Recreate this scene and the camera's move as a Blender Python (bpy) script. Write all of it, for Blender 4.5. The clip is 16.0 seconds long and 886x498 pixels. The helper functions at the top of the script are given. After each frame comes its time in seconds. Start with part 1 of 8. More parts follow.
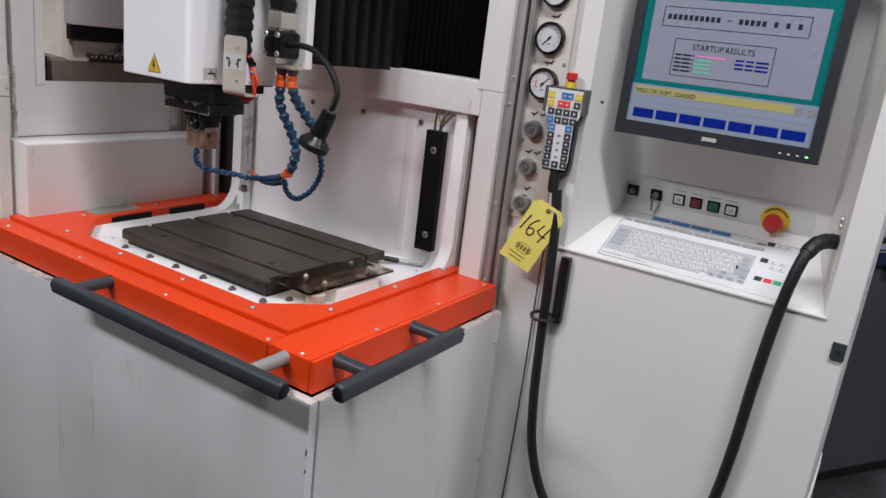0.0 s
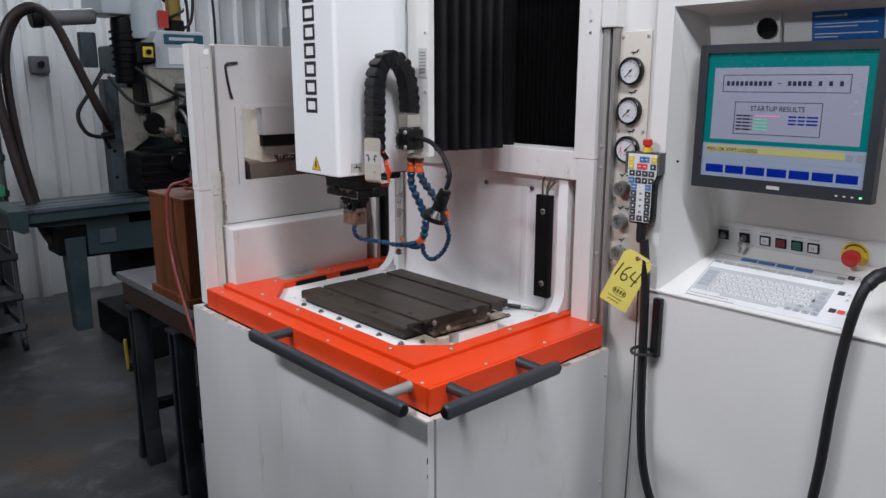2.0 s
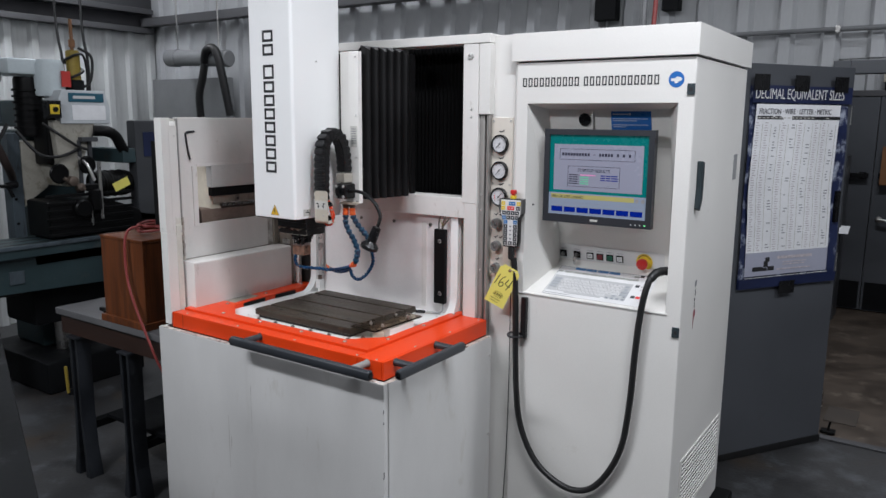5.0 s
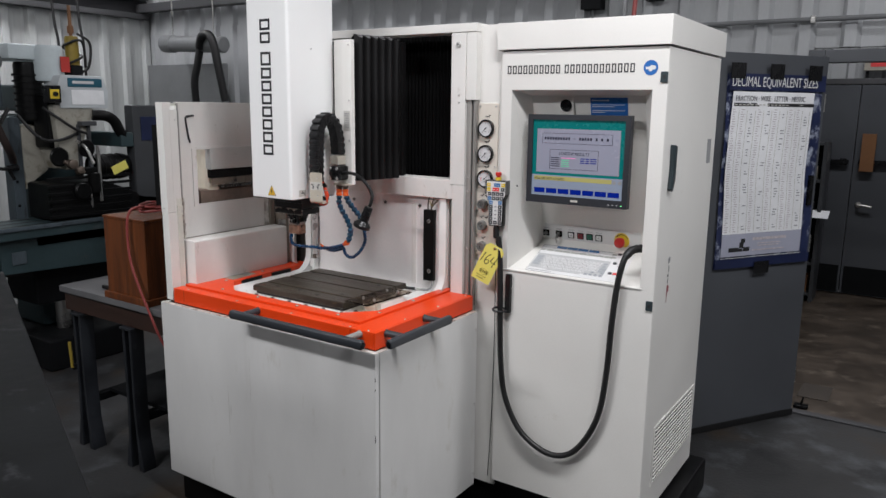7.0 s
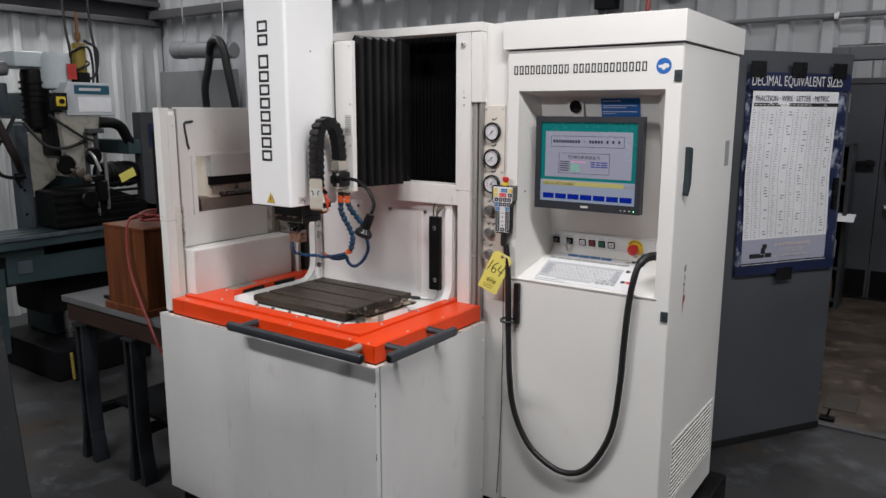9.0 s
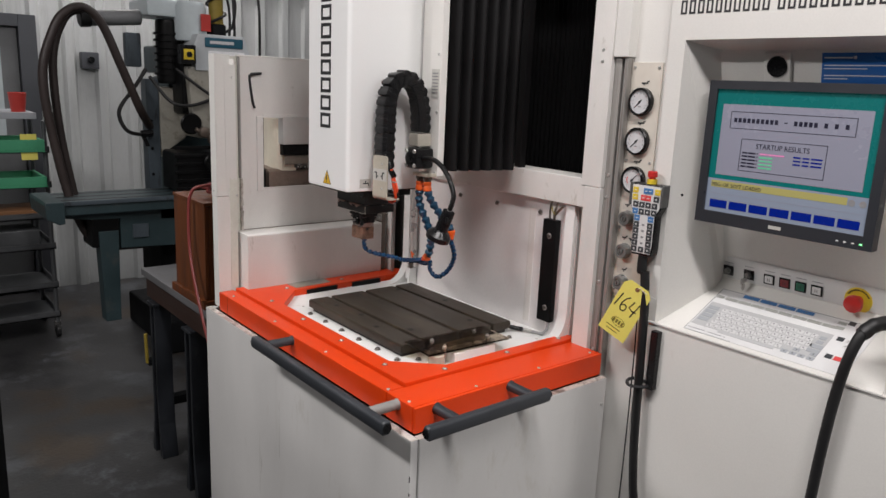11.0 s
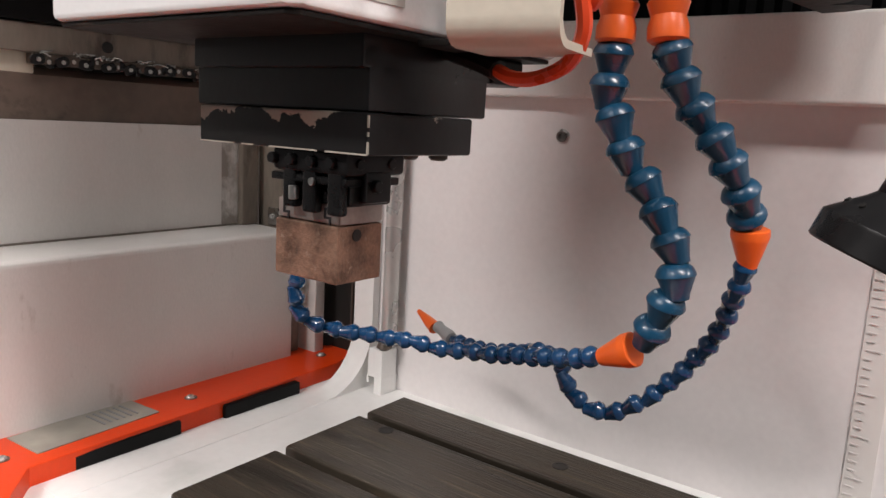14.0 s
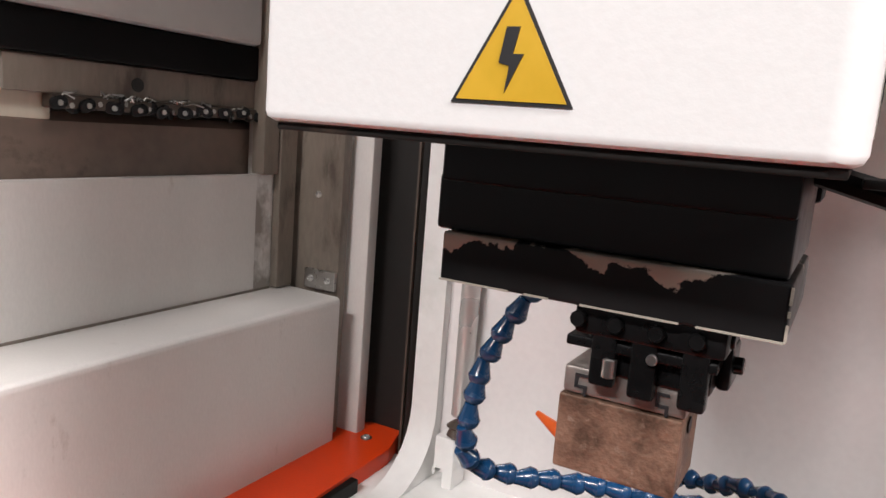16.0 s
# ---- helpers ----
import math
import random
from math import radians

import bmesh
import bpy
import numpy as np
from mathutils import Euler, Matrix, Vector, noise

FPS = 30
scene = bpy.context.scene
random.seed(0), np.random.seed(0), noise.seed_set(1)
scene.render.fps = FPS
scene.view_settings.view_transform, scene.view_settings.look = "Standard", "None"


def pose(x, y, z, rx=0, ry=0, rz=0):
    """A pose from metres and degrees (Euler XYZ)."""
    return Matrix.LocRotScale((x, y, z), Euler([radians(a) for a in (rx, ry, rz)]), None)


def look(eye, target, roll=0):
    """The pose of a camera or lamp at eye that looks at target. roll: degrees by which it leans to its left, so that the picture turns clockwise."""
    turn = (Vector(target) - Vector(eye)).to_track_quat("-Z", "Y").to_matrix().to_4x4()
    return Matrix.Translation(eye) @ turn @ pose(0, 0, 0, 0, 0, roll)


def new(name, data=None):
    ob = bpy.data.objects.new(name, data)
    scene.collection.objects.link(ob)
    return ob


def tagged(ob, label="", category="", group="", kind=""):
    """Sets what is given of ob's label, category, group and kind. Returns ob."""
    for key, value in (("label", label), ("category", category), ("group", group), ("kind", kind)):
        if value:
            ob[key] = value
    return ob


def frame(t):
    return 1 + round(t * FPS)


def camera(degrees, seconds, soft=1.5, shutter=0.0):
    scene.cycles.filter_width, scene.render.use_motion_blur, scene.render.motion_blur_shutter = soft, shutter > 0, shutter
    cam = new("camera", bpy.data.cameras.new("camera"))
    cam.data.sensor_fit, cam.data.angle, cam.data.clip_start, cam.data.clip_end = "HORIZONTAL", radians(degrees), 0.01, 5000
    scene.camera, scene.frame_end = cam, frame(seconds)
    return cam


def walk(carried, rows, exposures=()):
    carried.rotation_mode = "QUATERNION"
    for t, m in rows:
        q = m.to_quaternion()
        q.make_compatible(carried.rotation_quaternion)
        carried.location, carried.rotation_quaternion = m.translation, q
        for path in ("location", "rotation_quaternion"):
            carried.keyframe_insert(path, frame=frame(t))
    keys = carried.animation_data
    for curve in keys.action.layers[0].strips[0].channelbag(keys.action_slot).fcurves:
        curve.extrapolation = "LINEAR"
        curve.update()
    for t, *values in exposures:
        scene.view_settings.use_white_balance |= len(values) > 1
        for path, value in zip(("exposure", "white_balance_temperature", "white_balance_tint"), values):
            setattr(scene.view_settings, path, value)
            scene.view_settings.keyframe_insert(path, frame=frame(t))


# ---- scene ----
cam = camera(62.1, 16.0)
PATH = [
    (0, (0.772, -0.886, 1.581), (-0.234, 0.756, 1.041), 6.9),
    (0.5, (0.894, -0.917, 1.646), (-0.329, 0.535, 1.017), 1.3),
    (1, (0.918, -0.976, 1.656), (-0.427, 0.358, 1.013), -2.8),
    (1.5, (1.032, -0.983, 1.692), (-0.398, 0.32, 1.189), -0.9),
    (2, (1.14, -1.01, 1.693), (-0.292, 0.314, 1.248), -0.0),
    (2.5, (1.211, -1.046, 1.674), (-0.245, 0.231, 1.173), 0.5),
    (3, (1.243, -1.263, 1.698), (-0.026, 0.21, 1.228), -2.4),
    (3.5, (1.275, -1.485, 1.778), (0.182, 0.128, 1.327), 0.3),
    (4, (1.35, -1.564, 1.795), (0.255, 0.077, 1.465), 2.1),
    (4.2, (1.37, -1.619, 1.812), (0.248, 0.004, 1.485), 0.8),
    (6.5, (1.558, -1.938, 1.797), (0.478, -0.297, 1.425), 0.7),
    (7, (1.558, -1.932, 1.803), (0.473, -0.295, 1.424), 0.7),
    (7.5, (1.557, -1.923, 1.8), (0.477, -0.283, 1.421), 0.5),
    (8, (1.57, -1.912, 1.803), (0.479, -0.28, 1.42), 0.6),
    (8.2, (1.575, -1.911, 1.804), (0.475, -0.283, 1.428), 0.4),
    (10.3, (1.422, -1.232, 1.769), (0.065, 0.195, 1.417), 2.3),
    (10.5, (1.401, -1.113, 1.766), (-0.026, 0.245, 1.419), 2.8),
    (11, (1.218, -0.937, 1.737), (-0.289, 0.305, 1.305), 2.5),
    (11.5, (0.887, -0.805, 1.698), (-0.558, 0.501, 1.246), 1.1),
    (12, (0.617, -0.615, 1.657), (-0.755, 0.722, 1.08), 2.5),
    (12.5, (0.362, -0.395, 1.599), (-1.03, 0.928, 1.041), 4.5),
    (13, (0.091, -0.271, 1.516), (-1.285, 1.12, 1.099), 4.5),
    (13.5, (-0.167, -0.168, 1.445), (-1.42, 1.349, 1.092), 3.1),
    (14, (-0.291, -0.074, 1.38), (-1.452, 1.519, 1.043), 3.2),
    (14.5, (-0.325, -0.056, 1.367), (-1.44, 1.57, 1.029), 3.8),
    (15, (-0.351, -0.072, 1.363), (-1.419, 1.583, 1.014), 4.9),
    (15.5, (-0.389, -0.092, 1.377), (-1.383, 1.606, 1.015), 5.8),
    (15.8, (-0.473, -0.088, 1.415), (-1.395, 1.651, 1.058), 5.1),
    (16, (-0.561, -0.072, 1.433), (-1.505, 1.66, 1.105), 4.5),
]
EXPOSURES = [(0, 0.35, 6200, 15), (1, 0.32, 6100, 14), (2, 0.35, 6000, 13), (4, 0.4, 5950, 11), (6.5, 0.44, 6350, 12), (8, 0.44, 6350, 12), (11, 0.33, 6700, 14), (12.5, 0.34, 6700, 14), (13.2, 0.44, 6900, 15), (14.2, 0.82, 6850, 16), (15.5, 1.06, 6700, 16), (16, 1.0, 6800, 16)]
walk(cam, [(t, look(eye, target, roll)) for t, eye, target, roll in PATH], EXPOSURES)

# ---- exposure and light ----
world = bpy.data.worlds.new("shop_world")
scene.world = world
world.use_nodes = True
world.node_tree.nodes["Background"].inputs[0].default_value = (0.75, 0.85, 1.0, 1)
world.node_tree.nodes["Background"].inputs[1].default_value = 0.003

LAMPS = [  # unseen fluorescent fixtures under the roof: x, y, z, length, turn, watts
    (-1.15, -2.1, 3.4, 1.3, 0, 72),
    (1.3, -0.45, 3.5, 1.9, 0, 62),
    # The last four are added to brighten walls, open door and far room.
    (-2.2, 2.0, 3.9, 2.4, 0, 26),
    (-4.75, 0.9, 3.45, 2.4, 90, 32),
    (3.1, 1.1, 3.8, 1.2, 0, 42),
    (1.3, 4.6, 3.7, 1.2, 0, 30),
]


# ---- materials ----
def mat(name, col, rough=0.5, metal=0.0, var=0.12, big=3.0, fine=60.0, bump=0.04, dirt=None, dirt_at=0.62, stretch=(1, 1, 1), emit=0.0, spec=0.5, coat=0.0):
    m = bpy.data.materials.new(name)
    m.use_nodes = True
    nt = m.node_tree
    b = nt.nodes["Principled BSDF"]
    tc = nt.nodes.new("ShaderNodeTexCoord")
    mp = nt.nodes.new("ShaderNodeMapping")
    mp.inputs["Scale"].default_value = stretch
    nt.links.new(tc.outputs["Object"], mp.inputs["Vector"])
    n1 = nt.nodes.new("ShaderNodeTexNoise")
    n1.inputs["Scale"].default_value, n1.inputs["Detail"].default_value = big, 6
    n2 = nt.nodes.new("ShaderNodeTexNoise")
    n2.inputs["Scale"].default_value, n2.inputs["Detail"].default_value = fine, 3
    for n in (n1, n2):
        nt.links.new(mp.outputs["Vector"], n.inputs["Vector"])
    add = nt.nodes.new("ShaderNodeMath")
    add.operation = "MULTIPLY_ADD"
    nt.links.new(n2.outputs["Fac"], add.inputs[0])
    add.inputs[1].default_value = 0.35
    nt.links.new(n1.outputs["Fac"], add.inputs[2])
    rmp = nt.nodes.new("ShaderNodeMapRange")
    rmp.inputs["From Min"].default_value, rmp.inputs["From Max"].default_value = 0.45, 0.9
    rmp.inputs["To Min"].default_value, rmp.inputs["To Max"].default_value = 1 - var, 1 + var * 0.6
    nt.links.new(add.outputs[0], rmp.inputs["Value"])
    mul = nt.nodes.new("ShaderNodeMix")
    mul.data_type, mul.blend_type = "RGBA", "MULTIPLY"
    mul.inputs["Factor"].default_value = 1
    mul.inputs["A"].default_value = (*col, 1)
    nt.links.new(rmp.outputs["Result"], mul.inputs["B"])
    out = mul.outputs["Result"]
    if dirt:
        n3 = nt.nodes.new("ShaderNodeTexNoise")
        n3.inputs["Scale"].default_value, n3.inputs["Detail"].default_value, n3.inputs["Roughness"].default_value = big * 2.3, 9, 0.66
        nt.links.new(mp.outputs["Vector"], n3.inputs["Vector"])
        st = nt.nodes.new("ShaderNodeMapRange")
        st.inputs["From Min"].default_value, st.inputs["From Max"].default_value = dirt_at, dirt_at + 0.12
        nt.links.new(n3.outputs["Fac"], st.inputs["Value"])
        mx = nt.nodes.new("ShaderNodeMix")
        mx.data_type = "RGBA"
        nt.links.new(st.outputs["Result"], mx.inputs["Factor"])
        nt.links.new(out, mx.inputs["A"])
        mx.inputs["B"].default_value = (*dirt, 1)
        out = mx.outputs["Result"]
    nt.links.new(out, b.inputs["Base Color"])
    b.inputs["Metallic"].default_value = metal
    b.inputs["Specular IOR Level"].default_value = spec
    b.inputs["Coat Weight"].default_value = coat
    rr = nt.nodes.new("ShaderNodeMapRange")
    rr.inputs["From Min"].default_value, rr.inputs["From Max"].default_value = 0.45, 0.9
    rr.inputs["To Min"].default_value, rr.inputs["To Max"].default_value = max(rough - 0.1, 0.03), min(rough + 0.1, 1)
    nt.links.new(add.outputs[0], rr.inputs["Value"])
    nt.links.new(rr.outputs["Result"], b.inputs["Roughness"])
    if bump:
        bp = nt.nodes.new("ShaderNodeBump")
        bp.inputs["Strength"].default_value, bp.inputs["Distance"].default_value = bump, 0.004
        nt.links.new(n2.outputs["Fac"], bp.inputs["Height"])
        nt.links.new(bp.outputs["Normal"], b.inputs["Normal"])
    if emit:
        nt.links.new(out, b.inputs["Emission Color"])
        b.inputs["Emission Strength"].default_value = emit
    return m


def stain(m, col, scale, at, soft=0.06, stretch=(1, 1, 1), amount=1.0, rough=0.62):
    """Lays one more noise-shaped stain of a colour over the paint of m."""
    nt = m.node_tree
    b = nt.nodes["Principled BSDF"]
    below = b.inputs["Base Color"].links[0].from_socket
    tc = nt.nodes.new("ShaderNodeTexCoord")
    mp = nt.nodes.new("ShaderNodeMapping")
    mp.inputs["Scale"].default_value = stretch
    mp.inputs["Location"].default_value = (scale * 1.7, 3.1, scale * 0.6)
    n = nt.nodes.new("ShaderNodeTexNoise")
    n.inputs["Scale"].default_value, n.inputs["Detail"].default_value, n.inputs["Roughness"].default_value = scale, 8, rough
    rm = nt.nodes.new("ShaderNodeMapRange")
    rm.inputs["From Min"].default_value, rm.inputs["From Max"].default_value, rm.inputs["To Max"].default_value = at, at + soft, amount
    mx = nt.nodes.new("ShaderNodeMix")
    mx.data_type = "RGBA"
    mx.inputs["B"].default_value = (*col, 1)
    nt.links.new(tc.outputs["Object"], mp.inputs["Vector"])
    nt.links.new(mp.outputs["Vector"], n.inputs["Vector"])
    nt.links.new(n.outputs["Fac"], rm.inputs["Value"])
    nt.links.new(rm.outputs["Result"], mx.inputs["Factor"])
    nt.links.new(below, mx.inputs["A"])
    nt.links.new(mx.outputs["Result"], b.inputs["Base Color"])


WHITE = mat("cream_paint", (0.76, 0.745, 0.71), 0.42, var=0.07, big=1.6, fine=220, bump=0.05, dirt=(0.62, 0.585, 0.53), dirt_at=0.66)
WHITE_WORN = mat("worn_white_paint", (0.73, 0.71, 0.68), 0.45, var=0.1, big=2.5, fine=150, bump=0.06, dirt=(0.46, 0.42, 0.37), dirt_at=0.62, stretch=(3, 3, 1.2))
TANK_GREY = mat("pale_grey_paint", (0.665, 0.66, 0.645), 0.42, var=0.09, big=2.2, fine=240, bump=0.06, dirt=(0.57, 0.555, 0.52), dirt_at=0.6, stretch=(2.2, 2.2, 0.8))
HEAD_WHITE = mat("bright_white_paint", (0.86, 0.86, 0.85), 0.35, var=0.05, big=1.5, fine=260, bump=0.04, dirt=(0.72, 0.69, 0.64), dirt_at=0.7)
BASIN_WHITE = mat("basin_enamel", (0.82, 0.82, 0.8), 0.38, var=0.08, big=5, fine=90, bump=0.05, dirt=(0.45, 0.42, 0.36), dirt_at=0.68)
BACK_SHEET = mat("satin_steel_sheet", (0.8, 0.77, 0.76), 0.38, metal=0.05, var=0.08, big=3, fine=120, bump=0.05, dirt=(0.6, 0.55, 0.52), dirt_at=0.69)
ORANGE = mat("orange_paint", (0.75, 0.055, 0.006), 0.38, var=0.1, big=4, fine=240, bump=0.05, dirt=(0.5, 0.045, 0.008), dirt_at=0.7, spec=0.35)
stain(ORANGE, (0.3, 0.04, 0.012), 26, 0.7, 0.06, amount=0.5)
TABLE_IRON = mat("oily_ground_iron", (0.062, 0.05, 0.037), 0.4, metal=0.45, var=0.6, big=9, fine=60, bump=0.3, dirt=(0.13, 0.098, 0.062), dirt_at=0.56, stretch=(0.3, 7, 1))
LABEL_OLD = mat("grubby_label", (0.32, 0.3, 0.255), 0.45, var=0.25, big=25)
TAPE = mat("faded_tape", (0.72, 0.69, 0.66), 0.4, var=0.06)
TICK = mat("faded_ticks", (0.66, 0.625, 0.605), 0.5, var=0.1)
LEAD = mat("red_orange_lead", (0.78, 0.075, 0.02), 0.35, var=0.1, big=20)
RUST = mat("rust_patch", (0.11, 0.066, 0.038), 0.45, metal=0.4, var=0.6, big=40, dirt=(0.06, 0.05, 0.038), dirt_at=0.5)
FLANGE = mat("streaked_grey_flange", (0.36, 0.345, 0.325), 0.38, metal=0.35, var=0.4, big=3, fine=30, bump=0.04, dirt=(0.14, 0.11, 0.09), dirt_at=0.56, stretch=(26, 26, 0.5))
EDGE_GRIME = mat("grimy_panel_edge", (0.58, 0.55, 0.5), 0.5, var=0.3, big=12, fine=120, bump=0.1, dirt=(0.16, 0.14, 0.12), dirt_at=0.5)
GOOSENECK = mat("matt_black_gooseneck", (0.009, 0.009, 0.0095), 0.45, var=0.3, big=30, spec=0.25)
# Near-black fill that stands in for the shade inside slots, holes and gaps.
SLOT_DARK = mat("slot_shade", (0.012, 0.011, 0.01), 0.5, var=0.2)
SCREW_DARK = mat("oxidised_socket_screw", (0.2, 0.185, 0.17), 0.35, metal=0.8, var=0.3, big=40)
SCREW_STEEL = mat("bright_screw_steel", (0.6, 0.59, 0.57), 0.32, metal=0.55, var=0.1, big=20)
STEEL = mat("brushed_steel", (0.52, 0.51, 0.49), 0.3, metal=1.0, var=0.12, big=6, fine=200, bump=0.03)
ALU = mat("aluminium_plate", (0.53, 0.485, 0.4), 0.5, metal=0.2, var=0.14, big=6, fine=180, bump=0.03)
RUSTY = mat("pitted_copper_electrode", (0.27, 0.16, 0.11), 0.55, metal=0.4, var=0.6, big=60, fine=420, bump=0.2, dirt=(0.42, 0.31, 0.24), dirt_at=0.6)
CHUCK = mat("chuck_gunmetal", (0.025, 0.025, 0.026), 0.3, metal=0.7, var=0.3, big=20, fine=200)
HOLDER = mat("etched_steel_holder", (0.42, 0.375, 0.345), 0.4, metal=0.7, var=0.3, big=30, fine=250, bump=0.1)
CHIPPED = mat("chipped_black_enamel", (0.007, 0.007, 0.0074), 0.38, var=0.2, big=9, fine=120, spec=0.4)
BLACK = mat("black_enamel", (0.0045, 0.0045, 0.0048), 0.42, var=0.25, big=5, fine=150, spec=0.17)
BLOCK_BLACK = mat("satin_black_block", (0.008, 0.008, 0.0085), 0.36, var=0.3, big=7, fine=150, bump=0.04, spec=0.45)
GRIMY_BLACK = mat("grimy_black_plate", (0.011, 0.0095, 0.0085), 0.6, var=0.4, big=12, fine=150, bump=0.1, dirt=(0.06, 0.038, 0.027), dirt_at=0.6, spec=0.25)
BLACK_PLASTIC = mat("black_plastic", (0.008, 0.008, 0.0088), 0.27, var=0.15, big=10, fine=300, bump=0.03, spec=0.3)
RUBBER = mat("black_rubber", (0.009, 0.009, 0.0095), 0.5, var=0.2, big=10, fine=200)
BELLOWS = mat("black_bellows_cloth", (0.0075, 0.0072, 0.0076), 0.48, var=0.3, big=6, fine=150, bump=0.1, spec=0.22)
# Darker copy for the bellows deep in the opening: their shade is in the colour.
BELLOWS_FINE = mat("shaded_black_bellows", (0.0032, 0.0032, 0.0034), 0.6, var=0.3, big=6, fine=150, bump=0.1, spec=0.05)
HANDLE = mat("charcoal_handle", (0.032, 0.036, 0.042), 0.42, var=0.12, big=8, fine=300, bump=0.05)
BLUE_HOSE = mat("blue_hose_plastic", (0.004, 0.056, 0.115), 0.32, var=0.18, big=20, fine=100, bump=0.02, coat=0.25)
BLUE_SMALL = mat("bright_blue_hose_plastic", (0.004, 0.055, 0.15), 0.28, var=0.18, big=20, fine=100, bump=0.02, coat=0.45)
ORANGE_FIT = mat("orange_plastic", (0.86, 0.135, 0.02), 0.35, var=0.08, big=20, fine=150, bump=0.02)
OILY_LEAD = mat("oily_brown_lead", (0.12, 0.1, 0.08), 0.4, var=0.3, big=30)
GREY_FIT = mat("grey_plastic", (0.3, 0.3, 0.3), 0.4)
RED = mat("red_plastic", (0.55, 0.03, 0.025), 0.35, var=0.08)
YELLOW = mat("yellow_plastic", (0.75, 0.55, 0.04), 0.4, var=0.08)
TAG_YELLOW = mat("yellow_card", (0.83, 0.74, 0.16), 0.6, var=0.06, big=9, fine=80, bump=0.03)
INK = mat("black_ink", (0.02, 0.02, 0.022), 0.5, var=0.1)
GREY_INK = mat("grey_print", (0.25, 0.25, 0.26), 0.6, var=0.1)
OLIVE_INK = mat("dark_olive_print", (0.2, 0.17, 0.03), 0.6, var=0.1)
BLUE_LABEL = mat("blue_label", (0.02, 0.13, 0.42), 0.35, var=0.05)
NAVY = mat("navy_print", (0.012, 0.019, 0.065), 0.4, var=0.25, big=6)
FOOTER_LILAC = mat("lilac_chart_footer", (0.4, 0.41, 0.5), 0.4, var=0.06, big=6)
CHART_HEAD = mat("grey_black_print", (0.1, 0.1, 0.115), 0.5, var=0.2, big=40)
CHART_MID = mat("grey_print", (0.24, 0.24, 0.26), 0.5, var=0.2, big=40)
CHART_FAINT = mat("faint_print", (0.55, 0.5, 0.52), 0.5, var=0.25, big=60)
PAPER = mat("chart_paper", (0.86, 0.865, 0.88), 0.4, var=0.08, big=5, fine=40, bump=0.02)
PAPER_BLUE = mat("blue_cloud_print", (0.016, 0.024, 0.075), 0.35, var=0.4, big=5, fine=20, dirt=(0.42, 0.46, 0.56), dirt_at=0.52)
GREY_LABEL = mat("grey_side_label", (0.3, 0.305, 0.31), 0.5, var=0.15, big=40)
STICKER = mat("silver_sticker", (0.55, 0.54, 0.5), 0.4, var=0.1, big=20)
stain(WHITE_WORN, (0.4, 0.36, 0.31), 7, 0.64, 0.14, (2.5, 2.5, 0.8), 0.45)
stain(WHITE_WORN, (0.16, 0.14, 0.12), 38, 0.72, 0.05, amount=0.5)
stain(WHITE, (0.5, 0.46, 0.4), 9, 0.66, 0.14, (2.5, 2.5, 0.6), 0.3)
stain(BASIN_WHITE, (0.56, 0.6, 0.55), 6, 0.6, 0.12, amount=0.5)
stain(BASIN_WHITE, (0.3, 0.26, 0.2), 30, 0.71, 0.05, amount=0.55)
stain(TANK_GREY, (0.5, 0.48, 0.45), 5, 0.62, 0.12, (2.5, 2.5, 0.35), 0.3)
SHEET_GRIMY = WHITE_WORN.copy()
SHEET_GRIMY.name = "oil_smeared_white_paint"
stain(SHEET_GRIMY, (0.2, 0.165, 0.13), 14, 0.5, 0.12, (1, 1, 0.8), 0.75)
POST_SIDE = mat("grimy_post_side", (0.66, 0.655, 0.585), 0.45, var=0.15, big=4, fine=90, bump=0.05, dirt=(0.42, 0.4, 0.34), dirt_at=0.62, stretch=(2, 2, 0.8))
# Stained cream darkened further, to stand for the head's shade in the corner.
STAINED_SHADED = mat("stained_shaded_cream", (0.23, 0.195, 0.16), 0.45, var=0.35, big=5, fine=90, bump=0.06, dirt=(0.1, 0.08, 0.064), dirt_at=0.54, stretch=(2, 2, 0.6))
SHADE = mat("satin_black_shade", (0.009, 0.009, 0.0095), 0.3, metal=0.0, spec=0.35, var=0.1, big=10)
RAIL = mat("dull_rail_steel", (0.3, 0.29, 0.275), 0.5, metal=0.3, var=0.25, big=6, stretch=(1, 1, 0.3))
PANEL_BLUE = mat("pale_head_panel", (0.55, 0.58, 0.6), 0.4, var=0.1, big=5)
PLATE_BLUE = mat("teal_name_plate", (0.02, 0.1, 0.15), 0.35, var=0.1)
DRIP = mat("drip_stain", (0.5, 0.485, 0.46), 0.5, var=0.3, big=12)
BEIGE = mat("beige_enamel", (0.42, 0.39, 0.33), 0.4, var=0.15, big=6, dirt=(0.2, 0.17, 0.13), dirt_at=0.6)
MAG_CREAM = mat("grubby_cream_enamel", (0.66, 0.61, 0.5), 0.4, var=0.15, big=6, dirt=(0.36, 0.3, 0.22), dirt_at=0.62, stretch=(2, 2, 0.7))
MAG_PALE = mat("pale_grey_cover", (0.6, 0.6, 0.58), 0.4, var=0.08, big=5, dirt=(0.42, 0.4, 0.36), dirt_at=0.64)
SEALANT = mat("grubby_sealant", (0.5, 0.45, 0.4), 0.5, var=0.4, big=30, fine=120, bump=0.1, dirt=(0.2, 0.17, 0.14), dirt_at=0.52)
BROWN_STEEL = mat("stained_steel", (0.11, 0.085, 0.068), 0.4, metal=0.3, var=0.3, big=6)
KEY_GREY = mat("grey_key", (0.36, 0.38, 0.405), 0.5, var=0.06)
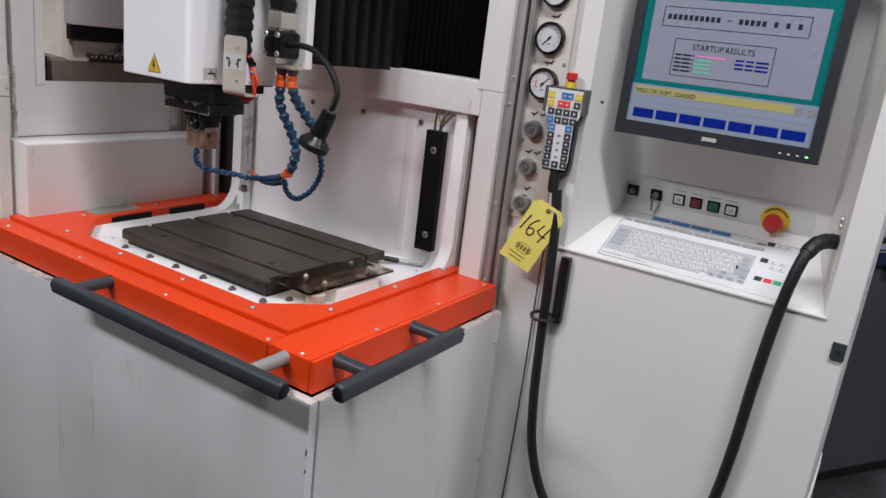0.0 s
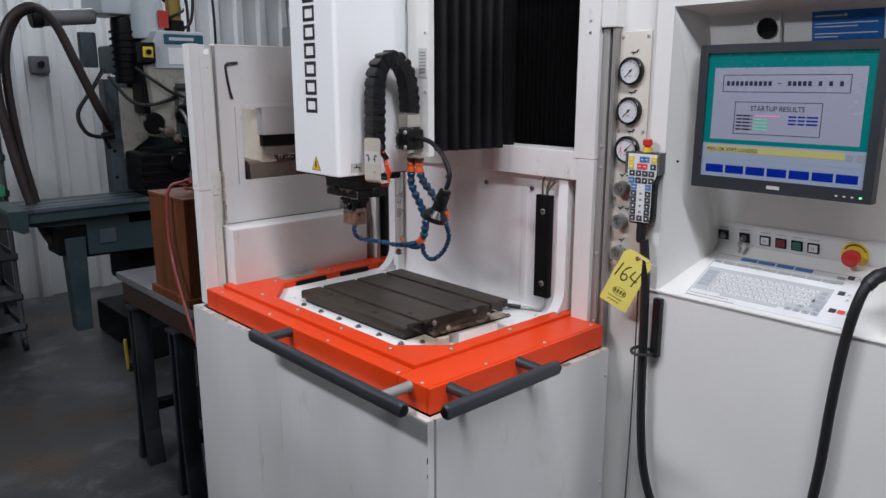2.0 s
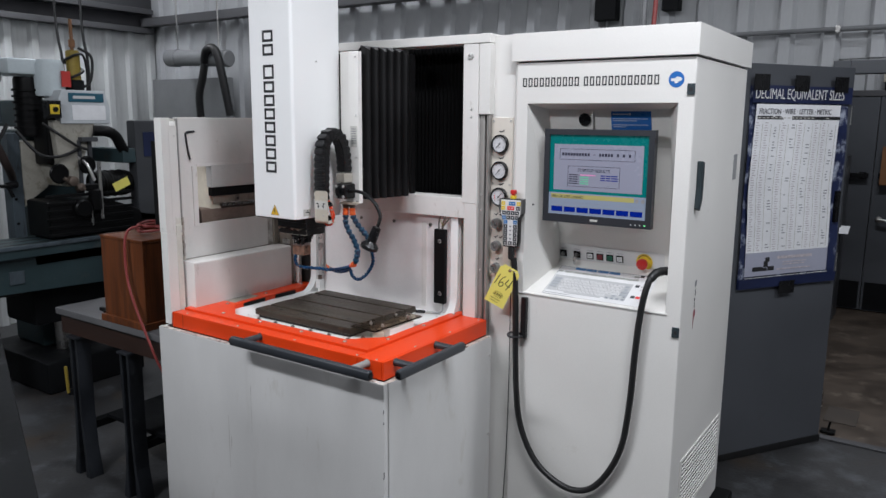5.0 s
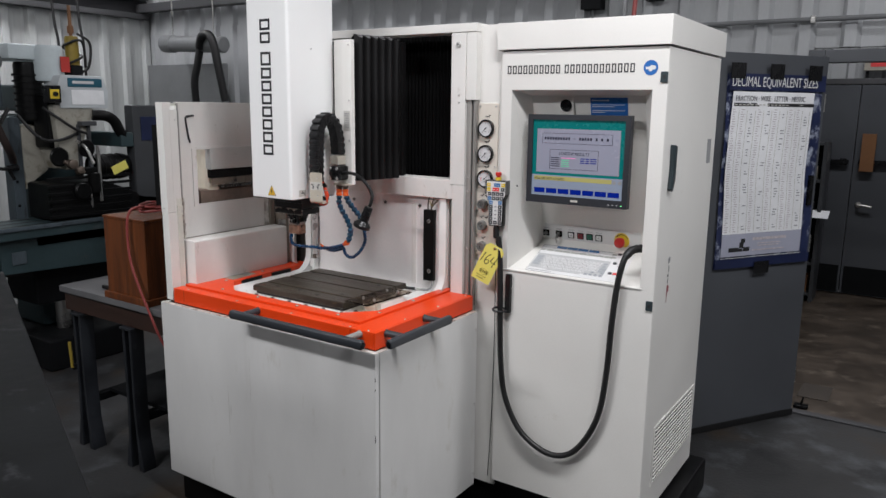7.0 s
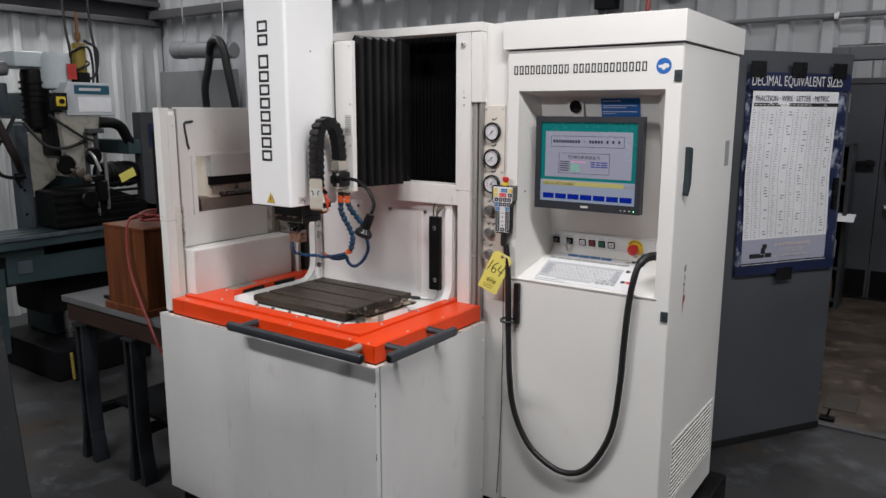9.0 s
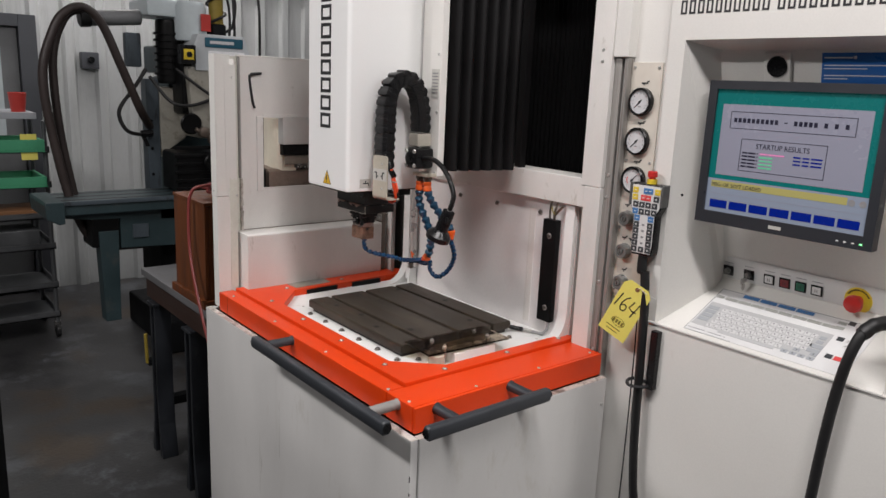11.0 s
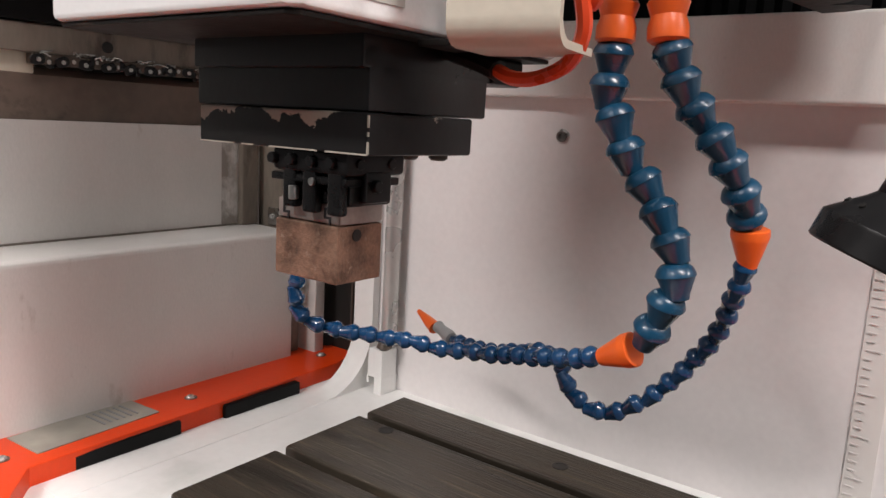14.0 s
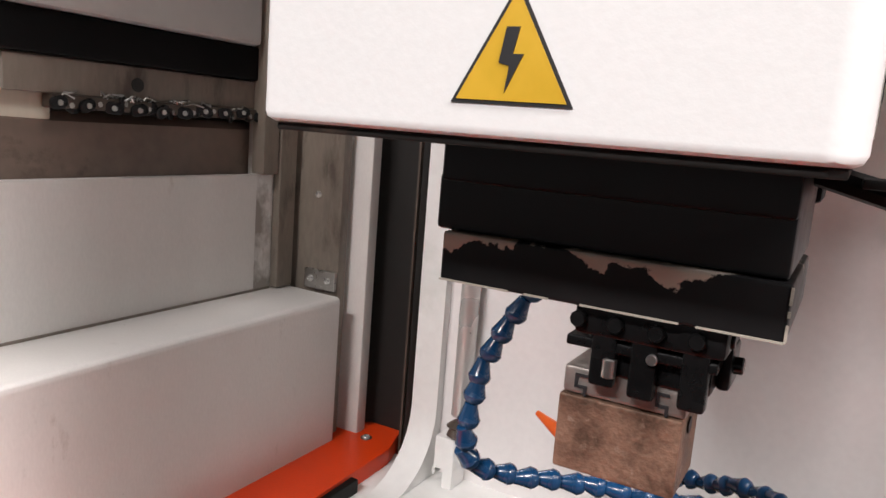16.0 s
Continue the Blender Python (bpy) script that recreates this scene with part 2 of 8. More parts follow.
KEY_OLIVE = mat("olive_grey_key", (0.34, 0.345, 0.32), 0.5, var=0.1)
KEY_PALE = mat("pale_grey_key", (0.5, 0.505, 0.51), 0.5, var=0.06)
KEY_PRINT = mat("grey_key_print", (0.16, 0.16, 0.17), 0.5, var=0.1)
BUTTON_RED = mat("dark_red_button", (0.2, 0.022, 0.03), 0.35, var=0.1)
BUTTON_GREEN = mat("dark_green_button", (0.012, 0.13, 0.075), 0.35, var=0.1)
KEY_LIGHT = mat("light_key", (0.62, 0.62, 0.62), 0.5, var=0.06)
KEY_DARK = mat("dark_key", (0.045, 0.05, 0.055), 0.45, var=0.1)
KEY_BLUE = mat("blue_key", (0.06, 0.2, 0.45), 0.45, var=0.1)
KEY_RED = mat("red_key", (0.75, 0.07, 0.07), 0.45, var=0.1)
MARK_RED = mat("faded_red_print", (0.3, 0.06, 0.07), 0.5, var=0.3, big=60)
KEY_GREEN = mat("green_key", (0.04, 0.42, 0.22), 0.45, var=0.1)
KEY_WHITE = mat("white_key", (0.7, 0.7, 0.69), 0.45, var=0.05)
PANEL_PALE = mat("pale_panel_film", (0.66, 0.66, 0.65), 0.4, var=0.05)
KEY_FIELD = mat("grey_key_field", (0.48, 0.485, 0.49), 0.4, var=0.1)
SILL = mat("brown_oily_sill", (0.2, 0.15, 0.12), 0.4, metal=0.2, var=0.35, big=6, dirt=(0.1, 0.075, 0.06), dirt_at=0.6)
FILM = mat("grey_keyboard_film", (0.72, 0.72, 0.72), 0.35, var=0.08, big=9)
SYMBOL_PAPER = mat("worn_symbol_sticker", (0.62, 0.58, 0.52), 0.4, var=0.1, big=30)
GAUGE_PLATE = mat("yellowed_gauge_plate", (0.68, 0.63, 0.555), 0.4, var=0.07, big=9)
VALVE_GREY = mat("pale_valve_knob", (0.26, 0.26, 0.25), 0.35, metal=0.4, var=0.15, big=20)
MON_BLACK = mat("monitor_plastic", (0.03, 0.032, 0.038), 0.35, var=0.1)
SCR_TEAL = mat("screen_teal", (0.0, 0.13, 0.125), 0.25, var=0.02, emit=0.12)
SCR_GREY = mat("screen_grey", (0.235, 0.24, 0.3), 0.25, var=0.02, emit=0.13)
SCR_BAND = mat("screen_band", (0.22, 0.26, 0.33), 0.25, var=0.02, emit=0.12)
SCR_YELLOW = mat("screen_yellow", (0.36, 0.33, 0.12), 0.25, var=0.02, emit=0.12)
SCR_BLUE = mat("screen_blue", (0.0, 0.012, 0.2), 0.25, var=0.02, emit=0.12)
SCR_INK = mat("screen_ink", (0.02, 0.02, 0.04), 0.3, var=0.02)
SCR_PINK = mat("screen_pink", (0.6, 0.2, 0.4), 0.3, var=0.02, emit=0.192)
SCR_GREEN = mat("screen_green", (0.1, 0.45, 0.25), 0.3, var=0.02, emit=0.192)
LED_GREEN = mat("led_green", (0.2, 0.9, 0.3), 0.3, var=0.02, emit=1.5)
DIAL = mat("dial_white", (0.6, 0.6, 0.61), 0.3, var=0.12, big=30, dirt=(0.5, 0.45, 0.38), dirt_at=0.6)
CATCH = mat("dark_teal_catch", (0.028, 0.042, 0.048), 0.4, var=0.1)
KNOB = mat("grey_knob", (0.17, 0.17, 0.165), 0.35, metal=0.4, var=0.15)
WOOD = mat("stained_plywood", (0.12, 0.036, 0.011), 0.5, spec=0.25, var=0.55, big=3, fine=30, bump=0.1, dirt=(0.06, 0.021, 0.011), dirt_at=0.54, stretch=(9, 9, 0.5))
BENCH_LEG = mat("bluish_black_cast_leg", (0.012, 0.014, 0.018), 0.45, var=0.45, big=6, fine=50, bump=0.08, dirt=(0.03, 0.032, 0.036), dirt_at=0.6)
# Apron timber: the shade on the bench is put into its brown.
DARK_WOOD = mat("shaded_bench_timber", (0.032, 0.014, 0.009), 0.5, var=0.4, big=4, stretch=(0.5, 4, 4))
BENCH_TOP = mat("scuffed_bench_top", (0.15, 0.15, 0.155), 0.4, metal=0.2, var=0.3, big=5, dirt=(0.09, 0.085, 0.08), dirt_at=0.58)
MAT_BROWN = mat("worn_brown_mat", (0.055, 0.044, 0.035), 0.7, var=0.3, big=6)
AMBER = mat("amber_warning_vinyl", (0.72, 0.43, 0.03), 0.4, var=0.12, big=30, fine=150, bump=0.02, dirt=(0.5, 0.27, 0.03), dirt_at=0.66)
RACK_GREY = mat("grey_rack_paint", (0.05, 0.053, 0.058), 0.5, var=0.2, big=5)
PAPER_GREY = mat("grey_paper", (0.2, 0.205, 0.21), 0.6, var=0.1, big=8)
DARK_STEEL = mat("dark_bench_steel", (0.006, 0.0065, 0.0075), 0.6, var=0.3, big=5, spec=0.15)
RED_CORD = mat("red_cord", (0.2, 0.035, 0.032), 0.45, var=0.1)
FLOOR = mat("stained_concrete", (0.04, 0.04, 0.041), 0.4, var=0.5, big=0.9, fine=55, bump=0.25, dirt=(0.085, 0.09, 0.097), dirt_at=0.53)
stain(FLOOR, (0.05, 0.037, 0.026), 1.3, 0.52, 0.1, amount=0.85)
stain(FLOOR, (0.016, 0.016, 0.017), 2.6, 0.56, 0.08, amount=0.8)
stain(FLOOR, (0.15, 0.165, 0.185), 2.1, 0.6, 0.16, amount=0.8, rough=0.75)
stain(FLOOR, (0.3, 0.3, 0.29), 42, 0.74, 0.03, amount=0.8)
FLOOR_FAR = mat("brown_concrete", (0.075, 0.058, 0.044), 0.4, var=0.7, big=2.2, fine=14, bump=0.1, dirt=(0.17, 0.14, 0.11), dirt_at=0.56)
WALL = mat("corrugated_wall_paint", (0.57, 0.585, 0.58), 0.45, var=0.12, big=0.9, fine=40, bump=0.04, dirt=(0.34, 0.34, 0.31), dirt_at=0.62, stretch=(2, 2, 0.5))
stain(WALL, (0.27, 0.28, 0.27), 1.2, 0.5, 0.16, (3, 3, 0.3), 0.6)
stain(WALL, (0.2, 0.16, 0.12), 3.5, 0.64, 0.1, (3, 3, 0.25), 0.5)
WALL_GREY = mat("corrugated_wall_grey", (0.42, 0.43, 0.44), 0.45, var=0.12, big=0.9, fine=40, bump=0.04, dirt=(0.2, 0.2, 0.2), dirt_at=0.64, stretch=(2, 2, 0.5))
ROOF = mat("dark_roof", (0.05, 0.05, 0.055), 0.8, var=0.3, big=1)
GIRT = mat("wall_girt_steel", (0.09, 0.09, 0.095), 0.5, metal=0.3, var=0.2, big=2)
DOOR_GREY = mat("dark_grey_door_paint", (0.075, 0.08, 0.09), 0.42, var=0.14, big=2, fine=120, bump=0.04, dirt=(0.065, 0.068, 0.075), dirt_at=0.62)
MILL_GREEN = mat("grey_green_machine_paint", (0.028, 0.05, 0.056), 0.45, var=0.3, big=3, fine=70, bump=0.05, dirt=(0.05, 0.06, 0.06), dirt_at=0.56)
MILL_FACE = mat("blue_grey_dovetail", (0.075, 0.095, 0.112), 0.4, metal=0.2, var=0.3, big=4, dirt=(0.035, 0.04, 0.045), dirt_at=0.56, stretch=(2, 2, 0.5))
MILL_CREAM = mat("cream_machine_paint", (0.34, 0.325, 0.28), 0.4, var=0.2, big=4, dirt=(0.17, 0.15, 0.11), dirt_at=0.54)
MILL_BLUE = mat("pale_blue_casting", (0.52, 0.58, 0.6), 0.4, var=0.1, big=4)
BRASS = mat("yellow_brass", (0.26, 0.19, 0.03), 0.45, metal=0.2, var=0.2, big=8)
HOSE_BROWN = mat("brown_vacuum_hose", (0.03, 0.02, 0.018), 0.5, var=0.3, big=6)
PVC = mat("grey_pipe", (0.17, 0.175, 0.18), 0.4, var=0.15, big=4)
TRAY_GREEN = mat("green_tray", (0.06, 0.32, 0.17), 0.45, var=0.15, big=4)
CART_GREY = mat("galvanised_cart", (0.11, 0.115, 0.12), 0.4, metal=0.5, var=0.2, big=4)
CARD = mat("brown_board", (0.22, 0.1, 0.04), 0.6, var=0.2, big=4)
COPPER_RED = mat("red_tank_paint", (0.5, 0.05, 0.04), 0.4, var=0.1)
COVER_DARK = mat("dark_scuffed_cover", (0.0075, 0.008, 0.0085), 0.6, var=0.6, big=3, fine=30, bump=0.1, dirt=(0.03, 0.031, 0.033), dirt_at=0.57, spec=0.03)
FIXTURE = mat("white_fixture", (0.7, 0.7, 0.7), 0.5, var=0.05)



def chip_edges(m, chip, top, depth):
    """Paint flaked off along the upper edge (local z = top) to about depth, in ragged patches."""
    nt = m.node_tree
    b = nt.nodes["Principled BSDF"]
    was = b.inputs["Base Color"].links[0].from_socket
    tc = nt.nodes.new("ShaderNodeTexCoord")
    sep = nt.nodes.new("ShaderNodeSeparateXYZ")
    nt.links.new(tc.outputs["Object"], sep.inputs[0])
    n1 = nt.nodes.new("ShaderNodeTexNoise")
    n1.inputs["Scale"].default_value, n1.inputs["Detail"].default_value, n1.inputs["Roughness"].default_value = 24, 8, 0.62
    nt.links.new(tc.outputs["Object"], n1.inputs["Vector"])
    mr = nt.nodes.new("ShaderNodeMapRange")
    mr.inputs["From Min"].default_value, mr.inputs["From Max"].default_value = top - depth, top
    mr.inputs["To Min"].default_value, mr.inputs["To Max"].default_value = -0.14, 0.13
    nt.links.new(sep.outputs["Z"], mr.inputs["Value"])
    ad = nt.nodes.new("ShaderNodeMath")
    nt.links.new(n1.outputs["Fac"], ad.inputs[0])
    nt.links.new(mr.outputs["Result"], ad.inputs[1])
    gt = nt.nodes.new("ShaderNodeMapRange")
    gt.inputs["From Min"].default_value, gt.inputs["From Max"].default_value = 0.64, 0.652
    left = nt.nodes.new("ShaderNodeMapRange")
    left.inputs["From Min"].default_value, left.inputs["From Max"].default_value = -0.045, -0.066
    left.inputs["To Max"].default_value = 0.19
    right = nt.nodes.new("ShaderNodeMapRange")
    right.inputs["From Min"].default_value, right.inputs["From Max"].default_value = 0.07, 0.09
    right.inputs["To Max"].default_value = -0.13
    ends = nt.nodes.new("ShaderNodeMath")
    both = nt.nodes.new("ShaderNodeMath")
    nt.links.new(sep.outputs["X"], left.inputs["Value"])
    nt.links.new(sep.outputs["X"], right.inputs["Value"])
    nt.links.new(left.outputs["Result"], ends.inputs[0])
    nt.links.new(right.outputs["Result"], ends.inputs[1])
    nt.links.new(ad.outputs[0], both.inputs[0])
    nt.links.new(ends.outputs[0], both.inputs[1])
    nt.links.new(both.outputs[0], gt.inputs["Value"])
    mx = nt.nodes.new("ShaderNodeMix")
    mx.data_type = "RGBA"
    nt.links.new(gt.outputs["Result"], mx.inputs["Factor"])
    nt.links.new(was, mx.inputs["A"])
    mx.inputs["B"].default_value = (*chip, 1)
    nt.links.new(mx.outputs["Result"], b.inputs["Base Color"])


chip_edges(CHIPPED, (0.62, 0.55, 0.46), 0.0305, 0.02)

glass = bpy.data.materials.new("smoky_acrylic")
glass.use_nodes = True
g = glass.node_tree.nodes["Principled BSDF"]
g.inputs["Base Color"].default_value = (0.62, 0.53, 0.42, 1)
g.inputs["Roughness"].default_value, g.inputs["Transmission Weight"].default_value, g.inputs["IOR"].default_value = 0.08, 1.0, 1.08
tc = glass.node_tree.nodes.new("ShaderNodeTexCoord")
nz = glass.node_tree.nodes.new("ShaderNodeTexNoise")
nz.inputs["Scale"].default_value, nz.inputs["Detail"].default_value = 38, 7
glass.node_tree.links.new(tc.outputs["Object"], nz.inputs["Vector"])
cr = glass.node_tree.nodes.new("ShaderNodeValToRGB")
cr.color_ramp.elements[0].position, cr.color_ramp.elements[0].color = 0.38, (0.16, 0.12, 0.09, 1)
cr.color_ramp.elements[1].position, cr.color_ramp.elements[1].color = 0.56, (0.62, 0.53, 0.43, 1)
glass.node_tree.links.new(nz.outputs["Fac"], cr.inputs["Fac"])
glass.node_tree.links.new(cr.outputs["Color"], g.inputs["Base Color"])
ACRYLIC = glass


# ---- mesh helpers ----
def box(x0, x1, y0, y1, z0, z1, b=0.0, seg=2):
    bm = bmesh.new()
    bmesh.ops.create_cube(bm, size=1)
    bmesh.ops.transform(bm, matrix=Matrix.Translation(((x0 + x1) / 2, (y0 + y1) / 2, (z0 + z1) / 2)) @ Matrix.Diagonal((x1 - x0, y1 - y0, z1 - z0, 1)), verts=bm.verts)
    if b:
        bmesh.ops.bevel(bm, geom=bm.edges[:], offset=b, segments=seg, profile=0.5, affect="EDGES")
    return bm


def prism(pts, axis, a0, a1, b=0.0, seg=2):
    """A polygon, given in the two other axes, drawn out along axis from a0 to a1."""
    put = {"x": lambda p, a: (a, p[0], p[1]), "y": lambda p, a: (p[0], a, p[1]), "z": lambda p, a: (p[0], p[1], a)}[axis]
    bm = bmesh.new()
    lo = [bm.verts.new(put(p, a0)) for p in pts]
    hi = [bm.verts.new(put(p, a1)) for p in pts]
    bm.faces.new(lo)
    bm.faces.new(hi)
    n = len(pts)
    for i in range(n):
        bm.faces.new((lo[i], lo[(i + 1) % n], hi[(i + 1) % n], hi[i]))
    bmesh.ops.recalc_face_normals(bm, faces=bm.faces)
    if b:
        bmesh.ops.bevel(bm, geom=bm.edges[:], offset=b, segments=seg, profile=0.5, affect="EDGES")
    return bm


def frame_along(d):
    d = Vector(d).normalized()
    u = d.cross(Vector((0, 0, 1)))
    if u.length < 1e-3:
        u = Vector((1, 0, 0))
    u.normalize()
    return u, d.cross(u), d


def lathe(profile, at, way, n=20):
    """Turns a profile of (radius, distance along way) round the axis at, way."""
    u, v, d = frame_along(way)
    at = Vector(at)
    bm = bmesh.new()
    rings = []
    for r, h in profile:
        rings.append([bm.verts.new(at + d * h + (u * math.cos(2 * math.pi * k / n) + v * math.sin(2 * math.pi * k / n)) * max(r, 1e-5)) for k in range(n)])
    for a, c in zip(rings, rings[1:]):
        for k in range(n):
            bm.faces.new((a[k], a[(k + 1) % n], c[(k + 1) % n], c[k]))
    bm.faces.new(rings[0][::-1])
    bm.faces.new(rings[-1])
    bmesh.ops.recalc_face_normals(bm, faces=bm.faces)
    return bm


def rod(a, b, r, n=12, bevel=0.0):
    a, b = Vector(a), Vector(b)
    h = (b - a).length
    e = bevel or min(r * 0.15, h * 0.1)
    return lathe([(r - e, 0), (r, e), (r, h - e), (r - e, h)], a, b - a, n)


def curve_points(pts, per=8):
    p = [Vector(q) for q in pts]
    p = [2 * p[0] - p[1]] + p + [2 * p[-1] - p[-2]]
    out = []
    for i in range(1, len(p) - 2):
        for k in range(per):
            t = k / per
            a, b, c, d = p[i - 1], p[i], p[i + 1], p[i + 2]
            out.append(0.5 * (2 * b + (c - a) * t + (2 * a - 5 * b + 4 * c - d) * t * t + (3 * b - a - 3 * c + d) * t ** 3))
    out.append(p[-2])
    return out


def tube(pts, r, n=10, per=8, ridge=0.0, pitch=1):
    """A round tube along smoothed points; ridge adds rings."""
    line = curve_points(pts, per)
    bm = bmesh.new()
    u = None
    rings = []
    for i, q in enumerate(line):
        d = (line[min(i + 1, len(line) - 1)] - line[max(i - 1, 0)]).normalized()
        if u is None:
            u = frame_along(d)[0]
        u = (u - d * u.dot(d)).normalized()
        v = d.cross(u)
        rr = r + (ridge if (i // pitch) % 2 else 0)
        rings.append([bm.verts.new(q + (u * math.cos(2 * math.pi * k / n) + v * math.sin(2 * math.pi * k / n)) * rr) for k in range(n)])
    for a, c in zip(rings, rings[1:]):
        for k in range(n):
            bm.faces.new((a[k], a[(k + 1) % n], c[(k + 1) % n], c[k]))
    bm.faces.new(rings[0][::-1])
    bm.faces.new(rings[-1])
    bmesh.ops.recalc_face_normals(bm, faces=bm.faces)
    return bm


def join(*parts):
    out = bmesh.new()
    for p in parts:
        me = bpy.data.meshes.new("tmp")
        p.to_mesh(me)
        p.free()
        out.from_mesh(me)
        bpy.data.meshes.remove(me)
    return out


def moved(bm, m):
    bmesh.ops.transform(bm, matrix=m, verts=bm.verts)
    return bm


HOME = {}
SEAT = Matrix.Identity(4)  # where the group that is being built stands in the hall


def seat(move=(0, 0, 0), size=(1, 1, 1)):
    return Matrix.Translation(move) @ Matrix.Diagonal((*size, 1))


def thing(name, at, label, category, group="", kind=""):
    ob = new(name)
    ob.matrix_basis = SEAT @ Matrix.Translation(at)
    ob.empty_display_size = 0.05
    HOME[ob.name] = Matrix.Translation(at)
    return tagged(ob, label, category, group, kind)


def even_normals(me, least):
    """Corner normals weighted by face area, so that a large flat face stays flat beside a narrow bevel."""
    flat = [f.normal.copy() for f in me.polygons]
    size = [f.area for f in me.polygons]
    round_ = [[] for _ in me.vertices]
    for f in me.polygons:
        for v in f.vertices:
            round_[v].append(f.index)
    out = []
    for f in me.polygons:
        for v in f.vertices:
            n = Vector((0, 0, 0))
            for g in round_[v]:
                if flat[g].dot(flat[f.index]) >= least:
                    n += flat[g] * size[g]
            out.append(n.normalized() if n.length > 1e-12 else flat[f.index])
    me.normals_split_custom_set(out)


def mesh_of(name, bm, material, smooth=35):
    me = bpy.data.meshes.new(name)
    bm.to_mesh(me)
    bm.free()
    me.materials.append(material)
    if smooth:
        for p in me.polygons:
            p.use_smooth = True
        me.set_sharp_from_angle(angle=radians(smooth))
        even_normals(me, math.cos(radians(smooth)))
    return me


def part(name, bm, material, parent, label="", smooth=35):
    """One mesh under a thing or a part; the bmesh is in world metres."""
    home = HOME[parent.name]
    bmesh.ops.translate(bm, vec=-home.translation, verts=bm.verts)
    ob = new(name, mesh_of(name, bm, material, smooth))
    ob.parent = parent
    HOME[ob.name] = Matrix.Translation(home.translation)
    ob.matrix_basis = home.inverted() @ HOME[ob.name]
    return tagged(ob, label)


def placed(name, me, parent, m):
    """One more object on a shared mesh, at the world matrix m, under parent."""
    ob = new(name, me)
    ob.parent = parent
    ob.matrix_basis = HOME[parent.name].inverted() @ m
    HOME[ob.name] = m.copy()
    return ob


def solid(name, bm, material, label, category, at=(0, 0, 0), group="", kind="", smooth=35):
    """A thing of one mesh."""
    bmesh.ops.translate(bm, vec=-Vector(at), verts=bm.verts)
    ob = new(name, mesh_of(name, bm, material, smooth))
    ob.matrix_basis = SEAT @ Matrix.Translation(at)
    HOME[ob.name] = Matrix.Translation(at)
    return tagged(ob, label, category, group, kind)


def letters(name, text, size, material, parent, m, wide=1.0, depth=0.0004, align="LEFT"):
    cu = bpy.data.curves.new("text", "FONT")
    cu.body, cu.size, cu.extrude, cu.align_x = text, size, depth, align
    cu.resolution_u = 3
    tmp = new("text", cu)
    me = bpy.data.meshes.new_from_object(tmp)
    bpy.data.objects.remove(tmp)
    me.transform(Matrix.Diagonal((wide, 1, 1, 1)))
    me.name = name
    me.materials.clear()
    me.materials.append(material)
    return placed(name, me, parent, m)


def bars(rects, material, name, parent, m, depth=0.0008):
    """Flat bars (x, y, width, height) in one printed mesh on the plane of m."""
    bm = join(*[box(x, x + w, y, y + h, 0, depth) for x, y, w, h in rects])
    me = mesh_of(name, bm, material, 0)
    return placed(name, me, parent, m)


def ring_block(w, h, s, depth=0.0008):
    return join(box(0, w, 0, s, 0, depth), box(0, w, h - s, h, 0, depth), box(0, s, s, h - s, 0, depth), box(w - s, w, s, h - s, 0, depth))


SCREW = None


def screw_mesh():
    bm = join(lathe([(0.0028, 0), (0.0055, 0.0), (0.0053, 0.0018), (0.0044, 0.003), (0.0028, 0.0032), (0.0026, 0.0006)], (0, 0, 0), (0, 0, 1), 12))
    return mesh_of("screw", bm, SCREW_STEEL, 40)


SCREW = screw_mesh()
SOCKET_SCREW = mesh_of("socket_screw", lathe([(0.0016, 0.0), (0.0062, 0.0), (0.0062, 0.0035), (0.0055, 0.0042), (0.0032, 0.0042), (0.0028, 0.0012)], (0, 0, 0), (0, 0, 1), 14), SCREW_DARK, 40)


def screws(parent, spots, way=(0, 0, 1), size=1.0):
    q = Vector((0, 0, 1)).rotation_difference(Vector(way)).to_matrix().to_4x4()
    for s in spots:
        placed("screw", SCREW, parent, Matrix.Translation(s) @ q @ Matrix.Scale(size, 4))


# ---- the hall ----
def corrugated(length, z0, z1, pitch=0.23, depth=0.035):
    """A ribbed sheet in the x,z plane, ribs standing out towards -y."""
    pts = []
    n = int(length / pitch) + 1
    for i in range(n):
        x = i * pitch
        pts += [(x, 0), (x + pitch * 0.55, 0), (x + pitch * 0.65, -depth), (x + pitch * 0.9, -depth)]
    pts.append((n * pitch, 0))
    bm = bmesh.new()
    lo = [bm.verts.new((x, y, z0)) for x, y in pts]
    hi = [bm.verts.new((x, y, z1)) for x, y in pts]
    for i in range(len(pts) - 1):
        bm.faces.new((lo[i], lo[i + 1], hi[i + 1], hi[i]))
    back = [bm.verts.new((x, 0.06, z)) for x in (0, n * pitch) for z in (z0, z1)]
    bm.faces.new((back[0], back[1], back[3], back[2]))
    return bm


floor = solid("floor", box(-5.3, 5.0, -6.0, 2.78, -0.12, 0.0), FLOOR, "dark stained concrete shop floor with worn pale patches", "floor", kind="structure")
floor_far = solid("floor_far", box(-1.0, 5.0, 2.78, 6.6, -0.12, -0.002), FLOOR_FAR, "brown stained concrete floor beyond the doorway", "floor", kind="structure")
wall_w = solid("wall_west", moved(corrugated(9.3, 0, 2.62), pose(-5.24, -6.1, 0, 0, 0, 90)), WALL, "off-white corrugated metal wall", "wall", kind="structure")
wall_w2 = solid("wall_west_upper", box(-5.36, -5.26, -6, 2.9, 2.62, 4.4), ROOF, "dark lined upper wall", "wall", kind="structure")
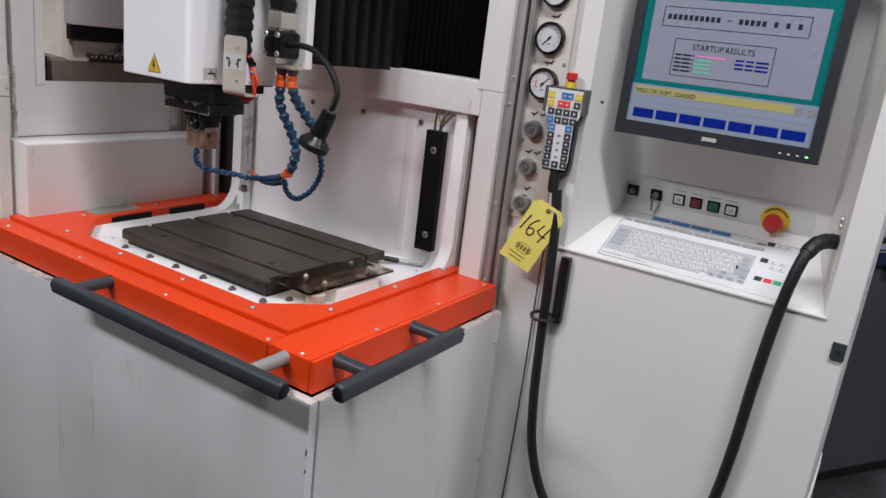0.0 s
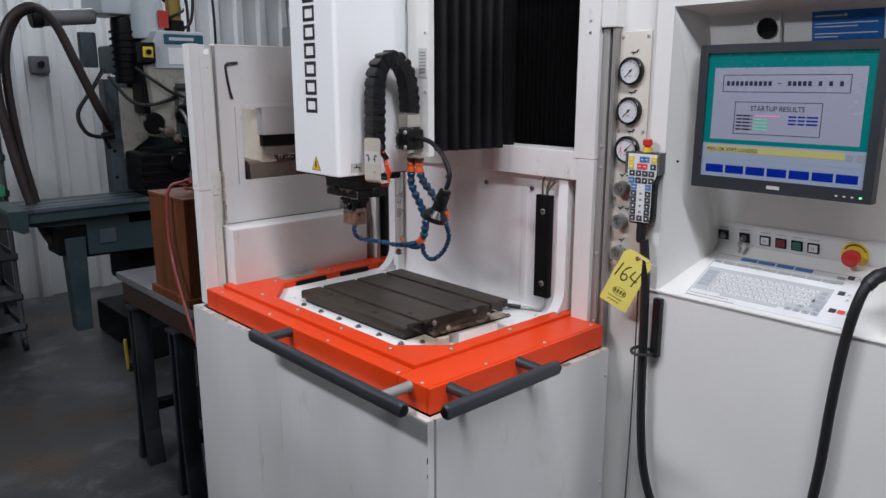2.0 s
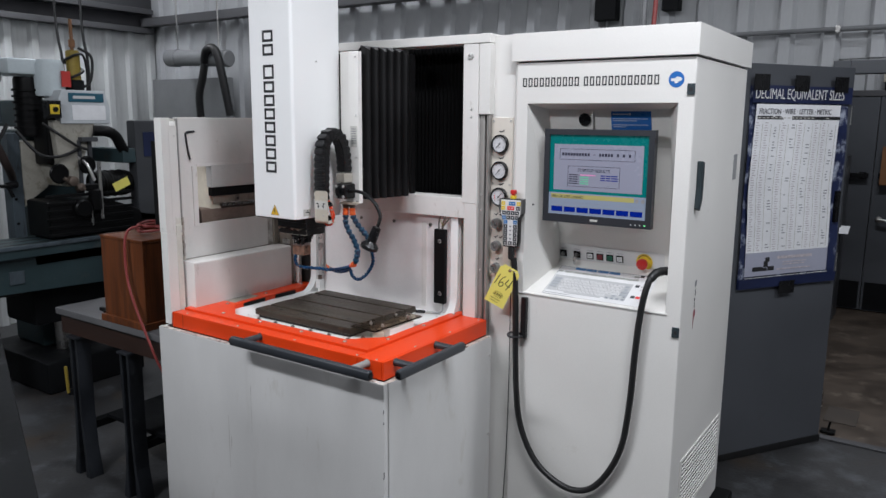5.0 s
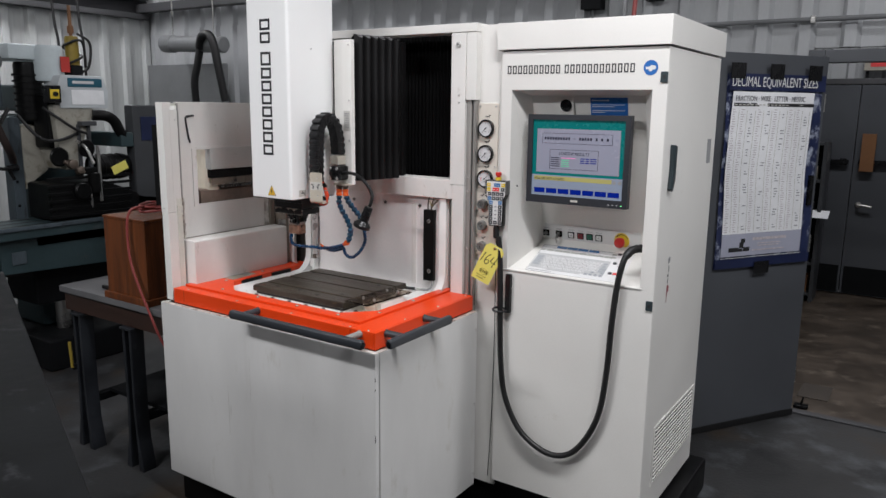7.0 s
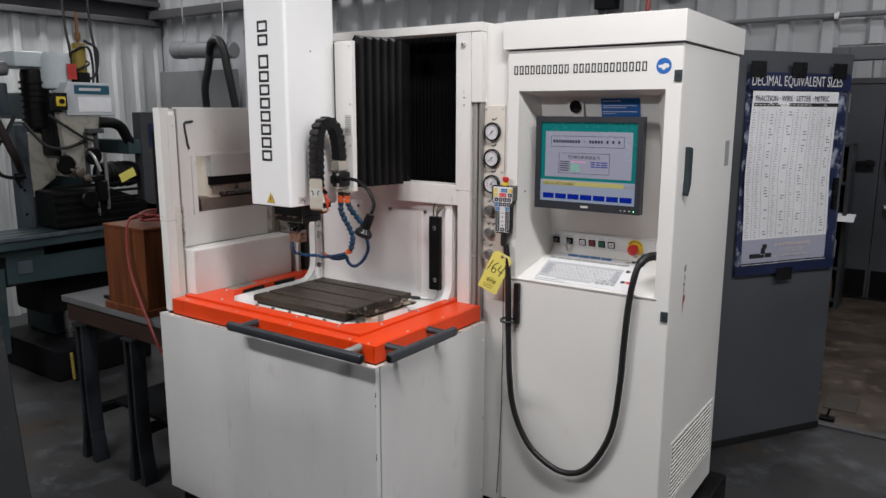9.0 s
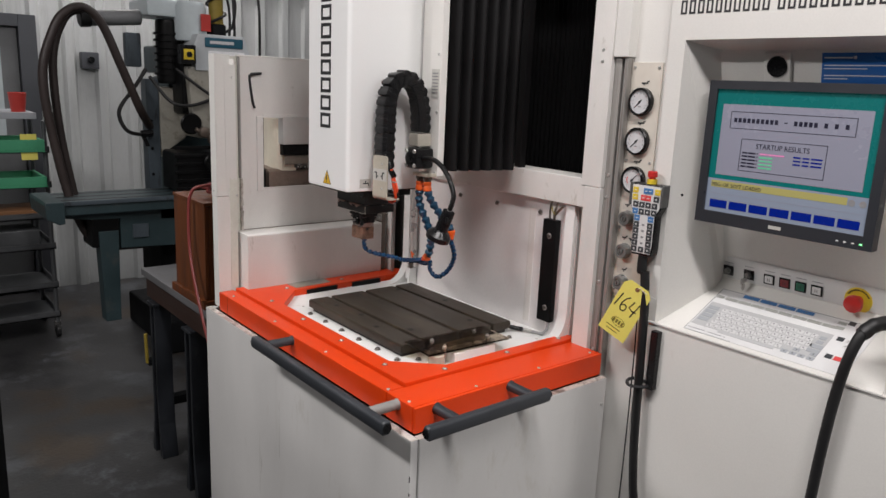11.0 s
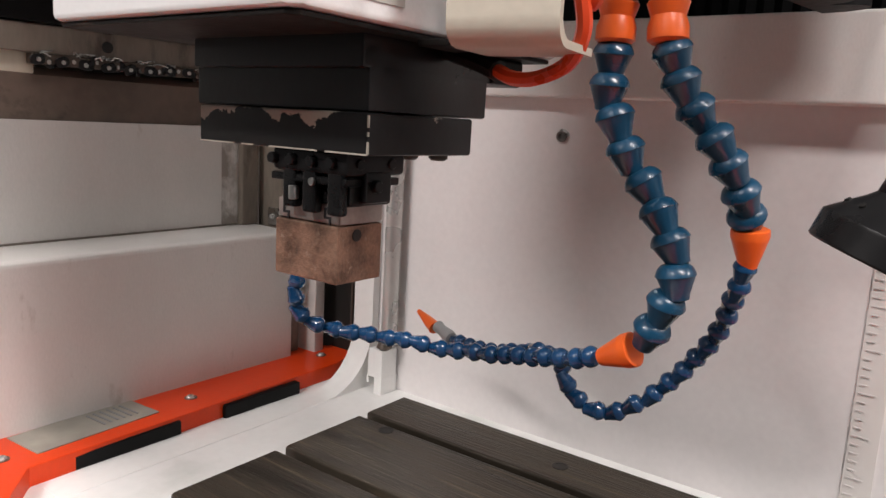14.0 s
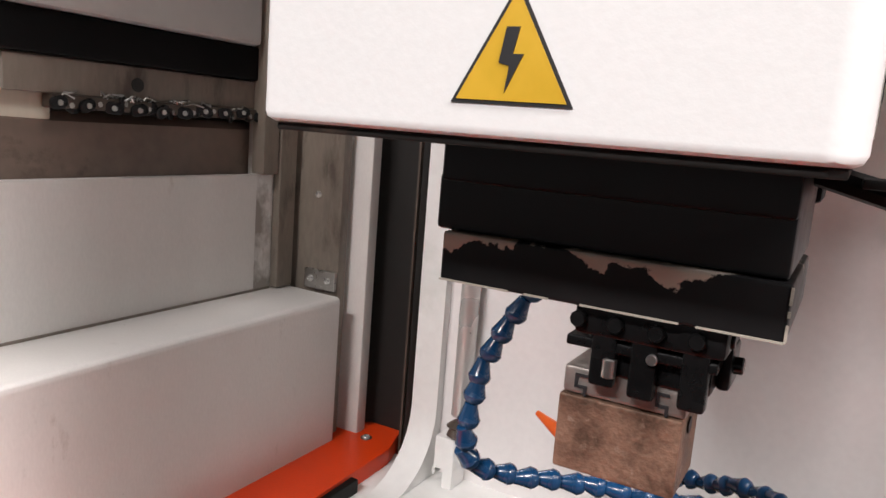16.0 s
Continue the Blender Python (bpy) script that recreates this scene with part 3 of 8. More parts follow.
wall_n = solid("wall_north", moved(corrugated(6.0, 0, 2.52), pose(-5.3, 2.86, 0)), WALL_GREY, "grey corrugated metal wall with a conduit", "wall", kind="structure")
wall_n2 = solid("wall_north_upper", moved(corrugated(10.2, 2.16, 4.3), pose(-5.3, 2.875, 0)), WALL_GREY, "grey corrugated metal wall above the doorway", "wall", kind="structure")
wall_n3 = solid("wall_north_far", moved(corrugated(2.6, 0, 4.3), pose(2.3, 2.86, 0)), WALL_GREY, "grey corrugated metal wall", "wall", kind="structure")
wall_s = solid("wall_south", box(-5.3, 5.0, -6.1, -6.0, 0, 4.4), WALL_GREY, "plain grey wall", "wall", kind="structure")
wall_e = solid("wall_east", box(5.0, 5.1, -6.0, 6.6, 0, 4.4), WALL_GREY, "plain grey wall", "wall", kind="structure")
wall_f = solid("wall_far_room", moved(corrugated(6.0, 0, 4.3), pose(-1.0, 6.4, 0)), WALL_GREY, "grey corrugated wall of the room beyond", "wall", kind="structure")
wall_fw = solid("wall_far_room_side", box(-1.1, -1.0, 2.95, 6.4, 0, 4.3), WALL_GREY, "plain grey wall of the room beyond", "wall", kind="structure")
ceiling = solid("ceiling", box(-5.4, 5.1, -6.1, 6.6, 4.3, 4.4), ROOF, "dark unlit roof", "ceiling", kind="structure")

for y0, y1, z in ((-6, 2.8, 2.62), (-6, 2.8, 2.8)):
    solid("trim", box(-5.24, -5.12, y0, y1, z, z + 0.05, 0.005), GIRT, "dark steel girt along the wall", "girt", kind="structure")
solid("trim", box(-5.2, 0.7, 2.7, 2.8, 2.68, 2.76, 0.006), GIRT, "dark steel girt along the wall", "girt", kind="structure")

conduit = thing("conduit", (0, 2.79, 2.3), "thin steel conduit clipped along the corrugated wall", "conduit")
part("pipe", rod((-2.6, 2.795, 2.31), (2.6, 2.795, 2.31), 0.014, 10), PVC, conduit)
part("junction_box", box(-0.49, -0.35, 2.75, 2.83, 2.44, 2.58, 0.004), DARK_STEEL, conduit, "dark junction box on the wall")
part("riser", rod((-0.42, 2.795, 2.31), (-0.42, 2.795, 2.44), 0.008, 10), PVC, conduit)
part("junction_box", box(-0.06, 0.04, 2.75, 2.83, 2.47, 2.56, 0.004), DARK_STEEL, conduit, "dark junction box on the wall")
for x in (-2.0, -0.5, 0.9, 2.0):
    part("clip", box(x - 0.012, x + 0.012, 2.775, 2.83, 2.29, 2.33, 0.003), STEEL, conduit)
for i, (x, y) in enumerate(((-4.95, 1.72), (-4.95, 1.95), (-3.5, 2.7))):
    c = solid("cable", tube([(x, y, 4.3), (x, y, 2.7), (x + 0.02, y + 0.02, 2.3), (x - 0.02, y + 0.04, 1.9), (x + 0.06, y - 0.02, 1.6)], 0.012, 8), RUBBER, "black cable hanging from the roof by the corrugated wall", "cable", (x, y, 1.6))

for i, (x, y, z, ln, turn, watts) in enumerate(LAMPS):
    fx = thing("unseen_ceiling_light", (x, y, z), "unseen white fluorescent fixture added under the dark roof", "ceiling light", "fixtures under the roof")
    part("housing", moved(box(-ln / 2, ln / 2, -0.16, 0.16, 0.02, 0.09, 0.01), pose(x, y, z, 0, 0, turn)), FIXTURE, fx)
    for s in (-1.1, 1.1):
        part("hanger", rod((x + s * (ln / 2.6) * math.cos(radians(turn)), y + s * (ln / 2.6) * math.sin(radians(turn)), z + 0.09), (x + s * (ln / 2.6) * math.cos(radians(turn)), y + s * (ln / 2.6) * math.sin(radians(turn)), 4.3), 0.006, 8), STEEL, fx)
    la = bpy.data.lights.new("fluorescent", "AREA")
    la.shape, la.size, la.size_y, la.energy, la.color = "RECTANGLE", ln, 0.3, watts, (1.0, 1.0, 1.0)
    lo = new("fluorescent", la)
    lo.matrix_basis = pose(x, y, z, 0, 0, turn)

# ---- the erosion machine: tank ----
SEAT = seat(size=(1, 1.045, 1.0115))
RIM, TOP, BASIN = 0.934, 1.006, 0.986
STRIP, PLATE = TOP - 0.006, TOP + 0.001
tank = thing("work_tank", (-0.6, 0.33, 0), "pale grey machine tank with an orange rim and a black plinth", "machine tank")
part("plinth", box(-1.18, -0.03, 0.035, 0.72, 0, 0.141, 0.006), BLACK, tank, "black steel plinth")
part("front_panel", box(-1.213, -0.003, 0.0, 0.02, 0.142, RIM, 0.0025), TANK_GREY, tank, "pale grey sheet panel with faint drip marks")
part("side_panel", box(-0.02, 0.0, 0.0225, 0.664, 0.142, RIM, 0.0025), TANK_GREY, tank, "pale grey sheet panel")
part("side_panel", box(-1.213, -1.193, 0.0215, 0.75, 0.142, RIM, 0.0025), TANK_GREY, tank)
part("panel_edge", box(-1.212, -0.004, 0.0008, 0.0192, RIM - 0.0004, RIM + 0.0008), EDGE_GRIME, tank, "grimy chipped top edge of the panel")
part("panel_edge", box(-0.0192, -0.0008, 0.0205, 0.662, RIM - 0.0004, RIM + 0.0008), EDGE_GRIME, tank)
part("inner_body", box(-1.192, -0.021, 0.021, 0.72, 0.141, 0.92), BLACK, tank, "dark inner body seen in the gap under the rim")
screws(tank, [(0.0, 0.65, 0.857), (0.0, 0.65, 0.523), (0.0, 0.65, 0.2)], (1, 0, 0), 0.9)
for x, z0, z1, w in ((-0.792, 0.42, 0.645, 0.0022), (-0.656, 0.6, 0.8, 0.0012), (-0.78, 0.5, 0.56, 0.0035)):
    part("drip_mark", prism([(x - w * 0.3, z0), (x + w * 0.2, z0 + 0.02), (x + w * 0.7, (z0 + z1) / 2), (x + w * 0.3, z1), (x - w * 0.4, z1 - 0.03)], "y", -0.0004, 0.001), DRIP, tank, "thin grey drip stain")
for z0, z1 in ((0.83, 0.848), (0.795, 0.806), (0.6, 0.63)):
    part("edge_chip", prism([(-0.0062, z0), (-0.0035, z0 + 0.003), (-0.003, z1 - 0.004), (-0.005, z1)], "y", -0.0004, 0.001), INK, tank, "chipped dark edge")

part("groove_floor", box(-1.145, -0.03, 0.03, 0.112, 0.948, TOP - 0.022), SLOT_DARK, tank, "dark groove between the orange strips")
part("groove_floor", box(-0.172, -0.03, 0.112, 0.655, 0.948, TOP - 0.022), SLOT_DARK, tank)
# front strip, right strip and the inner plate with its cut corners
part("rim_strip", prism([(-1.152, 0.023), (-0.1405, 0.023), (-0.1405, 0.0732), (-1.1515, 0.0732)], "z", 0.9365, STRIP, 0.003), ORANGE, tank, "glossy orange painted strip")
part("rim_strip", prism([(-0.1385, 0.023), (-0.0335, 0.023), (-0.0335, 0.661), (-0.1385, 0.661)], "z", 0.9365, STRIP, 0.002), ORANGE, tank)
part("rim_seam", box(-1.083, -1.082, 0.0226, 0.0236, 0.94, STRIP - 0.002), SLOT_DARK, tank, "dark seam in the orange strip")
part("rim_edge", box(-0.0323, -0.023, 0.0235, 0.661, 0.9365, STRIP - 0.0005, 0.002), ORANGE, tank, "folded orange edge with a fine seam")
part("rim_plate", prism([(-1.146, 0.0785), (-0.1425, 0.0785), (-0.1425, 0.69), (-0.187, 0.69), (-0.187, 0.236), (-0.288, 0.131), (-0.89, 0.131), (-1.018, 0.232), (-1.032, 0.66), (-1.05, 0.715), (-1.1, 0.715), (-1.146, 0.655)], "z", 0.972, PLATE, 0.002), ORANGE, tank, "orange inner plate with cut corners")
part("rim_skirt", prism([(-1.146, 0.085), (-1.03, 0.236), (-1.038, 0.655), (-1.06, 0.71), (-1.146, 0.71)], "z", 0.95, 0.974), ORANGE, tank)
for y0, y1 in ((0.205, 0.4), (0.46, 0.58)):
    part("slot", box(-1.04, -1.0195, y0, y1, 0.9775, 1.0025, 0.002), BLACK, tank, "black slot in the orange rim")
screws(tank, [(x, y, STRIP) for x, y in ((-1.075, 0.042), (-0.76, 0.038), (-0.45, 0.036), (-0.148, 0.034), (-0.062, 0.034), (-0.043, 0.219), (-0.043, 0.433), (-0.045, 0.635))], size=0.8)
PLATE_SCREWS = ((-0.94, 0.112), (-0.717, 0.108), (-0.49, 0.106), (-0.272, 0.106), (-0.163, 0.215), (-0.164, 0.43), (-0.166, 0.635), (-1.054, 0.222), (-1.064, 0.441), (-1.074, 0.668))
washer_me = mesh_of("washer", lathe([(0.003, 0), (0.0078, 0), (0.0078, 0.0006), (0.003, 0.0007)], (0, 0, 0), (0, 0, 1), 14), SCREW_DARK)
washer_steel = mesh_of("washer", lathe([(0.004, 0), (0.0088, 0), (0.0088, 0.0012), (0.004, 0.0014)], (0, 0, 0), (0, 0, 1), 16), SCREW_STEEL)
for x, y in PLATE_SCREWS:
    placed("washer", washer_me, tank, Matrix.Translation((x, y, PLATE)))
screws(tank, [(x, y, PLATE) for x, y in PLATE_SCREWS], size=1.0)
part("plate_label", moved(box(-0.03, 0.03, -0.07, 0.07, 0, 0.0012), pose(-1.075, 0.318, PLATE, 0, 0, 4)), LABEL_OLD, tank, "worn grubby rating label")
bars([(-0.02, 0.0 + i * 0.008, 0.036, 0.002) for i in range(6)], GREY_INK, "print", tank, pose(-1.075, 0.328, PLATE + 0.0014, 0, 0, 4))

# basin, back sheet and the bent side lips
part("basin", box(-1.045, -0.175, 0.1, 0.69, 0.95, BASIN), BASIN_WHITE, tank, "white enamelled basin floor")
part("back_sheet", box(-1.0, -0.168, 0.682, 0.7, BASIN - 0.02, 1.405), BACK_SHEET, tank, "satin sheet back wall of the basin")


def lip(x0, x1, r=0.085):
    pts = [(0.24, BASIN - 0.008), (0.24, BASIN + 0.0005)]
    for k in range(9):
        a = radians(90 * k / 8)
        pts.append((0.668 - r + r * math.sin(a), BASIN + 0.0005 + r - r * math.cos(a)))
    pts += [(0.668, 1.4), (0.681, 1.4), (0.681, BASIN - 0.008)]
    return prism(pts, "x", x0, x1)


part("side_lip", lip(-0.206, -0.172), BASIN_WHITE, tank, "white curved side lip", 50)
part("side_lip", lip(-1.008, -0.972), BASIN_WHITE, tank, "white curved side lip", 50)
for sx, sz in ((-0.319, 1.357), (-0.513, 1.357), (-0.699, 1.3565)):
    placed("washer", washer_steel, tank, Matrix.Translation((sx, 0.6818, sz)) @ pose(0, 0, 0, 90, 0, 0))
    placed("socket_screw", SOCKET_SCREW, tank, Matrix.Translation((sx, 0.6802, sz)) @ pose(0, 0, 0, 90, 0, 0))
screws(tank, [(-0.895 + 0.0, 0.2, BASIN), (-0.9, 0.32, BASIN), (-0.24, 0.62, BASIN), (-0.26, 0.3, BASIN), (-0.25, 0.46, BASIN)], size=0.7)
# measuring tape on the back sheet
part("tape", box(-0.364, -0.338, 0.6805, 0.682, 1.004, 1.366), TAPE, tank, "faded adhesive measuring tape with tick marks")
bars([(0.002, i * 0.0085, 0.014 if i % 5 == 0 else 0.007, 0.0011) for i in range(42)], TICK, "scale_print", tank, pose(-0.363, 0.6803, 1.006, 90, 0, 0))
# black strip with two screws
part("guide_strip", box(-0.286, -0.232, 0.66, 0.6815, 1.031, 1.345, 0.003), BLACK, tank, "black guide strip with two screws")
for sx, sz in ((-0.257, 1.296), (-0.254, 1.075)):
    placed("washer", washer_steel, tank, Matrix.Translation((sx, 0.6601, sz)) @ pose(0, 0, 0, 90, 0, 0))
    placed("socket_screw", SOCKET_SCREW, tank, Matrix.Translation((sx, 0.6598, sz)) @ pose(0, 0, 0, 90, 0, 0))
for pts, r in (([(-0.247, 0.668, 1.34), (-0.243, 0.66, 1.362), (-0.232, 0.654, 1.382), (-0.226, 0.655, 1.4)], 0.0036), ([(-0.266, 0.668, 1.34), (-0.262, 0.662, 1.37), (-0.255, 0.656, 1.388), (-0.25, 0.656, 1.4)], 0.003), ([(-0.252, 0.668, 1.34), (-0.238, 0.658, 1.36), (-0.222, 0.654, 1.376), (-0.206, 0.655, 1.392)], 0.0036)):
    part("lead", tube(pts, r, 8), OILY_LEAD, tank, "oily brown lead")
part("lead", tube([(-0.246, 0.652, 1.386), (-0.24, 0.649, 1.374), (-0.23, 0.65, 1.366)], 0.0018, 6), BRASS, tank, "thin yellow wire")
part("lead", tube([(-0.335, 0.604, 1.0), (-0.305, 0.628, 0.996), (-0.272, 0.648, 0.993), (-0.25, 0.652, 0.995), (-0.238, 0.66, 1.012), (-0.245, 0.67, 1.045)], 0.0045, 8), GREY_FIT, tank, "grey earth lead")
part("crimp", rod((-0.304, 0.63, 0.996), (-0.282, 0.643, 0.994), 0.0055), STEEL, tank)
part("lead_sleeve", rod((-0.337, 0.603, 1.0), (-0.306, 0.628, 0.996), 0.007), BLACK_PLASTIC, tank)
# level rod at the back corner
part("level_rod", rod((-0.936, 0.664, 1.075), (-0.936, 0.664, 1.4), 0.0115), SCREW_STEEL, tank, "bright vertical level rod")
part("rod_foot", join(box(-0.96, -0.933, 0.648, 0.68, 1.008, 1.05, 0.003), box(-0.946, -0.933, 0.648, 0.68, BASIN, 1.01), box(-0.96, -0.957, 0.648, 0.68, 1.0, 1.01)), BASIN_WHITE, tank, "white notched foot of the rod")
part("rod_knob", lathe([(0.006, 0), (0.011, 0.004), (0.008, 0.012), (0.012, 0.016), (0.005, 0.022)], (-0.936, 0.655, 1.05), (0, 0, 1)), BROWN_STEEL, tank)


def handle_bar(name, a, b, stubs, out):
    """A long flat-oval grip on two stubs; a and b are the grip's ends."""
    h = thing(name, (Vector(a) + Vector(b)) / 2, "charcoal grey tubular push handle on two stubs below the orange rim", "handle", "push handles")
    a, b, out = Vector(a), Vector(b), Vector(out)
    d = (b - a).normalized()
    bm = bmesh.new()
    sec = []
    for k in range(16):
        t = 2 * math.pi * k / 16
        sec.append((0.0125 * math.copysign(abs(math.cos(t)) ** 0.6, math.cos(t)), 0.017 * math.copysign(abs(math.sin(t)) ** 0.6, math.sin(t))))
    rings = [[bm.verts.new(p + out * (x * s) + Vector((0, 0, z * s))) for x, z in sec] for p, s in ((a, 0.8), (a + d * 0.004, 1), (b - d * 0.004, 1), (b, 0.8))]
    for r0, r1 in zip(rings, rings[1:]):
        for k in range(16):
            bm.faces.new((r0[k], r0[(k + 1) % 16], r1[(k + 1) % 16], r1[k]))
    bm.faces.new(rings[0])
    bm.faces.new(rings[-1])
    bmesh.ops.recalc_face_normals(bm, faces=bm.faces)
    part("grip", bm, HANDLE, h)
    for p, material in stubs:
        p = Vector(p)
        part("stub", lathe([(0.015, 0), (0.0125, 0.004), (0.0125, 0.07), (0.0125, 0.08)], p, out, 14), material, h)
    for p, s in ((a, -1), (b, 1)):
        part("end_cap", lathe([(0.011, 0), (0.011, 0.002), (0.007, 0.003)], p, d * s, 14), BLACK_PLASTIC, h, "black end cap")


handle_bar("push_handle", (-0.67, -0.066, 0.985), (-0.002, -0.066, 0.985), [((-0.62, 0.024, 0.985), HANDLE), ((-0.094, 0.024, 0.985), RAIL)], (0, -1, 0))
handle_bar("push_handle", (0.066, -0.012, 0.985), (0.066, 0.358, 0.985), [((-0.024, 0.085, 0.985), HANDLE), ((-0.024, 0.315, 0.985), HANDLE)], (1, 0, 0))

# ---- work table ----
TT = 1.0235
work_table = thing("work_table", (-0.565, 0.385, BASIN), "dark oily iron table with three slots in the white basin", "work table")
part("base", box(-0.835, -0.34, 0.205, 0.585, BASIN, 1.002), SLOT_DARK, work_table)
rows = [(0.195, 0.266), (0.276, 0.396), (0.406, 0.518), (0.528, 0.597)]
for y0, y1 in rows:
    part("top_plank", prism([(y0, 0.999), (y1, 0.999), (y1, TT - 0.003), (y1 - 0.003, TT), (y0 + (0.004 if y0 < 0.2 else 0.002), TT), (y0, TT - (0.004 if y0 < 0.2 else 0.002))], "x", -0.846, -0.33, 0.0012, 1), TABLE_IRON, work_table)
for x, y in ((-0.742, 0.237), (-0.62, 0.25), (-0.425, 0.295), (-0.795, 0.505), (-0.605, 0.56), (-0.4, 0.494), (-0.5, 0.226)):
    part("bolt_hole", lathe([(0.0085, 0), (0.0085, 0.0008), (0.0062, 0.0009), (0.006, 0.0004)], (x, y, TT - 0.0002), (0, 0, 1), 16), SLOT_DARK, work_table, "counterbored bolt hole")
for k, (x, y, r) in enumerate(((-0.808, 0.222, 0.014), (-0.785, 0.235, 0.008), (-0.765, 0.212, 0.005))):
    rr = random.Random(k)
    part("rust_patch", prism([(x + r * rr.uniform(0.55, 1.0) * math.cos(a * 0.7), y + r * rr.uniform(0.55, 1.0) * math.sin(a * 0.7)) for a in range(9)], "z", TT - 0.001, TT + 0.0003), RUST, work_table, "small rust patch")
bolt_me = mesh_of("foot_bolt", lathe([(0.0092, 0), (0.0092, 0.001), (0.0066, 0.0012), (0.0066, 0.005), (0.0052, 0.0062), (0.0032, 0.0064), (0.003, 0.0025)], (0, 0, 0), (0, 0, 1), 14), SCREW_DARK)
for x, y in [(-0.81 + i * 0.097, 0.181) for i in range(6)] + [(-0.296, 0.2 + 0.03), (-0.294, 0.56)]:
    placed("foot_bolt", bolt_me, work_table, Matrix.Translation((x, y, BASIN)))

clamp = thing("acrylic_fixture", (-0.25, 0.35, BASIN), "smoky acrylic plate on pillars with small bolts beside the work table", "fixture")
part("plate", moved(box(-0.055, 0.066, -0.152, 0.116, 0, 0.006, 0.001), pose(-0.275, 0.36, 1.024, 0, 0, -3)), ACRYLIC, clamp, "smoky see-through acrylic plate")
part("block", box(-0.25, -0.2125, 0.287, 0.432, BASIN, 1.0175, 0.003), BASIN_WHITE, clamp, "white plastic block")
part("oil_stain", prism([(-0.29, 0.255), (-0.252, 0.262), (-0.258, 0.3), (-0.256, 0.36), (-0.252, 0.42), (-0.262, 0.455), (-0.292, 0.45)], "z", 1.0178, 1.0184), SILL, clamp, "brown oil smear under the plate")
part("bush", lathe([(0.021, 0), (0.021, 0.033), (0.018, 0.035), (0.013, 0.035), (0.0125, 0.03), (0.0, 0.03)], (-0.229, 0.238, BASIN), (0, 0, 1), 22), ALU, clamp, "pale plastic bush")
for x, y in ((-0.289, 0.268), (-0.231, 0.266), (-0.236, 0.42), (-0.291, 0.418)):
    part("bolt", lathe([(0.004, 0), (0.004, 0.0445), (0.006, 0.0445), (0.006, 0.051), (0.0048, 0.0525), (0.0025, 0.0525), (0.0025, 0.056)], (x, y, BASIN), (0, 0, 1), 10), STEEL, clamp)

# ---- machine frame behind the tank ----
mach = thing("machine_column", (-0.6, 1.0, 0), "white painted machine frame with black bellows and worn posts", "machine frame")
part("base", box(-1.19, -0.03, 0.725, 1.5, 0, 0.94, 0.004), WHITE, mach)
part("post_side_strip", box(-0.1435, -0.1345, 0.664, 0.7, 0.948, 1.398, 0.003), POST_SIDE, mach, "oil-stained cream side strip")
# Dark sheet behind the gap, painted in place of its shade.
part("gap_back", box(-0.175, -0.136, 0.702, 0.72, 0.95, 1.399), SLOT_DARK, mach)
screws(mach, [(-0.139, 0.664, 1.25), (-0.139, 0.664, 1.1)], (0, -1, 0), 0.5)
part("post", box(-0.1335, -0.076, 0.655, 0.74, 0.948, 1.4625, 0.0018), WHITE_WORN, mach, "worn white post with a joint")
part("post", box(-0.146, -0.076, 0.655, 0.74, 1.4635, 2.076, 0.0018), WHITE_WORN, mach)
part("gap_cover", box(-0.0745, -0.0255, 0.657, 0.74, 1.811, 2.076, 0.003), WHITE, mach)
# Likewise a dark sheet in place of the recess's shade.
part("gap_back", box(-0.0755, -0.026, 0.70, 0.72, 0.2, 1.81), SLOT_DARK, mach, "near-black sheet for the shaded recess behind the post")
part("post_flange", box(-0.0752, -0.052, 0.668, 0.69, 0.3, 1.81, 0.002), FLANGE, mach, "streaked grey flange beside the post")
screws(mach, [(-0.063, 0.668, z) for z in (1.5, 1.44, 1.2, 1.0)], (0, -1, 0), 0.9)
part("guide_rail", box(-0.041, -0.0285, 0.664, 0.699, 0.3, 1.81, 0.002), FLANGE, mach, "dull steel guide rail")
screws(mach, [(-0.111, 0.655, 2.03)], (0, -1, 0), 2.2)
screws(mach, [(-0.106, 0.655, 1.83), (-0.106, 0.655, 1.8)], (0, -1, 0), 0.8)
screws(mach, [(-0.076, 0.69, 1.47), (-0.076, 0.69, 1.36), (-0.076, 0.69, 1.1)], (1, 0, 0), 1.0)
part("cross_beam", box(-0.97, -0.1345, 0.658, 0.74, 1.4, 1.483, 0.004), WHITE_WORN, mach, "worn white cross beam")
part("top_rail", box(-0.95, -0.0255, 0.655, 0.745, 2.078, 2.112, 0.003), WHITE, mach)
part("column_block", box(-1.15, -0.146, 0.83, 1.45, 0.94, 2.05, 0.01), BLACK, mach, "dark column casting behind the bellows")
# pleated bellows: one beside the ram, one across the opening


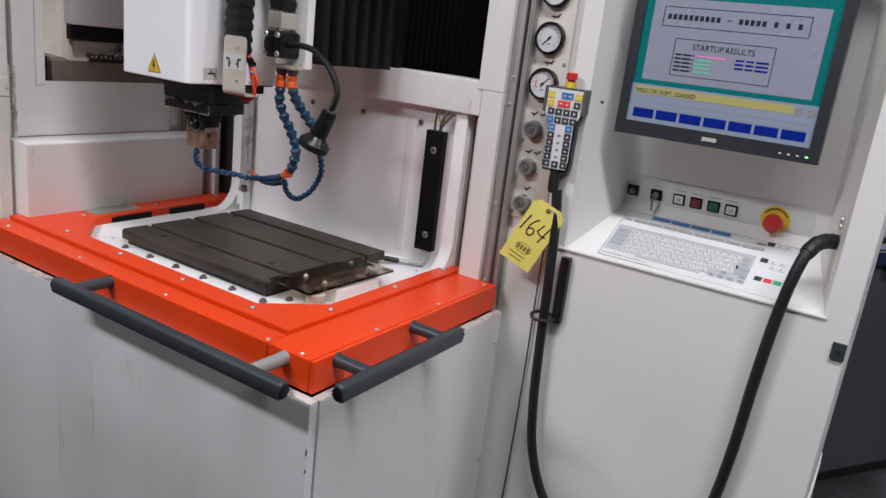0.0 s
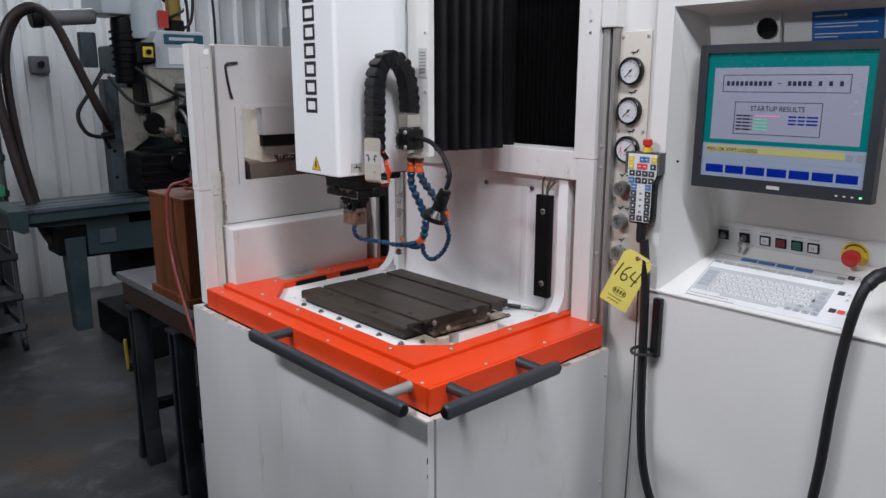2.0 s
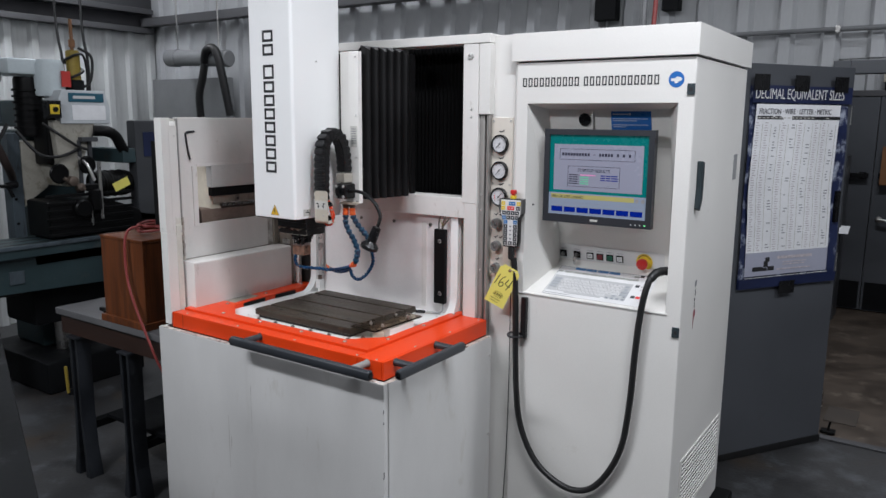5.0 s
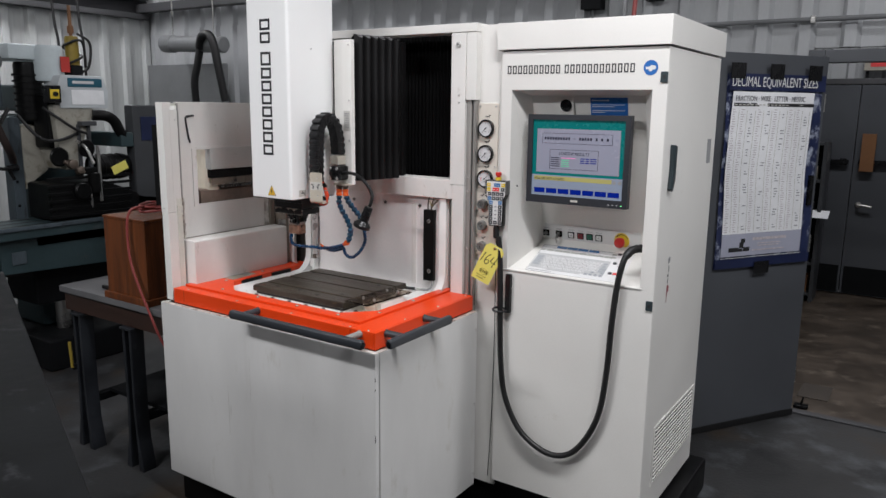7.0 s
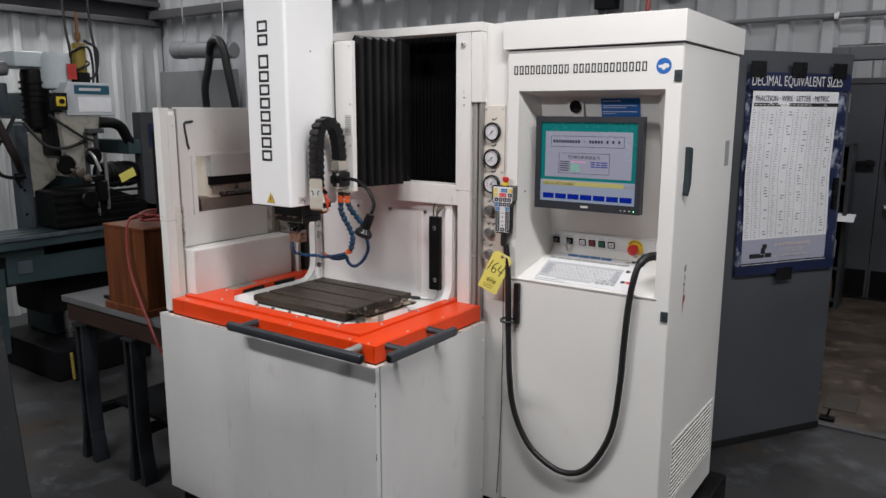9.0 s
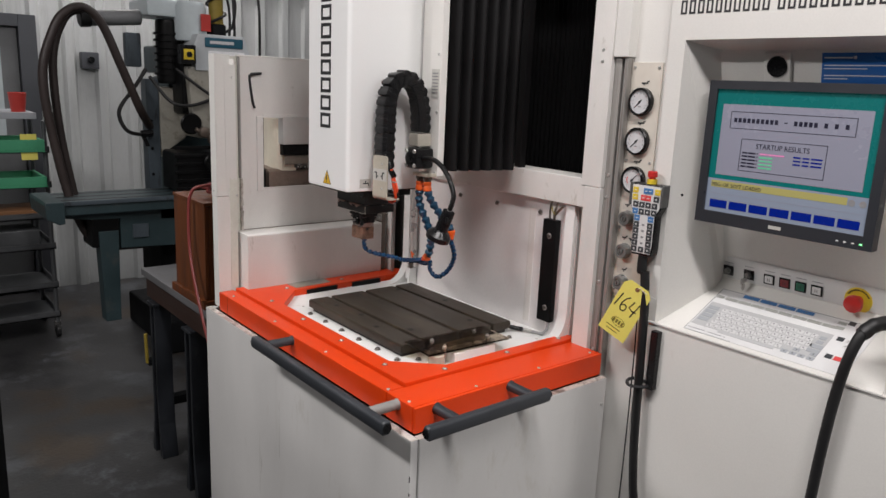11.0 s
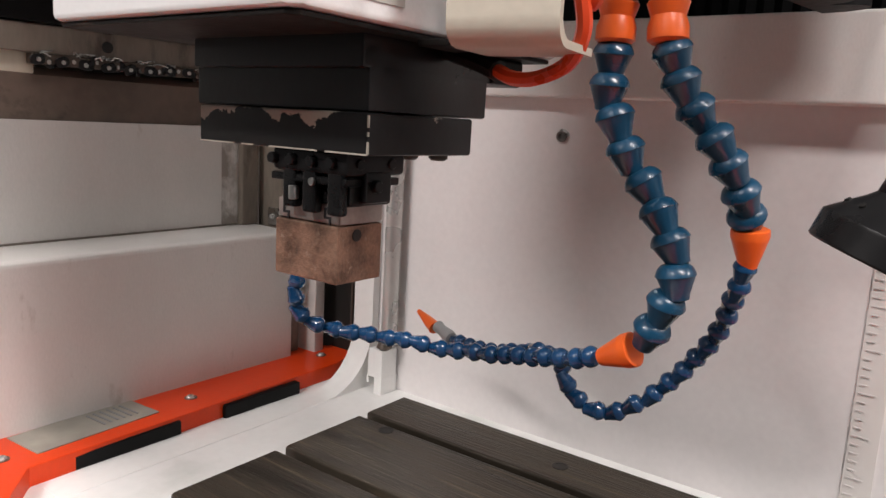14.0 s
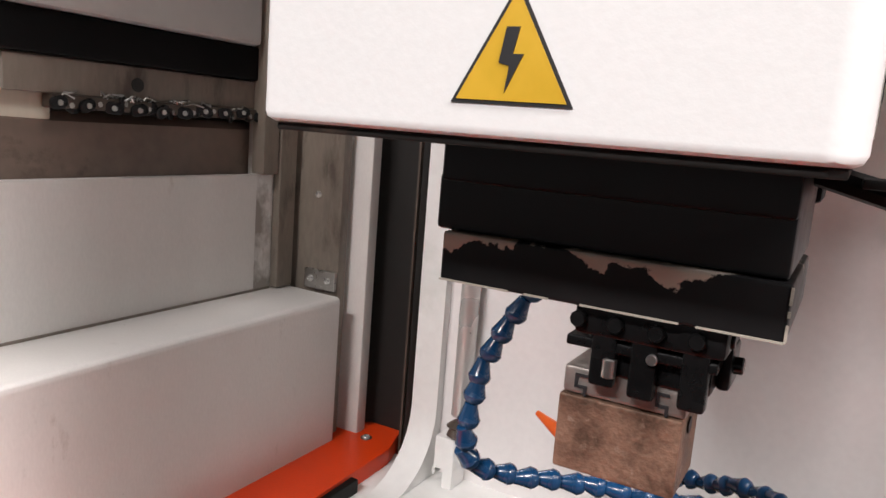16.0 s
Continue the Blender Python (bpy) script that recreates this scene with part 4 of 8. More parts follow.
def pleats(a, b, n, amp, z0, z1, back):
    """An accordion wall from a to b in plan, pleats standing out along the left of its way."""
    a, b = Vector(a), Vector(b)
    d = (b - a) / (2 * n)
    side = Vector((-d.y, d.x)).normalized() * amp
    pts = [a + d * i + (side if i % 2 else Vector((0, 0))) for i in range(2 * n + 1)]
    bm = bmesh.new()
    lo = [bm.verts.new((p.x, p.y, z0)) for p in pts]
    hi = [bm.verts.new((p.x, p.y, z1 + (0.004 if i % 2 else 0))) for i, p in enumerate(pts)]
    t = side.normalized() * back
    lo2 = [bm.verts.new((p.x - t.x, p.y - t.y, z0)) for p in pts]
    hi2 = [bm.verts.new((p.x - t.x, p.y - t.y, z1)) for p in pts]
    for i in range(len(pts) - 1):
        bm.faces.new((lo[i], lo[i + 1], hi[i + 1], hi[i]))
        bm.faces.new((lo2[i + 1], lo2[i], hi2[i], hi2[i + 1]))
        bm.faces.new((hi[i], hi[i + 1], hi2[i + 1], hi2[i]))
        bm.faces.new((lo[i + 1], lo[i], lo2[i], lo2[i + 1]))
    bm.faces.new((lo[0], hi[0], hi2[0], lo2[0]))
    bm.faces.new((hi[-1], lo[-1], lo2[-1], hi2[-1]))
    bmesh.ops.recalc_face_normals(bm, faces=bm.faces)
    return bm




def folds(a, b, n, depth, z0, z1, back):
    """A curtain of n rounded folds from a to b in plan, standing out to the left of its way, cut in points along its top."""
    a, b = Vector(a), Vector(b)
    d = (b - a) / n
    side = Vector((-d.y, d.x)).normalized()
    steps = 8
    pts = []
    for i in range(n):
        for k in range(steps):
            u = k / steps
            pts.append((a + d * (i + u) + side * depth * math.sin(math.pi * u) ** 0.6, math.sin(math.pi * u)))
    pts.append((b, 0.0))
    bm = bmesh.new()
    rows_ = []
    for z, drop in ((z0, 0), (z0 + (z1 - z0) * 0.38, 0), (z1 - 0.03, 0), (z1, 1)):
        rows_.append([bm.verts.new((q.x, q.y, z - drop * 0.016 * h)) for q, h in pts])
    rear = [[bm.verts.new((q.x - side.x * back, q.y - side.y * back, z)) for q in (a, b)] for z in (z0, z1 - 0.02)]
    for lo, hi in zip(rows_, rows_[1:]):
        for i in range(len(pts) - 1):
            bm.faces.new((lo[i], lo[i + 1], hi[i + 1], hi[i]))
    bm.faces.new((rear[0][0], rear[0][1], rear[1][1], rear[1][0]))
    bm.faces.new(rows_[0] + [rear[0][1], rear[0][0]])
    bm.faces.new(rows_[-1] + [rear[1][1], rear[1][0]])
    bmesh.ops.recalc_face_normals(bm, faces=bm.faces)
    return bm


part("bellows", folds((-0.412, 0.641), (-0.455, 0.415), 6, 0.026, 1.478, 2.066, 0.02), BELLOWS, mach, "black bellows of six rounded folds beside the ram", 50)
part("bellows_strip", box(-0.43, -0.405, 0.664, 0.69, 1.476, 2.05, 0.003), BELLOWS, mach)
part("bellows", pleats((-0.146, 0.79), (-0.95, 0.79), 42, 0.006, 1.47, 2.115, 0.01), BELLOWS_FINE, mach, "black fine-pleated bellows across the opening", 0)

# ---- left side wall of the work space with its window and tool magazine ----
SEAT = seat(move=(0, 0, 0.005), size=(1, 1.045, 1))
side = thing("side_wall", (-1.2, 0.35, 0.94), "worn white side wall of the machine with a window to the tool magazine", "machine wall")
part("post", join(box(-1.21, -1.166, 0.0287, 0.0325, 1.336, 1.804, 0.001), box(-1.21, -1.2065, 0.033, 0.098, 1.336, 1.804, 0.001), box(-1.1695, -1.166, 0.033, 0.0612, 1.336, 1.804, 0.001), box(-1.1695, -1.166, 0.0612, 0.0983, 1.336, 1.772, 0.001), box(-1.206, -1.17, 0.0945, 0.098, 1.336, 1.79)), WHITE, side, "white folded sheet post, open at the top")
part("post", box(-1.209, -1.1665, 0.0295, 0.098, 0.947, 1.3345, 0.0025), WHITE, side)
part("post_side_plate", box(-1.167, -1.1635, 0.0725, 0.0976, 0.952, 1.3165, 0.001), POST_SIDE, side, "greenish grimy plate on the post side")
part("hinge", box(-1.168, -1.1605, 0.0718, 0.0986, 1.318, 1.363, 0.0015), POST_SIDE, side, "painted hinge plate")
part("hinge_stain", prism([(0.0722, 1.3635), (0.098, 1.3635), (0.0978, 1.386), (0.09, 1.396), (0.082, 1.39), (0.0735, 1.398)], "x", -1.1665, -1.1654), POST_SIDE, side, "greenish stain above the hinge")
screws(side, [(-1.1605, 0.0945, 1.337)], (1, 0, 0), 0.7)
screws(side, [(-1.166, 0.085, 1.73)], (1, 0, 0), 0.6)
screws(side, [(-1.19, 0.0287, 1.352)], (0, -1, 0), 0.7)
part("channel", box(-1.2165, -1.2125, 0.0985, 0.13, 1.0, 1.8), POST_SIDE, side, "grimy channel between post and wall")
# Grey strip on the sheet's edge, darkening the channel like the shade in it.
part("gap_shade_strip", box(-1.2115, -1.1985, 0.1225, 0.1278, 1.39, 1.8, 0.001), RAIL, side, "grey strip standing in for the shaded gap along the wall edge")
seal_ = random.Random(21)
part("seal_strip", join(*[box(-1.205, -1.1935 + seal_.uniform(0, 0.003), 0.1235 + seal_.uniform(-0.001, 0.001), 0.1305 + seal_.uniform(-0.001, 0.0015), 1.388 - 0.0187 * (i + 1), 1.388 - 0.0187 * i + 0.0006, 0.002) for i in range(10)]), SEALANT, side, "lumpy grimy sealant in the joint of post and wall")
for z in (1.372, 1.347, 1.226):
    part("seal_bead", lathe([(0.0, 0.004), (0.0025, 0.003), (0.0035, 0.0)], (-1.192, 0.126, z), (1, 0, 0), 10), SEALANT, side)
WX0, WX1 = -1.212, -1.197
for nm, b in (("wall_sheet", (0.128, 0.205, 1.0, 1.8)), ("wall_sheet", (0.205, 0.58, 1.0, 1.352)), ("wall_sheet", (0.205, 0.58, 1.607, 1.8)), ("wall_sheet", (0.58, 0.7, 1.0, 1.8))):
    part(nm, box(WX0, WX1, b[0], b[1], b[2], b[3]), SHEET_GRIMY if b[0] > 0.57 else WHITE_WORN, side)
part("wall_edge", box(-1.216, -1.196, 0.118, 0.72, 1.8, 1.806, 0.002), WHITE, side)
part("window_trim", join(box(-1.198, -1.1915, 0.182, 0.2045, 1.343, 1.602, 0.001), box(-1.198, -1.193, 0.205, 0.56, 1.598, 1.61, 0.001)), WHITE_WORN, side, "grubby window edge trim")
part("ledge", prism([(-1.197, 1.0), (-1.104, 1.0), (-1.104, 1.1985), (-1.105, 1.2025), (-1.1085, 1.205), (-1.197, 1.206)], "y", 0.1055, 0.6355, 0.001), WHITE_WORN, side, "worn white box ledge above the rim")
part("joint_grime", box(-1.1968, -1.1945, 0.13, 0.606, 1.2062, 1.2085), STAINED_SHADED, side, "brown oil line in the joint")
# Strips and jamb browner than their stains alone: corner shade is painted in.
part("corner_strip", box(-1.197, -1.118, 0.646, 0.663, 1.0, 1.42, 0.003), STAINED_SHADED, side)
part("window_jamb", box(-1.206, -1.186, 0.579, 0.605, 1.353, 1.6, 0.002), STAINED_SHADED, side, "stained window jamb, darkened for shade")
part("corner_profile", box(-1.1965, -1.184, 0.6065, 0.636, 1.207, 1.6, 0.003), STAINED_SHADED, side)
part("corner_post", box(-1.133, -1.092, 0.6705, 0.69, 0.96, 1.46, 0.003), WHITE_WORN, side, "chipped white corner post")
# Black sheet in place of the shade deep in the corner slot.
part("dark_slot", box(-1.15, -0.985, 0.715, 0.73, 0.96, 1.46), SLOT_DARK, side, "near-black sheet for the shaded slot in the corner")
part("slot_rail", box(-1.0395, -1.036, 0.692, 0.6995, 0.99, 1.46, 0.001), BROWN_STEEL, side)
part("corner_plate", box(-1.168, -1.1185, 0.64, 0.6455, 1.2075, 1.2335, 0.002), STEEL, side, "small bolted corner plate")
screws(side, [(-1.157, 0.64, 1.2205), (-1.13, 0.64, 1.2205)], (0, -1, 0), 0.9)
screws(side, [(-1.155, 0.646, 1.33)], (0, -1, 0), 0.8)

mag = thing("tool_magazine", (-1.3, 0.4, 1.34), "beige and steel tool magazine behind the side window", "tool magazine")
part("body", prism([(-1.318, 0.262), (-1.262, 0.262), (-1.244, 0.2645), (-1.229, 0.272), (-1.2205, 0.285), (-1.218, 0.34), (-1.318, 0.34)], "z", 1.405, 1.594, 0.003), MAG_CREAM, mag, "grubby cream enamel body")
part("cover", box(-1.25, -1.19, 0.2757, 0.575, 1.5035, 1.604, 0.006), MAG_PALE, mag, "pale grey sheet cover")
part("dark_rail", box(-1.34, -1.2, 0.2805, 0.62, 1.464, 1.503, 0.003), BLACK, mag)
part("steel_bar", box(-1.21, -1.205, 0.29, 0.62, 1.43, 1.463, 0.002), STAINED_SHADED, mag)
part("chain_rail", box(-1.217, -1.2, 0.33, 0.62, 1.417, 1.43, 0.002), BROWN_STEEL, mag)
part("sill", prism([(-1.43, 1.34), (-1.214, 1.34), (-1.218, 1.405), (-1.228, 1.414), (-1.43, 1.43)], "y", 0.235, 0.596), SILL, mag, "oily brown steel sill")
# Black plates added to block light and keep the window's inside dark.
part("back", box(-1.5, -1.45, 0.2, 0.72, 1.3, 1.7), BLACK, mag)
part("side_blackout", box(-1.449, -1.2135, 0.208, 0.222, 1.345, 1.415), BLACK, mag)
part("end_blackout", box(-1.449, -1.2135, 0.603, 0.62, 1.3, 1.7), BLACK, mag, "added black plate blocking light at the magazine's end")
link_plate = mesh_of("chain_link", prism([(-0.009, -0.003), (-0.005, -0.006), (0.005, -0.006), (0.009, -0.003), (0.009, 0.003), (0.005, 0.006), (-0.005, 0.006), (-0.009, 0.003)], "x", -0.002, 0.002, 0.0008, 1), CHUCK)
roll_me = mesh_of("pin", rod((-0.004, 0, 0), (0.0035, 0, 0), 0.0028, 10), STEEL)
rnd = random.Random(12)
for i in range(20):
    m_ = Matrix.Translation((-1.199 - (i % 2) * 0.004, 0.335 + i * 0.0138, 1.4225 + rnd.uniform(-0.003, 0.003))) @ pose(0, 0, 0, rnd.uniform(-35, 35), 0, rnd.uniform(-30, 30))
    placed("chain_link", link_plate, mag, m_)
    placed("pin", roll_me, mag, m_)
for i in range(26):
    y = rnd.uniform(0.33, 0.57)
    c_ = Vector((-1.199 + rnd.uniform(-0.004, 0.003), y, 1.43 + rnd.uniform(-0.003, 0.002)))
    part("swarf", tube([c_, c_ + Vector((rnd.uniform(-0.004, 0.004), rnd.uniform(0.002, 0.007), rnd.uniform(0.0, 0.004))), c_ + Vector((rnd.uniform(-0.004, 0.006), rnd.uniform(0.006, 0.014), rnd.uniform(-0.003, 0.003)))], 0.0009, 5), STEEL, mag)
part("hole", rod((-1.206, 0.42, 1.445), (-1.2035, 0.42, 1.445), 0.007), SLOT_DARK, mag)

key = solid("hex_key", tube([(-1.192, 0.163, 1.745), (-1.192, 0.192, 1.748), (-1.192, 0.196, 1.747), (-1.192, 0.165, 1.742), (-1.192, 0.158, 1.73), (-1.19, 0.166, 1.66), (-1.19, 0.174, 1.63)], 0.004, 6), INK, "black bent hex key hanging on the white side wall", "hex key", (-1.192, 0.165, 1.63))

# ---- head ----
SEAT = seat(move=(-0.026, 0.022, 0.003))
head = thing("machine_head", (-0.64, 0.27, 1.35), "tall white machine head cover with black sign blocks and warning triangle", "machine head")
part("cover", prism([(-0.755, 0.142), (-0.54, 0.142), (-0.532, 0.15), (-0.532, 0.4), (-0.755, 0.4)], "z", 1.427, 2.5, 0.004), HEAD_WHITE, head, "tall white sheet cover")
screws(head, [(-0.532, 0.27, 2.02)], (1, 0, 0), 0.7)
tri = prism([(-0.023, 0), (0.023, 0), (0.0, 0.041)], "z", 0, 0.0006)
placed("warning_border", mesh_of("warning_border", tri, INK, 0), head, pose(-0.642, 0.142, 1.439, 90, 0, 0))
tri = prism([(-0.0208, 0.0012), (0.0208, 0.0012), (0.0, 0.0382)], "z", 0, 0.001)
warn = placed("warning_triangle", mesh_of("warning_triangle", tri, AMBER, 0), head, pose(-0.642, 0.142, 1.439, 90, 0, 0))
tagged(warn, "yellow electric hazard triangle with a torn lower edge")
bolt = join(prism([(-0.003, 0.026), (0.002, 0.026), (0.0, 0.017), (0.004, 0.017), (-0.002, 0.004), (-0.001, 0.013), (-0.005, 0.014)], "z", 0, 0.0014))
placed("bolt_sign", mesh_of("bolt_sign", bolt, INK, 0), head, pose(-0.642, 0.142, 1.439, 90, 0, 0))
# the product lettering, as plain outlined blocks running up the cover
z = 1.602
for i in range(11):
    if i == 8:
        z += 0.025
        continue
    w = 0.042 if i not in (7,) else 0.052
    placed("sign_block", mesh_of("sign_block", ring_block(w, 0.056, 0.0092), INK, 0), head, Matrix.Translation((-0.626, 0.142, z)) @ pose(0, 0, 0, 90, 0, 0) @ pose(0, 0, 0, 0, 0, 90))
    z += w + 0.008
part("decal", box(-0.5322, -0.5312, 0.185, 0.222, 1.437, 1.463), STICKER, head, "small clear sticker with a black arrow")
part("arrow", join(box(-0.5316, -0.5306, 0.195, 0.216, 1.449, 1.4525), box(-0.5316, -0.5306, 0.203, 0.206, 1.4525, 1.459), box(-0.5316, -0.5306, 0.213, 0.216, 1.443, 1.449)), INK, head)
part("underplate", prism([(-0.7505, 0.1465), (-0.542, 0.1465), (-0.5365, 0.152), (-0.5365, 0.3955), (-0.7505, 0.3955)], "z", 1.4235, 1.4265, 0.0008), GRIMY_BLACK, head, "grimy black plate closing the cover below")
part("neck", box(-0.706, -0.551, 0.212, 0.345, 1.405, 1.43, 0.002), BLOCK_BLACK, head)
part("upper_block", box(-0.71, -0.551, 0.218, 0.338, 1.381, 1.408, 0.002), BLOCK_BLACK, head)
part("lower_block", box(-0.705, -0.549, 0.216, 0.32, 1.356, 1.3805, 0.002), CHIPPED, head, "black block with badly chipped enamel")
for x0, x1 in ((-0.7048, -0.668), (-0.66, -0.648), (-0.633, -0.59), (-0.583, -0.5495)):
    part("worn_edge", box(x0, x1, 0.2157, 0.2167, 1.3562, 1.3571), BEIGE, head)
for z0, z1 in ((1.357, 1.364), (1.367, 1.3695), (1.372, 1.379)):
    part("worn_edge", box(-0.5498, -0.5487, 0.2157, 0.2168, z0, z1), BEIGE, head)
for x, y in ((-0.575, 0.285), (-0.562, 0.3)):
    part("plunger", lathe([(0.0065, 0), (0.0065, 0.0025), (0.0045, 0.004), (0.0, 0.004)], (x, y, 1.356), (0, 0, -1), 12), BROWN_STEEL, head)
part("rear_rail", box(-0.62, -0.548, 0.34, 0.38, 1.405, 1.424, 0.003), BLACK, head)
# chuck
part("chuck_plate", box(-0.637, -0.57, 0.222, 0.276, 1.342, 1.357, 0.003), CHUCK, head, "gunmetal chuck plate")
part("chuck_body", box(-0.63, -0.575, 0.23, 0.27, 1.3225, 1.343, 0.003), CHUCK, head, "gunmetal chuck body")
for x in (-0.628, -0.61, -0.588):
    part("clamping_lug", box(x, x + 0.012, 0.223, 0.2305, 1.317 + 0.002 * (x < -0.62), 1.349, 0.002), CHUCK, head)
part("clamping_lug", box(-0.575, -0.569, 0.238, 0.262, 1.325, 1.345, 0.002), CHUCK, head)
part("clamping_screw", rod((-0.572, 0.246, 1.336), (-0.565, 0.246, 1.336), 0.004), CHUCK, head)
part("clamping_screw", rod((-0.6, 0.2235, 1.337), (-0.6, 0.221, 1.337), 0.0025), STEEL, head)
for x in (-0.634, -0.617, -0.599, -0.582):
    part("chuck_bolt", lathe([(0.0, 0.004), (0.0032, 0.004), (0.0038, 0.003), (0.0038, 0)], (x, 0.222, 1.3495), (0, -1, 0), 10), CHUCK, head)
part("chuck_collar", box(-0.64, -0.573, 0.224, 0.274, 1.3355, 1.3405, 0.001), CHUCK, head)
for y in (0.233, 0.262):
    part("chuck_bolt", lathe([(0.0, 0.0015), (0.003, 0.0015), (0.0035, 0.001), (0.0035, 0)], (-0.57, y, 1.3495), (1, 0, 0), 10), CHUCK, head)
part("drawbar_pin", rod((-0.619, 0.225, 1.324), (-0.619, 0.225, 1.333), 0.0035), STEEL, head)
part("pallet", box(-0.642, -0.584, 0.232, 0.272, 1.31, 1.3235, 0.002), HOLDER, head, "etched steel pallet with scribed marks")
part("electrode", box(-0.643, -0.585, 0.231, 0.273, 1.272, 1.3095, 0.0015), RUSTY, head, "pitted coppery electrode block")
part("set_screw", rod((-0.5855, 0.248, 1.303), (-0.5842, 0.248, 1.303), 0.004), SLOT_DARK, head)
for x in (-0.636, -0.598):
    part("scribed_mark", join(box(x, x + 0.006, 0.2312, 0.2322, 1.319, 1.3205), box(x + 0.0, x + 0.0015, 0.2312, 0.2322, 1.3145, 1.319), box(x, x + 0.006, 0.2312, 0.2322, 1.3135, 1.315), box(x + 0.0045, x + 0.006, 0.2312, 0.2322, 1.31, 1.3135)), INK, head)
# bracket beside the head, carrying the chain's end
bk = pose(-0.457, 0.2025, 1.418, 0, 0, 8)
fold = [(0, 0.12), (0, 0.01)] + [(0.012 - 0.012 * math.cos(a), 0.008 - 0.012 * math.sin(a)) for a in (0.3, 0.6, 0.9, 1.2, 1.5708)] + [(0.05, -0.004), (0.05, 0.0), (0.0125, 0.0), (0.008, 0.0025), (0.004, 0.008), (0.004, 0.12)]
plate_ = prism(fold, "x", -0.029, 0.029)
bmesh.ops.bevel(plate_, geom=[e for e in plate_.edges if min(v.co.z for v in e.verts) > 0.119 and abs(e.verts[0].co.x - e.verts[1].co.x) < 1e-4], offset=0.009, segments=4, profile=0.5, affect="EDGES")
part("bracket", moved(plate_, bk), ALU, head, "aluminium angle bracket with an arrow sticker")
part("bracket_arm", box(-0.532, -0.47, 0.235, 0.275, 1.4185, 1.4225, 0.001), GRIMY_BLACK, head)
part("bracket_sticker", moved(box(-0.0285, 0.028, -0.0006, 0.0, 0.05, 0.083), bk), STICKER, head)
for x0, s in ((-0.013, 1), (0.011, -1)):
    part("arrow", moved(join(box(x0 - 0.0018, x0 + 0.0018, -0.0012, -0.0004, 0.055, 0.073), box(min(x0, x0 - s * 0.008), max(x0, x0 - s * 0.008), -0.0012, -0.0004, 0.0705, 0.0745), box(min(x0, x0 + s * 0.006), max(x0, x0 + s * 0.006), -0.0012, -0.0004, 0.061, 0.0645)), bk), INK, head)
screws(head, [bk @ Vector((0.009, 0, 0.098)), bk @ Vector((0.009, 0, 0.028))], (0.14, -0.99, 0), 0.6)
for pts in ([(-0.447, 0.234, 1.5), (-0.44, 0.236, 1.465), (-0.434, 0.238, 1.44), (-0.434, 0.242, 1.424), (-0.443, 0.246, 1.41), (-0.462, 0.25, 1.403), (-0.48, 0.255, 1.403), (-0.496, 0.262, 1.408)], [(-0.45, 0.238, 1.5), (-0.437, 0.24, 1.468), (-0.428, 0.241, 1.45), (-0.431, 0.243, 1.438), (-0.44, 0.242, 1.446), (-0.441, 0.24, 1.462)]):
    part("lead", tube(pts, 0.0041, 8), LEAD, head, "orange insulated lead")
part("sleeve", tube([(-0.494, 0.261, 1.4075), (-0.512, 0.268, 1.413), (-0.535, 0.28, 1.4185), (-0.55, 0.29, 1.422)], 0.006, 8), RUBBER, head, "black cable sleeve")
for z in (1.468, 1.445):
    part("lead_tie", lathe([(0.007, 0), (0.0085, 0.001), (0.0085, 0.003), (0.007, 0.004)], (-0.4385, 0.239, z), (-0.2, 0, -1), 12), GREY_FIT, head)

# ---- ram column with lamp base ----
ram = thing("ram_column", (-0.485, 0.43, 1.47), "white upright ram cover beside the head, stained near its foot", "ram")
part("cover", prism([(-0.507, 0.376), (-0.46, 0.37), (-0.413, 0.372), (-0.413, 0.395), (-0.507, 0.42)], "z", 1.478, 2.062, 0.003), WHITE, ram)
for x, y in ((-0.466, 0.352), (-0.436, 0.356)):
    part("hose_adapter", lathe([(0.0125, 0), (0.0135, 0.002), (0.0135, 0.012), (0.0105, 0.014), (0.0105, 0.0205)], (x, y + 0.001, 1.4785), (0, 0, -1), 16), BROWN_STEEL, ram, "brown threaded hose adapter")
part("foot_plate", box(-0.486, -0.416, 0.338, 0.3745, 1.4755, 1.4845, 0.002), ALU, ram, "stained cream plate under the ram cover")
screws(ram, [(-0.424, 0.371, zz) for zz in (2.04, 1.82, 1.66, 1.487)], (0, -1, 0), 0.8)
part("label", box(-0.452, -0.419, 0.3698, 0.372, 1.7, 1.78), STICKER, ram, "faded silver label")
bars([(0.003, 0.01 + i * 0.009, 0.026, 0.003) for i in range(7)], GREY_INK, "print", ram, pose(-0.451, 0.3696, 1.703, 90, 0, 0))

SEAT = seat(move=(-0.014, 0.026, 0.008))
lamp = thing("work_lamp", (-0.3, 0.28, 1.31), "black gooseneck work lamp with a flared vented shade", "work lamp")
part("base_box", box(-0.494, -0.44, 0.302, 0.3665, 1.494, 1.553, 0.008), BLACK_PLASTIC, lamp, "black mounting box with four bolts")
part("base_boss", lathe([(0.02, 0), (0.02, 0.004), (0.016, 0.006), (0.0, 0.0065)], (-0.468, 0.302, 1.523), (0, -1, 0), 24), BLACK_PLASTIC, lamp)
screws(lamp, [(x, 0.302, zz) for x in (-0.485, -0.449) for zz in (1.503, 1.544)], (0, -1, 0), 1.2)
